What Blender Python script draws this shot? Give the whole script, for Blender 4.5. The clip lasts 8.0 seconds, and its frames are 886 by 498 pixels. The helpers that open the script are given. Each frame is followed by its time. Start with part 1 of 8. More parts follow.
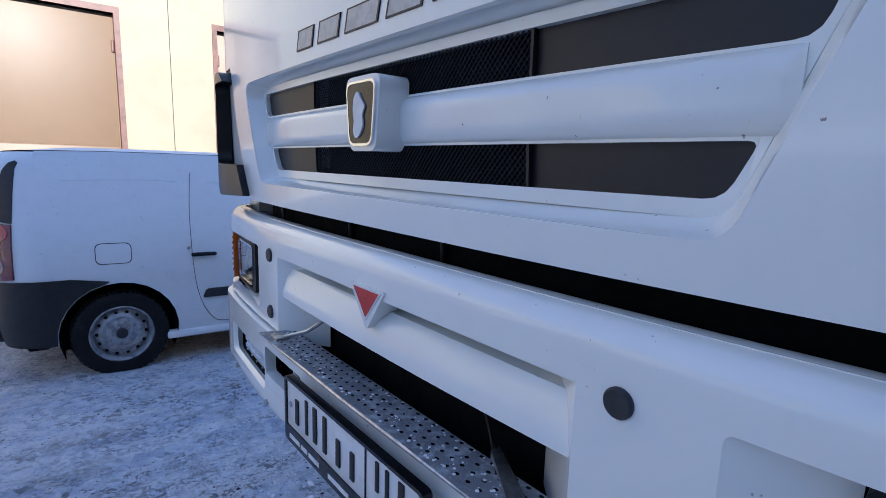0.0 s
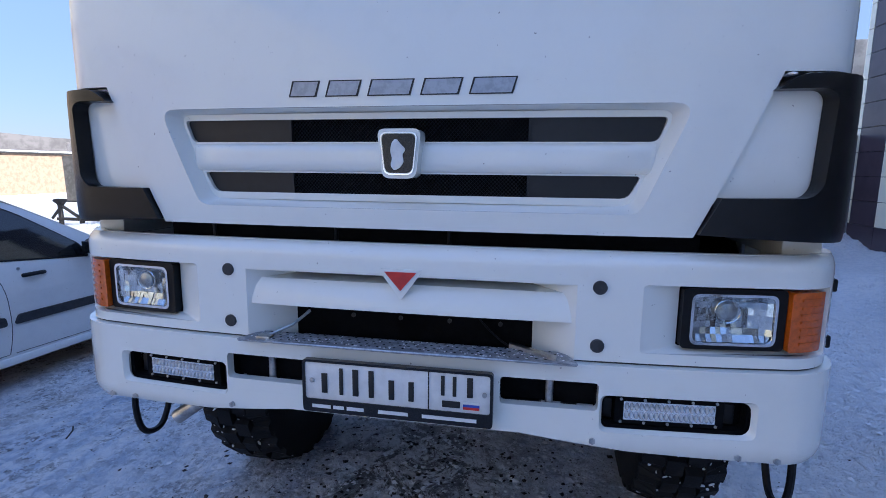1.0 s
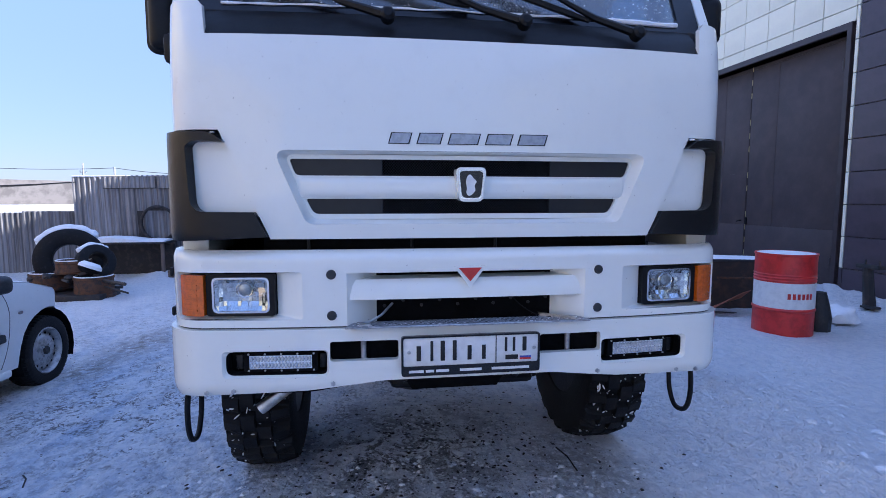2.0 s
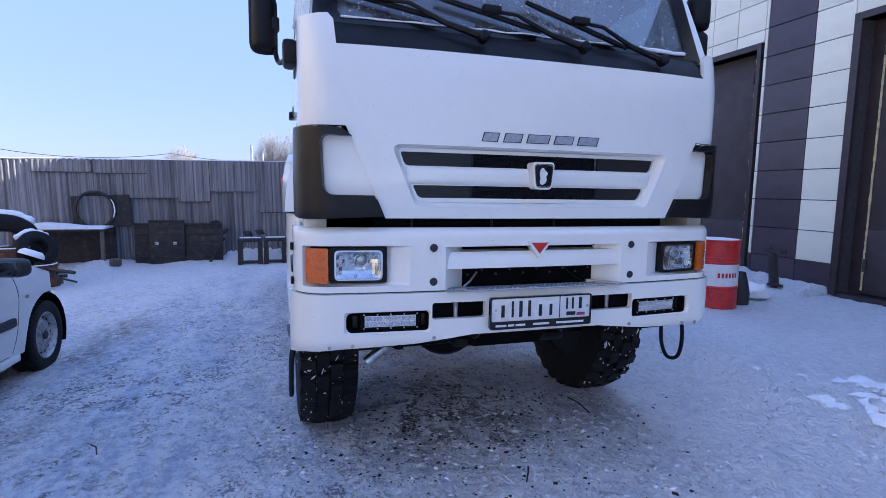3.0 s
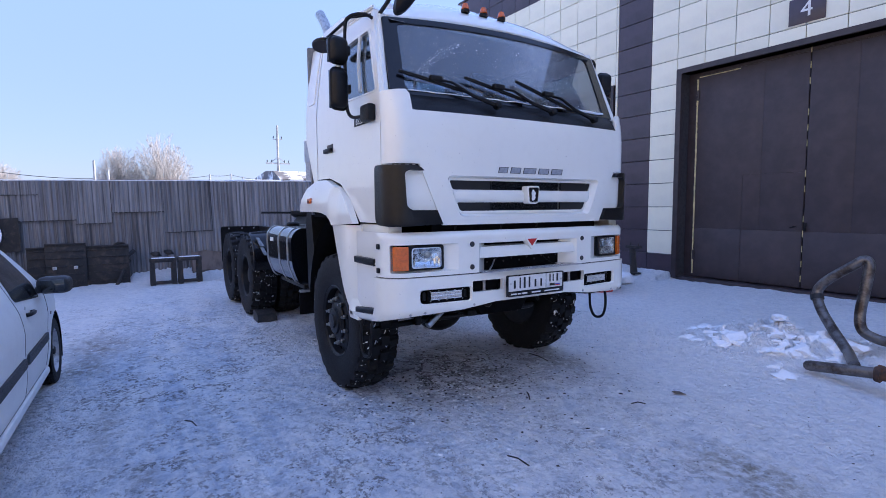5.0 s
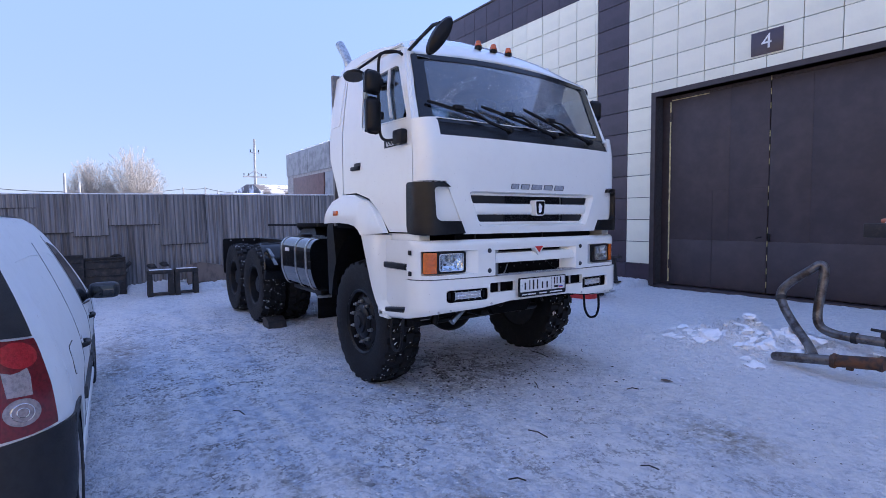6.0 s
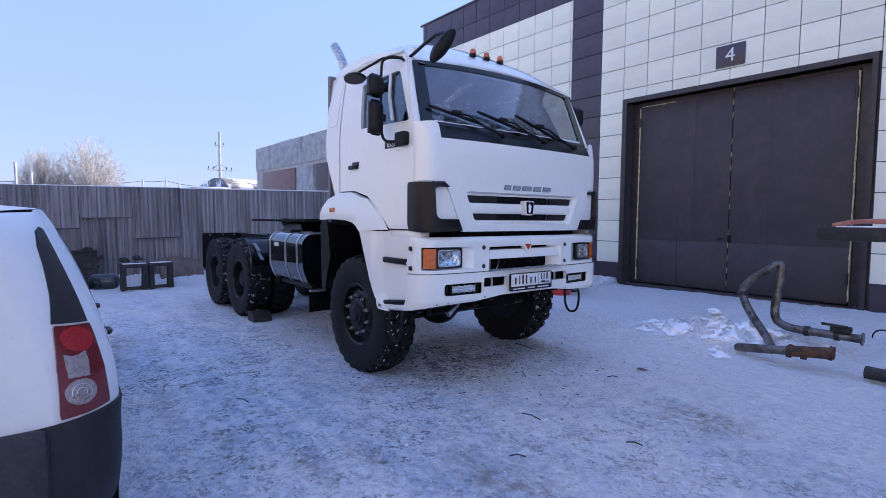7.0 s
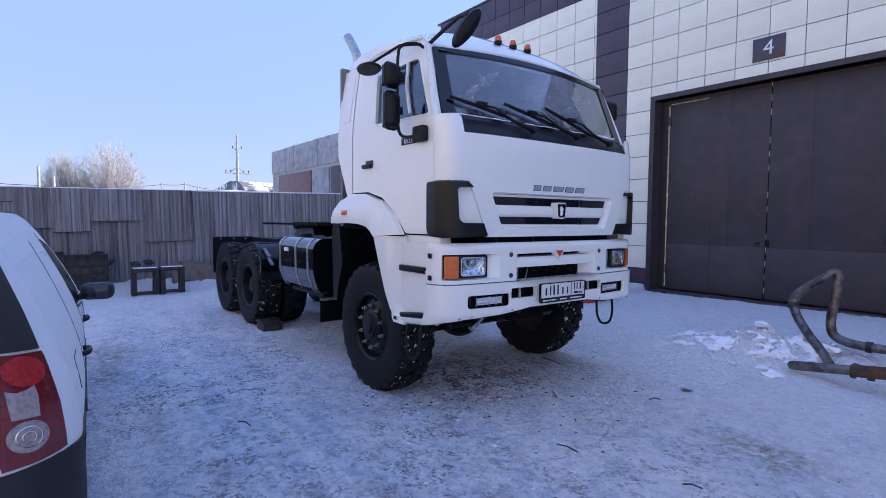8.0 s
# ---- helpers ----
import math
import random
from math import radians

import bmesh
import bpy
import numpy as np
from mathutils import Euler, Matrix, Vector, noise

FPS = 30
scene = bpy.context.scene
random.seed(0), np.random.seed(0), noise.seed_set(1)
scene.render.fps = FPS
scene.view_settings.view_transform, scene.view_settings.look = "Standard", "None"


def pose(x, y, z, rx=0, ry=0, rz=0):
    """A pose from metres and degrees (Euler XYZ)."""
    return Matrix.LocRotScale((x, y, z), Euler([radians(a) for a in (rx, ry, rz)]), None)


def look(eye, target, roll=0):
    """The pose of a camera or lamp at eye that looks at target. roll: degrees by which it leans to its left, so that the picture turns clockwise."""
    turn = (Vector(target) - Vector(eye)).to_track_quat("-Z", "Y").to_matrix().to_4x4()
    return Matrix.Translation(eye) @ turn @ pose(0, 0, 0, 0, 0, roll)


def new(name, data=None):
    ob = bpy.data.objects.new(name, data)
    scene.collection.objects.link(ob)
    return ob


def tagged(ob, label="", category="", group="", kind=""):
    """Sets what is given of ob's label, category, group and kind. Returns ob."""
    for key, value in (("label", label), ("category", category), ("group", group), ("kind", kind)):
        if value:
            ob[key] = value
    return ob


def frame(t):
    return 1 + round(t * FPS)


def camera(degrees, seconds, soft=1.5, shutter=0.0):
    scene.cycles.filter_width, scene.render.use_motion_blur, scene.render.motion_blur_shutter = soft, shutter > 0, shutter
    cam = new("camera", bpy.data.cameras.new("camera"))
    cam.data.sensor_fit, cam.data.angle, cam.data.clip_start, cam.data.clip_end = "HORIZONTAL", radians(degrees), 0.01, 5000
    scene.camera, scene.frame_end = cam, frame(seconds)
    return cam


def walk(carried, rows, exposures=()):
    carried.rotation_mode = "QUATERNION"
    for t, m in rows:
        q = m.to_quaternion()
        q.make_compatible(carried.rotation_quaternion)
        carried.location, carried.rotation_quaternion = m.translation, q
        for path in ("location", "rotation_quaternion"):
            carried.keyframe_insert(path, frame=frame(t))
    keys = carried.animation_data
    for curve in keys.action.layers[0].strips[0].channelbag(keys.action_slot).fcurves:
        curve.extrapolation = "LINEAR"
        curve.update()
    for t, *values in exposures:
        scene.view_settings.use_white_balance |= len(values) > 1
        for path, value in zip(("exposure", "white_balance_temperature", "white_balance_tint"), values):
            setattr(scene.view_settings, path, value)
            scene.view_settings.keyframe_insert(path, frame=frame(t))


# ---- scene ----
cam = camera(81.3, 8.0, soft=0.8)
PATH = [
    (0, (-0.483, -0.826, 1.465), (0.75, 0.715, 1.142), 1.7),
    (0.5, (-0.91, -0.598, 1.476), (0.852, 0.29, 1.148), 0.7),
    (1, (-1.35, -0.377, 1.513), (0.591, -0.005, 1.203), 0.5),
    (1.2, (-1.492, -0.217, 1.504), (0.481, -0.043, 1.23), 1.0),
    (2.3, (-2.056, 0.649, 1.483), (-0.105, 0.253, 1.286), 0.0),
    (2.5, (-2.092, 0.838, 1.464), (-0.159, 0.367, 1.255), 0.5),
    (3, (-2.248, 1.187, 1.47), (-0.349, 0.599, 1.247), 0.9),
    (3.5, (-2.458, 1.506, 1.478), (-0.611, 0.765, 1.281), -0.2),
    (4, (-2.573, 1.901, 1.458), (-0.81, 0.975, 1.278), -0.4),
    (4.2, (-2.633, 2.005, 1.472), (-0.882, 1.055, 1.292), 0.2),
    (5.3, (-2.918, 2.777, 1.475), (-1.259, 1.672, 1.32), -0.8),
    (5.5, (-2.93, 2.891, 1.48), (-1.287, 1.759, 1.335), -0.8),
    (6, (-3.111, 3.144, 1.46), (-1.471, 2.005, 1.345), -0.4),
    (6.5, (-3.199, 3.349, 1.475), (-1.589, 2.166, 1.377), -0.2),
    (7, (-3.158, 3.491, 1.464), (-1.597, 2.248, 1.34), 0.5),
    (7.5, (-3.025, 3.436, 1.443), (-1.463, 2.196, 1.296), 0.4),
    (8, (-2.789, 3.266, 1.468), (-1.19, 2.07, 1.355), 0.5),
]
walk(cam, [(t, look(eye, target, roll)) for t, eye, target, roll in PATH],
     exposures=[(0, 1.36, 5360, 8), (1, 1.47, 5370, 9), (2.5, 1.73, 5420, 14), (5.5, 1.72, 5600, 16), (6.5, 1.60, 5580, 17), (7.5, 1.72, 5610, 17), (8, 1.61, 5620, 17)])

# world, sun
world = bpy.data.worlds.new("world")
scene.world = world
world.use_nodes = True
wn = world.node_tree
sky = wn.nodes.new("ShaderNodeTexSky")
sky.sky_type = "NISHITA"
sky.sun_disc = False
sky.sun_elevation = radians(24.7)
sky.sun_rotation = radians(188)
sky.altitude = 150
sky.air_density = 1.3
sky.dust_density = 0.3
sky.ozone_density = 3.0
wn.nodes["Background"].inputs["Strength"].default_value = 0.13
haze = wn.nodes.new("ShaderNodeMix")
haze.data_type = "RGBA"
haze.inputs[0].default_value = 0.86
height = wn.nodes.new("ShaderNodeTexCoord")
split = wn.nodes.new("ShaderNodeSeparateXYZ")
wn.links.new(height.outputs["Generated"], split.inputs[0])
rise = wn.nodes.new("ShaderNodeMapRange")
rise.interpolation_type = "SMOOTHSTEP"
rise.inputs[1].default_value, rise.inputs[2].default_value = 0.0, 0.55
wn.links.new(split.outputs["Z"], rise.inputs[0])
air = wn.nodes.new("ShaderNodeMix")
air.data_type = "RGBA"
air.inputs[6].default_value = (1.08, 1.25, 1.80, 1)
air.inputs[7].default_value = (1.13, 1.51, 2.72, 1)
wn.links.new(rise.outputs[0], air.inputs[0])
wn.links.new(air.outputs[2], haze.inputs[7])
wn.links.new(sky.outputs["Color"], haze.inputs[6])
wn.links.new(haze.outputs[2], wn.nodes["Background"].inputs["Color"])
sun_data = bpy.data.lights.new("sun", "SUN")
sun_data.energy, sun_data.angle, sun_data.color = 4.5, radians(0.53), (1.0, 0.88, 0.72)
sun = new("sun", sun_data)
sun.matrix_world = look((-7, -48, 22.3), (0, 0, 0))


# ---- materials ----
def mat(name, color, rough=0.5, metal=0.0, noise_scale=0.0, noise_amount=0.0, bump=0.0, bump_scale=60.0,
        coat=0.0, rand=0.0, color2=None, split=(0.45, 0.6), spec=0.5, rough_var=0.0, stretch=(1, 1, 1), specks=None):
    """Principled material: base colour broken by noise at two scales, bump, and a little change from piece to piece."""
    m = bpy.data.materials.new(name)
    m.use_nodes = True
    t = m.node_tree
    b = t.nodes["Principled BSDF"]
    b.inputs["Roughness"].default_value = rough
    b.inputs["Metallic"].default_value = metal
    b.inputs["Specular IOR Level"].default_value = spec
    b.inputs["Coat Weight"].default_value = coat
    b.inputs["Coat Roughness"].default_value = 0.04
    geo = t.nodes.new("ShaderNodeTexCoord")
    mp = t.nodes.new("ShaderNodeMapping")
    mp.inputs["Scale"].default_value = stretch
    t.links.new(geo.outputs["Object"], mp.inputs["Vector"])
    last = None
    base = (*color, 1)
    if noise_scale:
        n1 = t.nodes.new("ShaderNodeTexNoise")
        n1.inputs["Scale"].default_value, n1.inputs["Detail"].default_value, n1.inputs["Roughness"].default_value = noise_scale, 6, 0.65
        t.links.new(mp.outputs[0], n1.inputs["Vector"])
        ramp = t.nodes.new("ShaderNodeMapRange")
        ramp.inputs[1].default_value, ramp.inputs[2].default_value = split
        t.links.new(n1.outputs["Fac"], ramp.inputs[0])
        mix = t.nodes.new("ShaderNodeMix")
        mix.data_type = "RGBA"
        mix.inputs[6].default_value = base
        second = color2 or tuple(c * (1 - noise_amount) for c in color)
        mix.inputs[7].default_value = (*second, 1)
        t.links.new(ramp.outputs[0], mix.inputs[0])
        last = mix.outputs[2]
        if rough_var:
            rr = t.nodes.new("ShaderNodeMapRange")
            rr.inputs[3].default_value, rr.inputs[4].default_value = rough - rough_var, rough + rough_var
            t.links.new(n1.outputs["Fac"], rr.inputs[0])
            t.links.new(rr.outputs[0], b.inputs["Roughness"])
    if specks:
        scale, low, high, tint = specks
        n3 = t.nodes.new("ShaderNodeTexNoise")
        n3.inputs["Scale"].default_value, n3.inputs["Detail"].default_value, n3.inputs["Roughness"].default_value = scale, 4, 0.6
        t.links.new(geo.outputs["Object"], n3.inputs["Vector"])
        r3 = t.nodes.new("ShaderNodeMapRange")
        r3.inputs[1].default_value, r3.inputs[2].default_value = low, high
        t.links.new(n3.outputs["Fac"], r3.inputs[0])
        m3 = t.nodes.new("ShaderNodeMix")
        m3.data_type = "RGBA"
        m3.inputs[6].default_value, m3.inputs[7].default_value = base, (*tint, 1)
        if last:
            t.links.new(last, m3.inputs[6])
        t.links.new(r3.outputs[0], m3.inputs[0])
        last = m3.outputs[2]
    if rand:
        info = t.nodes.new("ShaderNodeObjectInfo")
        mr = t.nodes.new("ShaderNodeMapRange")
        mr.inputs[3].default_value, mr.inputs[4].default_value = 1 - rand, 1 + rand
        t.links.new(info.outputs["Random"], mr.inputs[0])
        hs = t.nodes.new("ShaderNodeHueSaturation")
        hs.inputs["Color"].default_value = base
        if last:
            t.links.new(last, hs.inputs["Color"])
        t.links.new(mr.outputs[0], hs.inputs["Value"])
        last = hs.outputs[0]
    if last:
        t.links.new(last, b.inputs["Base Color"])
    else:
        b.inputs["Base Color"].default_value = base
    if bump:
        n2 = t.nodes.new("ShaderNodeTexNoise")
        n2.inputs["Scale"].default_value, n2.inputs["Detail"].default_value = bump_scale, 4
        t.links.new(mp.outputs[0], n2.inputs["Vector"])
        bp = t.nodes.new("ShaderNodeBump")
        bp.inputs["Strength"].default_value, bp.inputs["Distance"].default_value = bump, 0.01
        t.links.new(n2.outputs["Fac"], bp.inputs["Height"])
        t.links.new(bp.outputs[0], b.inputs["Normal"])
    return m


def glass(name, tint=(0.9, 0.93, 0.95), rough=0.0, alpha=0.25, frost=0.0):
    """Thin pane: clear film over transparency, with frost as fine white specks."""
    m = bpy.data.materials.new(name)
    m.use_nodes = True
    t = m.node_tree
    t.nodes.remove(t.nodes["Principled BSDF"])
    out = t.nodes["Material Output"]
    tr = t.nodes.new("ShaderNodeBsdfTransparent")
    tr.inputs["Color"].default_value = (*tint, 1)
    gl = t.nodes.new("ShaderNodeBsdfGlossy")
    gl.inputs["Roughness"].default_value = rough
    lw = t.nodes.new("ShaderNodeLayerWeight")
    lw.inputs["Blend"].default_value = 0.5
    pw = t.nodes.new("ShaderNodeMath")
    pw.operation = "POWER"
    pw.inputs[1].default_value = 3.2
    t.links.new(lw.outputs["Facing"], pw.inputs[0])
    add = t.nodes.new("ShaderNodeMath")
    add.operation = "ADD"
    add.use_clamp = True
    add.inputs[1].default_value = alpha
    t.links.new(pw.outputs[0], add.inputs[0])
    mx = t.nodes.new("ShaderNodeMixShader")
    t.links.new(add.outputs[0], mx.inputs[0])
    t.links.new(tr.outputs[0], mx.inputs[1])
    t.links.new(gl.outputs[0], mx.inputs[2])
    last = mx.outputs[0]
    if frost:
        co = t.nodes.new("ShaderNodeTexCoord")
        n = t.nodes.new("ShaderNodeTexNoise")
        n.inputs["Scale"].default_value, n.inputs["Detail"].default_value, n.inputs["Roughness"].default_value = 95, 8, 0.8
        big = t.nodes.new("ShaderNodeTexNoise")
        big.inputs["Scale"].default_value = 0.9
        mul = t.nodes.new("ShaderNodeMath")
        mul.operation = "MULTIPLY"
        t.links.new(co.outputs["Object"], n.inputs["Vector"])
        t.links.new(co.outputs["Object"], big.inputs["Vector"])
        t.links.new(n.outputs["Fac"], mul.inputs[0])
        t.links.new(big.outputs["Fac"], mul.inputs[1])
        mr = t.nodes.new("ShaderNodeMapRange")
        mr.inputs[1].default_value, mr.inputs[2].default_value = 0.22, 0.36
        mr.inputs[3].default_value, mr.inputs[4].default_value = 0.06, frost
        t.links.new(mul.outputs[0], mr.inputs[0])
        d = t.nodes.new("ShaderNodeBsdfDiffuse")
        d.inputs["Color"].default_value = (0.75, 0.78, 0.82, 1)
        mx2 = t.nodes.new("ShaderNodeMixShader")
        t.links.new(mr.outputs[0], mx2.inputs[0])
        t.links.new(last, mx2.inputs[1])
        t.links.new(d.outputs[0], mx2.inputs[2])
        last = mx2.outputs[0]
    t.links.new(last, out.inputs["Surface"])
    return m


def snow_ground_material():
    m = bpy.data.materials.new("packed_snow")
    m.use_nodes = True
    t = m.node_tree
    L = t.links.new
    b = t.nodes["Principled BSDF"]
    co = t.nodes.new("ShaderNodeTexCoord")

    def nz(scale, detail=6, rough=0.6, stretch=(1, 1, 1), dist=0.0):
        mp = t.nodes.new("ShaderNodeMapping")
        mp.inputs["Scale"].default_value = stretch
        L(co.outputs["Object"], mp.inputs["Vector"])
        n = t.nodes.new("ShaderNodeTexNoise")
        n.inputs["Scale"].default_value, n.inputs["Detail"].default_value = scale, detail
        n.inputs["Roughness"].default_value, n.inputs["Distortion"].default_value = rough, dist
        L(mp.outputs[0], n.inputs["Vector"])
        return n.outputs["Fac"]

    def nz_colour(scale):
        n = t.nodes.new("ShaderNodeTexNoise")
        n.inputs["Scale"].default_value = scale
        L(co.outputs["Object"], n.inputs["Vector"])
        return n.outputs["Color"]

    def rng(fac, a, bb, lo=0.0, hi=1.0):
        r = t.nodes.new("ShaderNodeMapRange")
        r.inputs[1].default_value, r.inputs[2].default_value, r.inputs[3].default_value, r.inputs[4].default_value = a, bb, lo, hi
        L(fac, r.inputs[0])
        return r.outputs[0]

    def math_node(op, a, bb):
        n = t.nodes.new("ShaderNodeMath")
        n.operation = op
        n.use_clamp = True
        for i, v in enumerate((a, bb)):
            if isinstance(v, (int, float)):
                n.inputs[i].default_value = v
            else:
                L(v, n.inputs[i])
        return n.outputs[0]

    def mix(fac, a, bb):
        n = t.nodes.new("ShaderNodeMix")
        n.data_type = "RGBA"
        L(fac, n.inputs[0])
        for i, v in ((6, a), (7, bb)):
            if isinstance(v, tuple):
                n.inputs[i].default_value = (*v, 1)
            else:
                L(v, n.inputs[i])
        return n.outputs[2]

    def spot(x, y, rx, ry, soft=0.5):
        """A worn or stained place on the ground, ragged at its edge."""
        sep = t.nodes.new("ShaderNodeMapping")
        sep.vector_type = "TEXTURE"
        sep.inputs["Location"].default_value = (x, y, 0)
        sep.inputs["Scale"].default_value = (rx, ry, 1000)
        L(co.outputs["Object"], sep.inputs["Vector"])
        ln = t.nodes.new("ShaderNodeVectorMath")
        ln.operation = "LENGTH"
        L(sep.outputs[0], ln.inputs[0])
        rag = math_node("MULTIPLY", nz(5.0, 8, 0.75), 1.0)
        sm = t.nodes.new("ShaderNodeMath")
        sm.operation = "ADD"
        L(ln.outputs["Value"], sm.inputs[0])
        L(rag, sm.inputs[1])
        return rng(sm.outputs[0], 1.5, 1.5 - soft)

    tracked = spot(1.4, 1.9, 8.0, 3.5, 0.9)
    fine = nz(34, 6, 0.66, (1, 1.08, 1), 0.3)
    mottle = nz(4.2, 8, 0.70, (1, 1.1, 1), 0.35)
    broad = nz(0.9, 5, 0.6, (0.8, 1.3, 1), 0.4)
    clots = nz(5.5, 9, 0.74, (1, 1.1, 1), 0.4)
    flakes = nz(15, 4, 0.6, (1, 1.05, 1), 0.3)
    snow = mix(rng(flakes, 0.42, 0.60), (0.97, 0.97, 0.97), (0.86, 0.875, 0.90))
    ice = mix(rng(fine, 0.47, 0.55), (0.86, 0.89, 0.94), (0.50, 0.56, 0.66))
    icy = math_node("MULTIPLY", rng(mottle, 0.49, 0.57), math_node("ADD", math_node("MULTIPLY", tracked, 0.70), 0.05))
    col = mix(icy, snow, ice)
    lanes = math_node("MULTIPLY", rng(nz(0.7, 7, 0.68, (0.55, 1.7, 1), 0.8), 0.46, 0.56), math_node("MULTIPLY", tracked, 0.90))
    col = mix(lanes, col, mix(rng(flakes, 0.42, 0.58), (0.70, 0.77, 0.87), (0.46, 0.54, 0.67)))
    # crust broken into chips, each a little lighter or darker
    warp = t.nodes.new("ShaderNodeVectorMath")
    warp.operation = "MULTIPLY_ADD"
    L(nz_colour(9), warp.inputs[0])
    warp.inputs[1].default_value = (0.05, 0.05, 0.0)
    L(co.outputs["Object"], warp.inputs[2])
    chip = t.nodes.new("ShaderNodeTexVoronoi")
    chip.inputs["Scale"].default_value = 21
    L(warp.outputs[0], chip.inputs["Vector"])
    tone = t.nodes.new("ShaderNodeSeparateColor")
    L(chip.outputs["Color"], tone.inputs[0])
    light = math_node("MULTIPLY", rng(tone.outputs[0], 0.72, 0.95), 0.55)
    shade = math_node("MULTIPLY", rng(tone.outputs[1], 0.80, 0.97), math_node("MULTIPLY", tracked, 0.42))
    # frozen grit in clots, thicker in broad dirty places
    dirty = math_node("MULTIPLY", rng(broad, 0.42, 0.57, 0.22, 0.95), math_node("ADD", math_node("MULTIPLY", tracked, 0.95), 0.02))
    specks = math_node("MULTIPLY", rng(fine, 0.485, 0.53), rng(clots, 0.475, 0.535))
    grit = math_node("MULTIPLY", math_node("ADD", specks, math_node("MULTIPLY", rng(clots, 0.58, 0.66), 0.55)), dirty)
    brown = mix(rng(nz(70, 4, 0.7), 0.4, 0.62), (0.12, 0.11, 0.105), (0.045, 0.042, 0.042))
    col = mix(grit, col, brown)
    stain = math_node("MULTIPLY", rng(nz(2.3, 7, 0.72, (1, 1.2, 1), 0.6), 0.52, 0.64), math_node("MULTIPLY", dirty, 0.34))
    col = mix(stain, col, (0.33, 0.32, 0.32))
    col = mix(shade, col, (0.40, 0.42, 0.47))
    col = mix(light, col, (0.93, 0.935, 0.95))
    # ground worn through to frozen dirt under the truck's nose
    crumb = mix(rng(nz(16, 8, 0.74, (1, 1.1, 1), 0.7), 0.46, 0.535), (0.16, 0.14, 0.125), (0.90, 0.90, 0.91))
    crumb = mix(rng(nz(38, 5, 0.65, (1, 1, 1)), 0.50, 0.56), crumb, (0.92, 0.92, 0.94))
    bare = math_node("MULTIPLY", spot(0.65, 0.10, 1.7, 1.35, 0.9), rng(nz(4.5, 9, 0.76, (1, 1.15, 1), 0.6), 0.48, 0.55, 0.0, 0.62))
    crumb = mix(math_node("MULTIPLY", rng(tone.outputs[2], 0.75, 0.95), 0.8), crumb, (0.80, 0.80, 0.82))
    col = mix(bare, col, crumb)
    side = math_node("MULTIPLY", spot(3.9, 2.85, 0.9, 0.42, 0.8), rng(nz(12, 6, 0.7), 0.38, 0.6, 0.1, 0.8))
    col = mix(side, col, (0.20, 0.17, 0.14))
    side2 = math_node("MULTIPLY", spot(-1.5, -0.2, 0.55, 0.28, 0.8), rng(nz(14, 6, 0.7), 0.42, 0.6, 0.0, 0.8))
    col = mix(side2, col, (0.24, 0.21, 0.15))
    side3 = math_node("MULTIPLY", spot(-1.3, 1.5, 0.7, 0.25, 0.8), rng(nz(15, 6, 0.7), 0.42, 0.6, 0.0, 0.7))
    col = mix(side3, col, (0.27, 0.23, 0.17))
    oil = math_node("MULTIPLY", spot(0.95, 0.22, 0.95, 0.75, 0.8), rng(nz(4.2, 11, 0.80, (1, 1.15, 1), 0.9), 0.485, 0.54, 0.0, 0.85))
    col = mix(oil, col, (0.030, 0.028, 0.028))
    print_zone = math_node("MAXIMUM", spot(3.0, 1.05, 1.1, 0.22, 0.6), spot(2.3, 0.82, 0.8, 0.2, 0.6))
    col = mix(math_node("MULTIPLY", print_zone, 0.5), col, (0.80, 0.79, 0.77))
    for x, y, rx, ry, amount in ((3.05, 2.95, 0.5, 0.28, 0.75), (1.25, 2.72, 0.75, 0.12, 0.5), (0.35, 2.53, 0.25, 0.10, 0.55), (-0.38, 2.25, 0.35, 0.12, 0.55), (-0.45, 1.94, 0.3, 0.1, 0.5), (0.65, -0.75, 0.7, 0.35, 0.5), (0.35, 0.25, 0.6, 0.3, 0.35)):
        worn = math_node("MULTIPLY", spot(x, y, rx, ry, 0.8), rng(nz(13, 7, 0.72, (1, 1.1, 1), 0.4), 0.42, 0.56, 0.0, amount))
        col = mix(worn, col, (0.20, 0.175, 0.14))
    L(col, b.inputs["Base Color"])
    L(rng(math_node("ADD", icy, bare), 0.0, 0.9, 0.66, 0.40), b.inputs["Roughness"])
    b.inputs["Specular IOR Level"].default_value = 0.4
    low = t.nodes.new("ShaderNodeBump")
    low.inputs["Strength"].default_value, low.inputs["Distance"].default_value = 1.0, 0.10
    hsum = t.nodes.new("ShaderNodeMath")
    hsum.operation = "ADD"
    L(flakes, hsum.inputs[0])
    L(math_node("MULTIPLY", tone.outputs[0], 0.22), hsum.inputs[1])
    L(hsum.outputs[0], low.inputs["Height"])
    bp = t.nodes.new("ShaderNodeBump")
    bp.inputs["Strength"].default_value, bp.inputs["Distance"].default_value = 1.0, 0.024
    L(fine, bp.inputs["Height"])
    L(low.outputs[0], bp.inputs["Normal"])
    # tread print left behind the front wheel
    bars = []
    for turn in (52, -52):
        mp = t.nodes.new("ShaderNodeMapping")
        mp.inputs["Rotation"].default_value = (0, 0, radians(turn))
        L(warp.outputs[0], mp.inputs["Vector"])
        wv = t.nodes.new("ShaderNodeTexWave")
        wv.inputs["Scale"].default_value, wv.inputs["Distortion"].default_value = 3.6, 0.8
        L(mp.outputs[0], wv.inputs["Vector"])
        bars.append(wv.outputs["Fac"])
    lugs = math_node("MULTIPLY", rng(math_node("MULTIPLY", bars[0], bars[1]), 0.15, 0.45), print_zone)
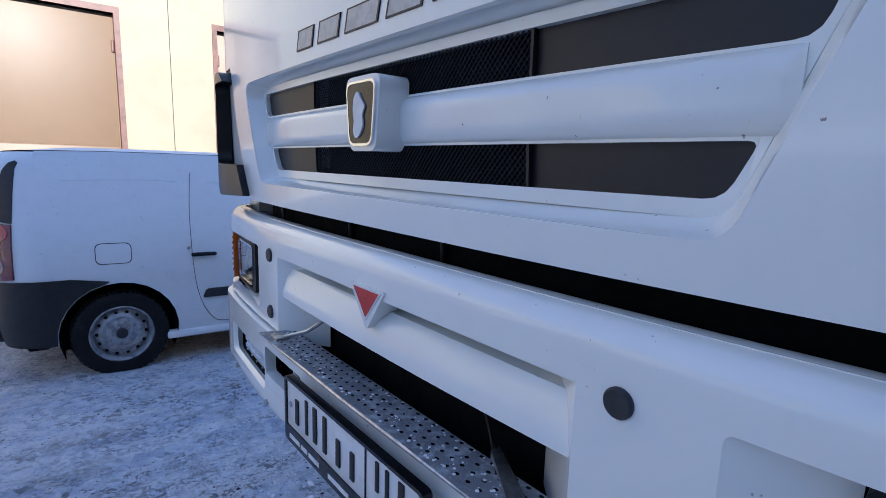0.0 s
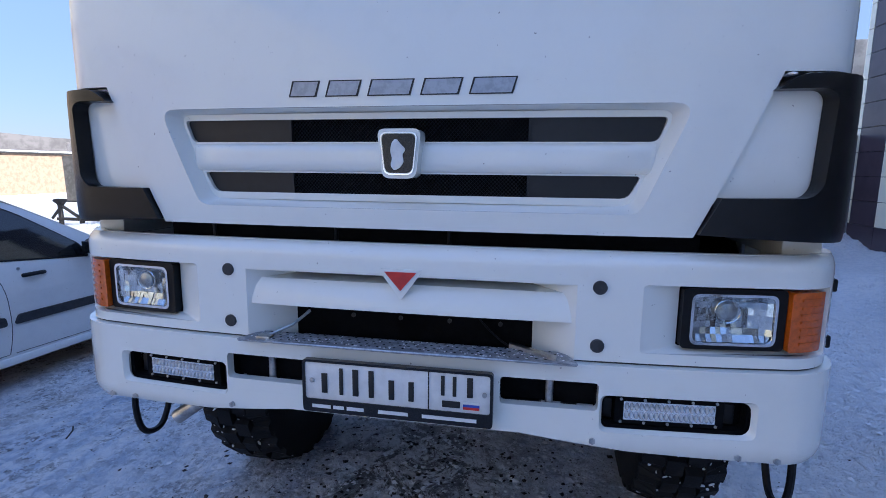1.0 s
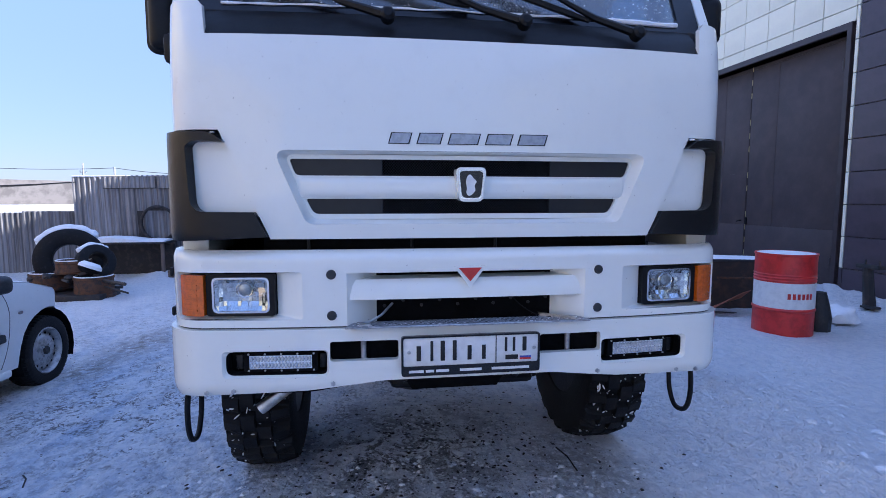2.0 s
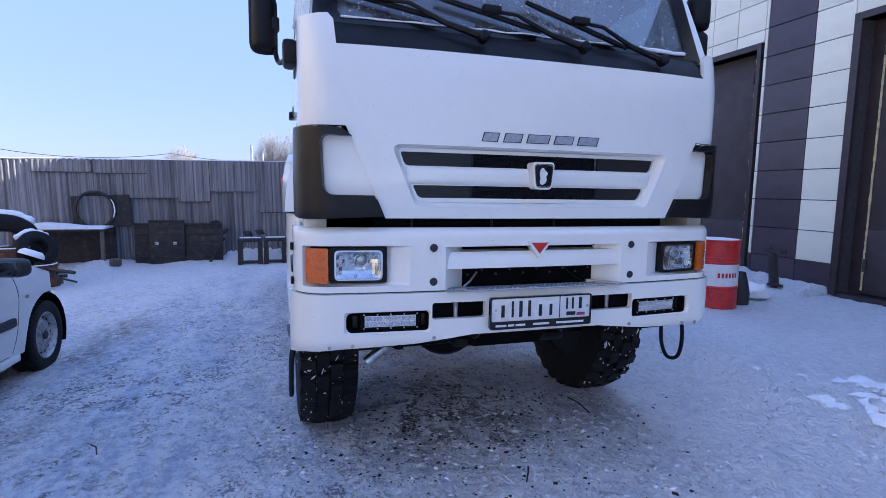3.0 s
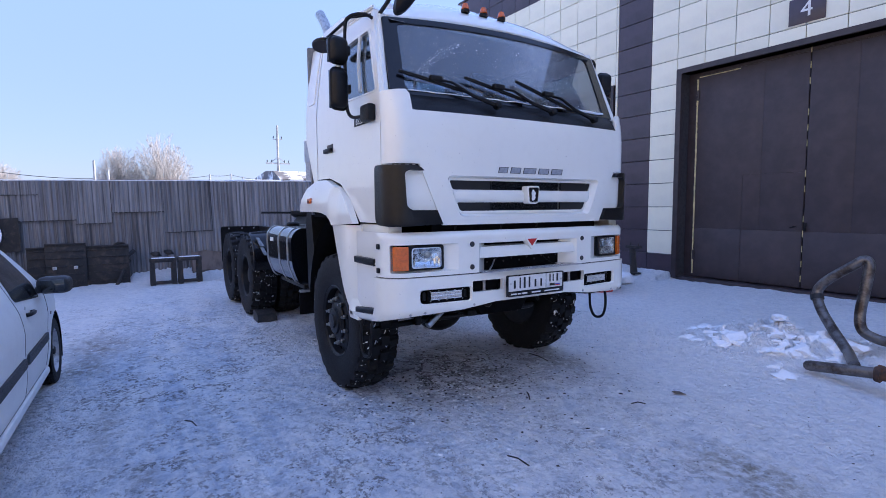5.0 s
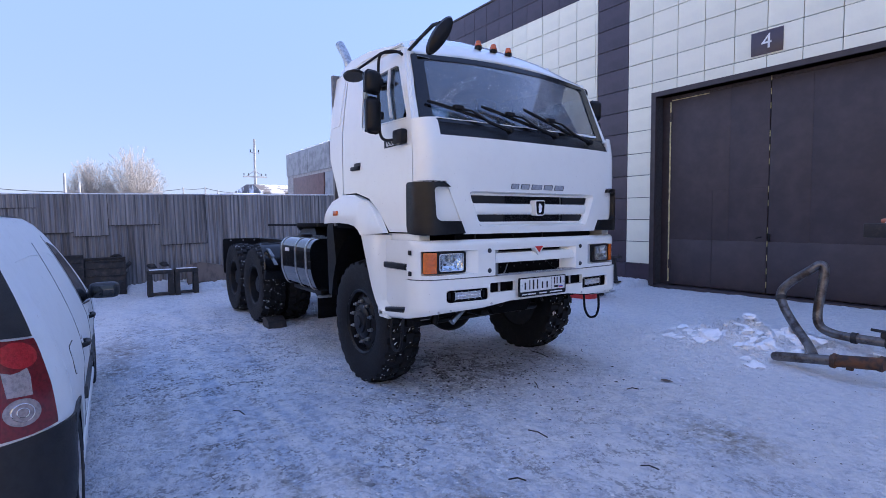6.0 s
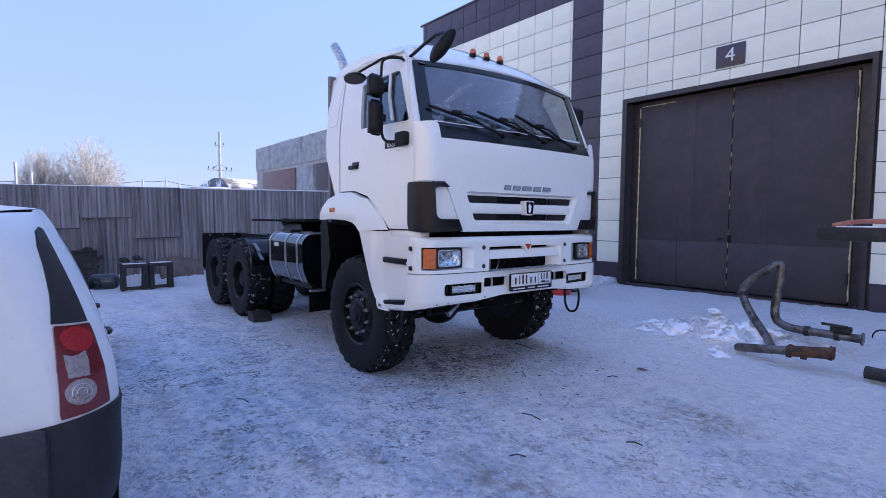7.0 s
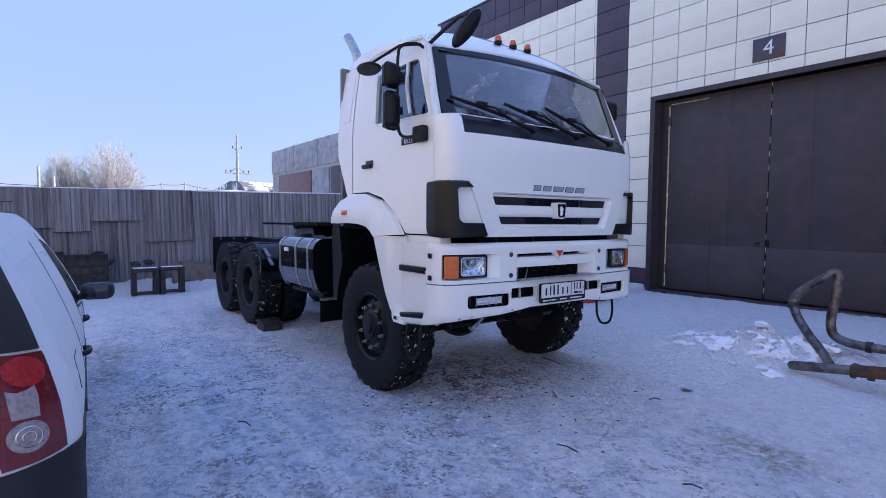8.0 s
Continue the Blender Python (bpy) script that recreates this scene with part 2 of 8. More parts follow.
    pr = t.nodes.new("ShaderNodeBump")
    pr.inputs["Strength"].default_value, pr.inputs["Distance"].default_value = 1.0, 0.03
    L(lugs, pr.inputs["Height"])
    L(bp.outputs[0], pr.inputs["Normal"])
    L(pr.outputs[0], b.inputs["Normal"])
    return m


M = {}
M["snow"] = snow_ground_material()
M["white"] = mat("white_paint", (0.855, 0.86, 0.80), 0.20, 0, 9.0, 0.04, 0.02, 500, coat=0.7, split=(0.5, 0.8), specks=(80, 0.715, 0.735, (0.25, 0.23, 0.22)))
M["van_white"] = mat("frosted_white_paint", (0.80, 0.81, 0.80), 0.62, 0, 14.0, 0.05, 0.06, 400, coat=0.0, split=(0.45, 0.75), specks=(40, 0.66, 0.75, (0.60, 0.58, 0.56)))
M["van_seam"] = mat("frosted_panel_gap", (0.20, 0.20, 0.21), 0.8, 0, 30, 0.4)
M["plastic"] = mat("black_plastic", (0.007, 0.007, 0.008), 0.45, 0, 30, 0.3, 0.12, 700, spec=0.25)
M["gloss_black"] = mat("gloss_black_plastic", (0.007, 0.007, 0.009), 0.18, 0, 12, 0.4, 0.02, 300)
M["deflector"] = mat("grained_black_deflector", (0.006, 0.006, 0.007), 0.28, 0, 25, 0.3, 0.12, 900, spec=0.35)
M["bumper_grey"] = mat("grained_dark_plastic", (0.035, 0.036, 0.04), 0.55, 0, 25, 0.35, 0.25, 900)
M["trim_black"] = mat("grained_black_trim", (0.016, 0.016, 0.018), 0.5, 0, 25, 0.35, 0.3, 700)
M["slot_dark"] = mat("dark_infill_panel", (0.009, 0.009, 0.010), 0.45, 0, 18, 0.3, 0.05, 300)
# near-black for underbody parts, and for sheets that paint shade into recesses
M["void"] = mat("underbody_and_shade_black", (0.005, 0.005, 0.006), 0.9, 0, 12, 0.5, 0.3, 60, spec=0.15)
M["chassis"] = mat("chassis_black_paint", (0.006, 0.006, 0.007), 0.38, 0, 8, 0.4, 0.15, 60, color2=(0.016, 0.015, 0.014), spec=0.25)
M["tank"] = mat("polished_black_tank", (0.007, 0.008, 0.010), 0.06, 0, 6, 0.3, 0.02, 80, coat=0.5)
M["rubber"] = mat("tyre_rubber", (0.010, 0.010, 0.011), 0.62, 0, 20, 0.0, 0.25, 160, spec=0.22, color2=(0.03, 0.029, 0.029), split=(0.55, 0.78))
M["mesh_dark"] = mat("blackened_wire", (0.006, 0.007, 0.010), 0.5, 0, 40, 0.3)
M["reflector"] = mat("vapour_metal_reflector", (0.86, 0.87, 0.88), 0.16, 1, 90, 0.1, 0.03, 200)
M["steel"] = mat("zinc_steel", (0.55, 0.55, 0.54), 0.34, 1, 30, 0.35, 0.1, 200)
M["chrome"] = mat("chrome", (0.82, 0.83, 0.85), 0.10, 1)
M["mirror"] = mat("mirror_glass", (0.85, 0.87, 0.9), 0.02, 1)
M["rim_grey"] = mat("van_wheel_paint", (0.46, 0.46, 0.47), 0.4, 0.6, 22, 0.45, 0.1, 120)
M["amber"] = mat("amber_lens", (0.66, 0.13, 0.008), 0.10, 0, 60, 0.25, 0.2, 220, coat=0.6)
M["led"] = mat("led_optic", (0.74, 0.76, 0.78), 0.2, 0.4, 60, 0.2, coat=0.6)
M["red_lens"] = mat("red_lens", (0.17, 0.006, 0.012), 0.10, 0, 70, 0.35, 0.15, 260, coat=0.8)
M["red_bright"] = mat("bright_red_lens", (0.46, 0.014, 0.022), 0.10, 0, 70, 0.3, 0.2, 200, coat=0.8)
M["clear_lens"] = mat("ribbed_clear_lens", (0.44, 0.36, 0.35), 0.12, 0.35, 70, 0.3, 0.3, 300, coat=0.8)
M["red"] = mat("red_enamel", (0.60, 0.035, 0.03), 0.35, 0, 9, 0.25, 0.06, 90)
M["letter"] = mat("grey_letter_film", (0.40, 0.43, 0.48), 0.35, 0.3, 40, 0.2)
M["off_white"] = mat("label_white", (0.78, 0.78, 0.76), 0.4, 0, 20, 0.1)
M["ink"] = mat("black_print", (0.012, 0.012, 0.012), 0.5, 0, 40, 0.3)
M["blue"] = mat("blue_print", (0.04, 0.08, 0.45), 0.5, 0, 40, 0.2)
M["glass"] = glass("windscreen_glass", (0.55, 0.62, 0.68), 0.0, 0.10, 0.34)
M["side_glass"] = glass("side_window_glass", (0.55, 0.63, 0.68), 0.0, 0.06)
M["lamp_glass"] = glass("headlamp_glass", (0.93, 0.95, 0.96), 0.0, 0.03)
M["van_glass"] = mat("tinted_van_glass", (0.012, 0.014, 0.016), 0.05, 0, 0, 0, coat=0.5)
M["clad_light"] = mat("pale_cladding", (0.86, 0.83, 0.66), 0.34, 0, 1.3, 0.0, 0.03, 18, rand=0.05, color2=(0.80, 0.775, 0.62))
# cladding copy for the sunlit building, base colour toned for the sun on it
M["clad_sun"] = mat("sunlit_cream_cladding", (0.31, 0.265, 0.185), 0.5, 0, 1.1, 0.0, 0.04, 14, color2=(0.28, 0.24, 0.165))
M["clad_dark"] = mat("aubergine_cladding", (0.072, 0.054, 0.068), 0.30, 0, 2.2, 0.25, 0.03, 25, rand=0.10)
M["joint"] = mat("cladding_joint", (0.07, 0.065, 0.065), 0.8, 0, 15, 0.3)
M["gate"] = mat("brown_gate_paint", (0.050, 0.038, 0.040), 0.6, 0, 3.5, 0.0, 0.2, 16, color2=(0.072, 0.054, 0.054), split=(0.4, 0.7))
# lit copy of the gate paint, sunlit tone put into the colour
M["gate_sun"] = mat("sunlit_tan_gate_paint", (0.19, 0.125, 0.078), 0.5, 0, 2.2, 0.0, 0.08, 12, color2=(0.18, 0.118, 0.073), split=(0.4, 0.7))
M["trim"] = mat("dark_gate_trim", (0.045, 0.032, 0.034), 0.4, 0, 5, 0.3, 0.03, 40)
# lighter copy of the trim for the sunlit side, also on a shed door
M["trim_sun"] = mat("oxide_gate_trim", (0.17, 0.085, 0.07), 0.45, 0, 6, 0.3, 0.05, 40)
M["foam"] = mat("mounting_foam", (0.70, 0.60, 0.30), 0.85, 0, 30, 0.35, 0.8, 60)
M["fence"] = mat("weathered_fence_sheet", (0.33, 0.318, 0.32), 0.75, 0, 7.0, 0.0, 0.3, 40, rand=0.24, color2=(0.115, 0.108, 0.107),
                 split=(0.42, 0.62), stretch=(1, 3.0, 0.05))
M["scrap"] = mat("soot_black_scrap", (0.020, 0.019, 0.019), 0.6, 0, 9, 0.0, 0.35, 40, color2=(0.075, 0.055, 0.045), split=(0.5, 0.72))
M["rust"] = mat("rusted_iron", (0.13, 0.06, 0.03), 0.75, 0.2, 12, 0.0, 0.5, 60, color2=(0.05, 0.035, 0.03))
M["rust_dark"] = mat("sooty_rusted_plate", (0.035, 0.024, 0.019), 0.7, 0.1, 6, 0.0, 0.35, 40, color2=(0.10, 0.05, 0.028), split=(0.5, 0.75))
M["oxide"] = mat("rust_red_paint", (0.30, 0.085, 0.035), 0.55, 0, 8, 0.0, 0.2, 50, color2=(0.16, 0.05, 0.03), split=(0.5, 0.7))
M["pipe"] = mat("heat_stained_pipe", (0.17, 0.162, 0.158), 0.34, 0.6, 6, 0.0, 0.15, 60, color2=(0.055, 0.042, 0.036), split=(0.46, 0.60))
M["cap_snow"] = mat("fresh_snow", (0.93, 0.935, 0.945), 0.7, 0, 12, 0.06, 0.5, 45)
M["brick"] = mat("pale_silicate_brick", (0.42, 0.39, 0.37), 0.85, 0, 4, 0.25, 0.3, 40, rand=0.12)
M["concrete"] = mat("stained_concrete", (0.33, 0.33, 0.33), 0.85, 0, 2.0, 0.0, 0.3, 30, color2=(0.22, 0.22, 0.225))
M["wood"] = mat("grey_timber", (0.17, 0.13, 0.105), 0.8, 0, 6, 0.4, 0.4, 40, stretch=(1, 1, 0.2))
M["bark"] = mat("frosted_twigs", (0.30, 0.275, 0.26), 0.9, 0, 3, 0.2, 0.2, 30)
M["hill"] = mat("far_bare_woods", (0.17, 0.155, 0.15), 0.95, 0, 0.12, 0.35, 0, 1)
M["tan_brick"] = mat("tan_brick", (0.34, 0.24, 0.165), 0.85, 0, 4, 0.25, 0.3, 40, rand=0.15)
M["roof_felt"] = mat("snow_dusted_roof", (0.13, 0.12, 0.12), 0.9, 0, 0.7, 0.0, 0.3, 10, color2=(0.78, 0.79, 0.81), split=(0.46, 0.54))
M["seat"] = mat("dark_seat_cloth", (0.035, 0.036, 0.042), 0.85, 0, 40, 0.3, 0.3, 300)
M["cab_trim"] = mat("grey_cab_lining", (0.20, 0.20, 0.205), 0.8, 0, 20, 0.2, 0.1, 200)
M["ice_metal"] = mat("snowy_perforated_plate", (0.25, 0.255, 0.27), 0.5, 0.4, 40, 0.0, 0.3, 120, color2=(0.50, 0.52, 0.55), split=(0.48, 0.66))
M["dull_plate"] = mat("dull_grey_plate", (0.14, 0.13, 0.115), 0.6, 0, 8, 0.0, 0.2, 40, color2=(0.22, 0.20, 0.18))
M["orange"] = mat("orange_plastic", (0.45, 0.17, 0.10), 0.45, 0, 9, 0.3, 0.1, 60)


# ---- mesh helpers ----
def finish(bm, name, material, sharp=32):
    me = bpy.data.meshes.new(name)
    bm.to_mesh(me)
    bm.free()
    me.materials.append(material)
    me.polygons.foreach_set("use_smooth", [True] * len(me.polygons))
    me.set_sharp_from_angle(angle=radians(sharp))
    return me


def part(name, bm, material, parent=None, label="", sharp=32, m=None):
    """Links a bmesh as one mesh object under a thing or part."""
    ob = new(name, finish(bm, name, material, sharp))
    if parent:
        ob.parent = parent
    if m is not None:
        ob.matrix_basis = m
    if label:
        tagged(ob, label)
    return ob


def thing(name, label, category, group="", kind="", at=(0, 0, 0), rz=0):
    ob = new(name)
    ob.empty_display_size = 0.2
    ob.matrix_world = pose(*at, 0, 0, rz)
    return tagged(ob, label, category, group, kind)


def solo(name, bm, material, label, category, group="", kind="", sharp=32, m=None):
    return tagged(part(name, bm, material, None, "", sharp, m), label, category, group, kind)


def box(x0, x1, y0, y1, z0, z1, bevel=0.0, bm=None, seg=2):
    target = bm or bmesh.new()
    b = bmesh.new() if bm else target
    g = bmesh.ops.create_cube(b, size=1)
    bmesh.ops.transform(b, verts=g["verts"], matrix=Matrix.LocRotScale(
        ((x0 + x1) / 2, (y0 + y1) / 2, (z0 + z1) / 2), None, (abs(x1 - x0), abs(y1 - y0), abs(z1 - z0))))
    if bevel:
        bmesh.ops.bevel(b, geom=b.edges[:], offset=bevel, segments=seg, affect="EDGES", profile=0.5)
    if bm:
        join(target, b)
    return target


def join(bm, other, m=None):
    """Adds the mesh of another bmesh, which is used up."""
    vs = [bm.verts.new(m @ v.co if m else v.co) for v in other.verts]
    other.verts.index_update()
    for f in other.faces:
        try:
            bm.faces.new([vs[v.index] for v in f.verts])
        except ValueError:
            pass
    other.free()
    return bm


def rod(p0, p1, r0, r1=None, seg=12, bm=None):
    bm = bm or bmesh.new()
    p0, p1 = Vector(p0), Vector(p1)
    r1 = r0 if r1 is None else r1
    d = (p1 - p0).normalized()
    a = d.orthogonal().normalized()
    b = d.cross(a)
    rings = []
    for p, r in ((p0, r0), (p1, r1)):
        rings.append([bm.verts.new(p + r * (math.cos(2 * math.pi * i / seg) * a + math.sin(2 * math.pi * i / seg) * b)) for i in range(seg)])
    for i in range(seg):
        bm.faces.new((rings[0][i], rings[0][(i + 1) % seg], rings[1][(i + 1) % seg], rings[1][i]))
    bm.faces.new(rings[0][::-1])
    bm.faces.new(rings[1])
    return bm


def tube(pts, r, seg=8, bm=None, closed=False):
    """A round bar bent along points; r may be a number or one per point."""
    bm = bm or bmesh.new()
    pts = [Vector(p) for p in pts]
    n = len(pts)
    rs = r if isinstance(r, (list, tuple)) else [r] * n
    up = None
    rings = []
    for i, p in enumerate(pts):
        if closed:
            d = pts[(i + 1) % n] - pts[i - 1]
        else:
            d = pts[min(i + 1, n - 1)] - pts[max(i - 1, 0)]
        d.normalize()
        up = d.orthogonal().normalized() if up is None else (up - d * up.dot(d)).normalized()
        side = d.cross(up)
        rings.append([bm.verts.new(p + rs[i] * (math.cos(2 * math.pi * k / seg) * up + math.sin(2 * math.pi * k / seg) * side)) for k in range(seg)])
    for i in range(n if closed else n - 1):
        a, b = rings[i], rings[(i + 1) % n]
        for k in range(seg):
            bm.faces.new((a[k], a[(k + 1) % seg], b[(k + 1) % seg], b[k]))
    if not closed:
        bm.faces.new(rings[0][::-1])
        bm.faces.new(rings[-1])
    bmesh.ops.recalc_face_normals(bm, faces=bm.faces[:])
    return bm


def smooth_line(pts, n=6):
    """Catmull-Rom line through points."""
    pts = [Vector(p) for p in pts]
    out = []
    for i in range(len(pts) - 1):
        p0, p1, p2, p3 = pts[max(i - 1, 0)], pts[i], pts[i + 1], pts[min(i + 2, len(pts) - 1)]
        for k in range(n):
            t = k / n
            out.append(0.5 * ((2 * p1) + (p2 - p0) * t + (2 * p0 - 5 * p1 + 4 * p2 - p3) * t * t + (3 * p1 - p0 - 3 * p2 + p3) * t ** 3))
    out.append(pts[-1])
    return out


def lathe(profile, seg=32, m=None, bm=None, closed=False):
    """Turns (radius, height) about z, then moves by m."""
    bm = bm or bmesh.new()
    m = m or Matrix()
    rings = []
    for r, h in profile:
        rings.append([bm.verts.new(m @ Vector((r * math.cos(2 * math.pi * i / seg), r * math.sin(2 * math.pi * i / seg), h))) for i in range(seg)])
    pairs = list(zip(rings, rings[1:] + ([rings[0]] if closed else [])))
    for a, b in pairs:
        for i in range(seg):
            bm.faces.new((a[i], a[(i + 1) % seg], b[(i + 1) % seg], b[i]))
    if not closed:
        bm.faces.new(rings[0][::-1])
        bm.faces.new(rings[-1])
    bmesh.ops.recalc_face_normals(bm, faces=bm.faces[:])
    return bm


def rnd(pts, r, n=4):
    """Rounds the corners of a polygon; r: one radius, or one per corner."""
    out = []
    k = len(pts)
    for i, p in enumerate(pts):
        rad = r[i] if isinstance(r, (list, tuple)) else r
        p = Vector(p)
        a, b = Vector(pts[i - 1]) - p, Vector(pts[(i + 1) % k]) - p
        rad = min(rad, a.length * 0.49, b.length * 0.49)
        if rad <= 1e-6:
            out.append((p.x, p.y))
            continue
        s, e = p + a.normalized() * rad, p + b.normalized() * rad
        for j in range(n + 1):
            t = j / n
            q = s * (1 - t) ** 2 + p * 2 * t * (1 - t) + e * t * t
            out.append((q.x, q.y))
    return out


def rect(u0, u1, v0, v1):
    return [(u0, v0), (u1, v0), (u1, v1), (u0, v1)]


def sheet(outer, holes=(), thick=0.004, fn=None, ucuts=(), vcuts=()):
    """A plate cut from an outline with holes, bent by fn(u, v, w); w goes from 0 on its face to -thick."""
    from mathutils.geometry import tessellate_polygon
    loops = [[Vector((u, v, 0)) for u, v in lp] for lp in (outer, *holes)]
    flat = bmesh.new()
    vs = [flat.verts.new(p) for lp in loops for p in lp]
    for tri in tessellate_polygon(loops):
        try:
            flat.faces.new([vs[i] for i in tri])
        except ValueError:
            pass
    for cuts, no in ((ucuts, (1, 0, 0)), (vcuts, (0, 1, 0))):
        for c in cuts:
            bmesh.ops.bisect_plane(flat, geom=flat.verts[:] + flat.edges[:] + flat.faces[:], dist=1e-5,
                                   plane_co=(c * no[0], c * no[1], 0), plane_no=no)
    flat.normal_update()
    for f in flat.faces:
        if f.normal.z < 0:
            f.normal_flip()
    flat.verts.index_update()
    bm = bmesh.new()
    fn = fn or (lambda u, v, w: (u, v, w))
    top = [bm.verts.new(fn(v.co.x, v.co.y, 0.0)) for v in flat.verts]
    low = [bm.verts.new(fn(v.co.x, v.co.y, -thick)) for v in flat.verts]
    for f in flat.faces:
        ids = [v.index for v in f.verts]
        bm.faces.new([top[i] for i in ids])
        bm.faces.new([low[i] for i in reversed(ids)])
    for e in flat.edges:
        if len(e.link_faces) == 1:
            lp = e.link_loops[0]
            a, b = lp.vert.index, lp.link_loop_next.vert.index
            bm.faces.new((top[b], top[a], low[a], low[b]))
    flat.free()
    bmesh.ops.recalc_face_normals(bm, faces=bm.faces[:])
    return bm


def bridge(a, b, bm=None):
    """Quads between two closed loops with the same number of points."""
    bm = bm or bmesh.new()
    va, vb = [bm.verts.new(p) for p in a], [bm.verts.new(p) for p in b]
    n = len(va)
    for i in range(n):
        bm.faces.new((va[i], va[(i + 1) % n], vb[(i + 1) % n], vb[i]))
    return bm


def loft(rings, caps=True, bm=None):
    """Skin over open or closed cross-sections given as lists of points (closed loops)."""
    bm = bm or bmesh.new()
    vr = [[bm.verts.new(p) for p in r] for r in rings]
    n = len(vr[0])
    for a, b in zip(vr, vr[1:]):
        for i in range(n):
            bm.faces.new((a[i], a[(i + 1) % n], b[(i + 1) % n], b[i]))
    if caps:
        bm.faces.new(vr[0][::-1])
        bm.faces.new(vr[-1])
    bmesh.ops.recalc_face_normals(bm, faces=bm.faces[:])
    return bm


def steps(a, b, n):
    return [a + (b - a) * i / n for i in range(n + 1)]


def letters(text, size, depth, m):
    """Block characters of the built-in font as a mesh, centred, lying in x and y, then moved by m."""
    cu = bpy.data.curves.new("characters", "FONT")
    cu.body, cu.size, cu.extrude, cu.align_x, cu.align_y = text, size, depth, "CENTER", "CENTER"
    ob = bpy.data.objects.new("characters", cu)
    me = bpy.data.meshes.new_from_object(ob)
    bm = bmesh.new()
    bm.from_mesh(me)
    bmesh.ops.transform(bm, verts=bm.verts[:], matrix=m)
    bpy.data.objects.remove(ob)
    bpy.data.curves.remove(cu)
    bpy.data.meshes.remove(me)
    return bm


# ---- ground ----
def bump_at(x, y, cx, cy, rx, ry, h):
    d = ((x - cx) / rx) ** 2 + ((y - cy) / ry) ** 2
    return h * math.exp(-d * 1.6) if d < 6 else 0.0


def yard_fall(x, y):
    """The yard falls gently from the gates towards the fence and the van."""
    return 0.03 - 0.012 * max(-4.0, min(11.0, x)) - 0.017 * max(-6.3, min(6.0, y))


def on_yard(make, dx=0.0, dy=0.0):
    """Runs make() and sets what it builds down on the falling ground, moved by dx and dy."""
    before = set(bpy.data.objects)
    make()
    for o in [o for o in bpy.data.objects if o not in before and o.parent is None]:
        pts = []
        for c in (o, *o.children_recursive):
            if c.type == "MESH":
                m = c.matrix_basis.copy()
                up = c.parent
                while up:
                    m = up.matrix_basis @ m
                    up = up.parent
                pts += [m @ Vector(b) for b in c.bound_box]
        x, y = (sum(p[i] for p in pts) / len(pts) for i in (0, 1))
        o.location += Vector((dx, dy, yard_fall(x + dx, y + dy)))


def ground_height(x, y):
    z = yard_fall(x, y)
    if -8 < x < 14 and -8 < y < 12:
        p = Vector((x, y, 0))
        z += 0.012 * noise.noise(p * 2.3) + 0.007 * noise.noise(p * 7.0) + 0.004 * noise.noise(p * 14.0)
        rough = 0.0
        # shovelled heap beside the pipes, and the low bank between truck and gates
        heap = bump_at(x, y, -0.45, -2.62, 0.72, 0.55, 0.22) + bump_at(x, y, -1.2, -3.1, 0.6, 0.5, 0.10)
        bank = bump_at(x, y, 1.3, -2.2, 1.3, 0.45, 0.15) + bump_at(x, y, 0.35, -1.9, 0.6, 0.35, 0.06) + bump_at(x, y, 3.4, -3.0, 1.6, 0.7, 0.12)
        foot = 0.20 * max(0.0, 1 - abs(y + 6.2) / 0.75) * (0.5 if x > 3.1 else -0.22)
        foot += bump_at(x, y, 4.5, -5.9, 0.9, 0.5, 0.12) + bump_at(x, y, 5.6, -4.9, 1.2, 0.8, 0.22)
        drift = 0.30 * max(0.0, min(1.0, (x - 9.2) / 1.2)) * (0.45 + 0.5 * noise.noise(Vector((0, y * 0.9, 3))) + (0.35 if y < 2.4 else 0.0))
        drift += bump_at(x, y, 10.42, 1.7, 0.30, 0.9, 0.33) + bump_at(x, y, 9.4, 4.7, 0.5, 0.5, 0.14)
        rough = heap + bank * 0.6 + foot * 0.5 + drift * 0.3
        z += heap + bank + foot + max(0.0, drift)
        z += rough * (0.55 * noise.noise(p * 5.5) + 0.5 * noise.noise(p * 13.0) + 0.25 * noise.noise(p * 31.0))
        # ruts of the tyres
        z += 0.004 * noise.noise(Vector((x * 2.0, y * 9, 0)))
    far = max(0.0, math.hypot(x - 3, y) - 45)
    return z - min(far * 0.004, 1.5)


def graded(lo, hi, step, reach):
    inner = list(np.arange(lo, hi + 1e-6, step))
    d, lo2, hi2 = step, lo, hi
    left, right = [], []
    while hi2 < reach:
        d *= 1.28
        lo2, hi2 = lo2 - d, hi2 + d
        left.append(lo2)
        right.append(hi2)
    return left[::-1] + inner + right


def build_ground():
    xs, ys = graded(-4.0, 11.0, 0.036, 900), graded(-6.5, 4.8, 0.036, 900)
    nx, ny = len(xs), len(ys)
    verts = [(x, y, ground_height(x, y)) for y in ys for x in xs]
    faces = [(j * nx + i, j * nx + i + 1, (j + 1) * nx + i + 1, (j + 1) * nx + i) for j in range(ny - 1) for i in range(nx - 1)]
    me = bpy.data.meshes.new("ground")
    me.from_pydata(verts, [], faces)
    me.materials.append(M["snow"])
    me.polygons.foreach_set("use_smooth", [True] * len(me.polygons))
    tagged(new("ground", me), "packed dirty snow over the yard, worn to ice", "ground", kind="structure")


build_ground()

# ---- service building with the numbered gates ----
FY = -6.28
PW, PH, Z0, TOP = 0.53, 0.4525, 0.52, 7.40
GATES = [(-1.02, 2.99), (4.60, 8.7), (-6.8, -2.7), (-12.6, -8.5)]
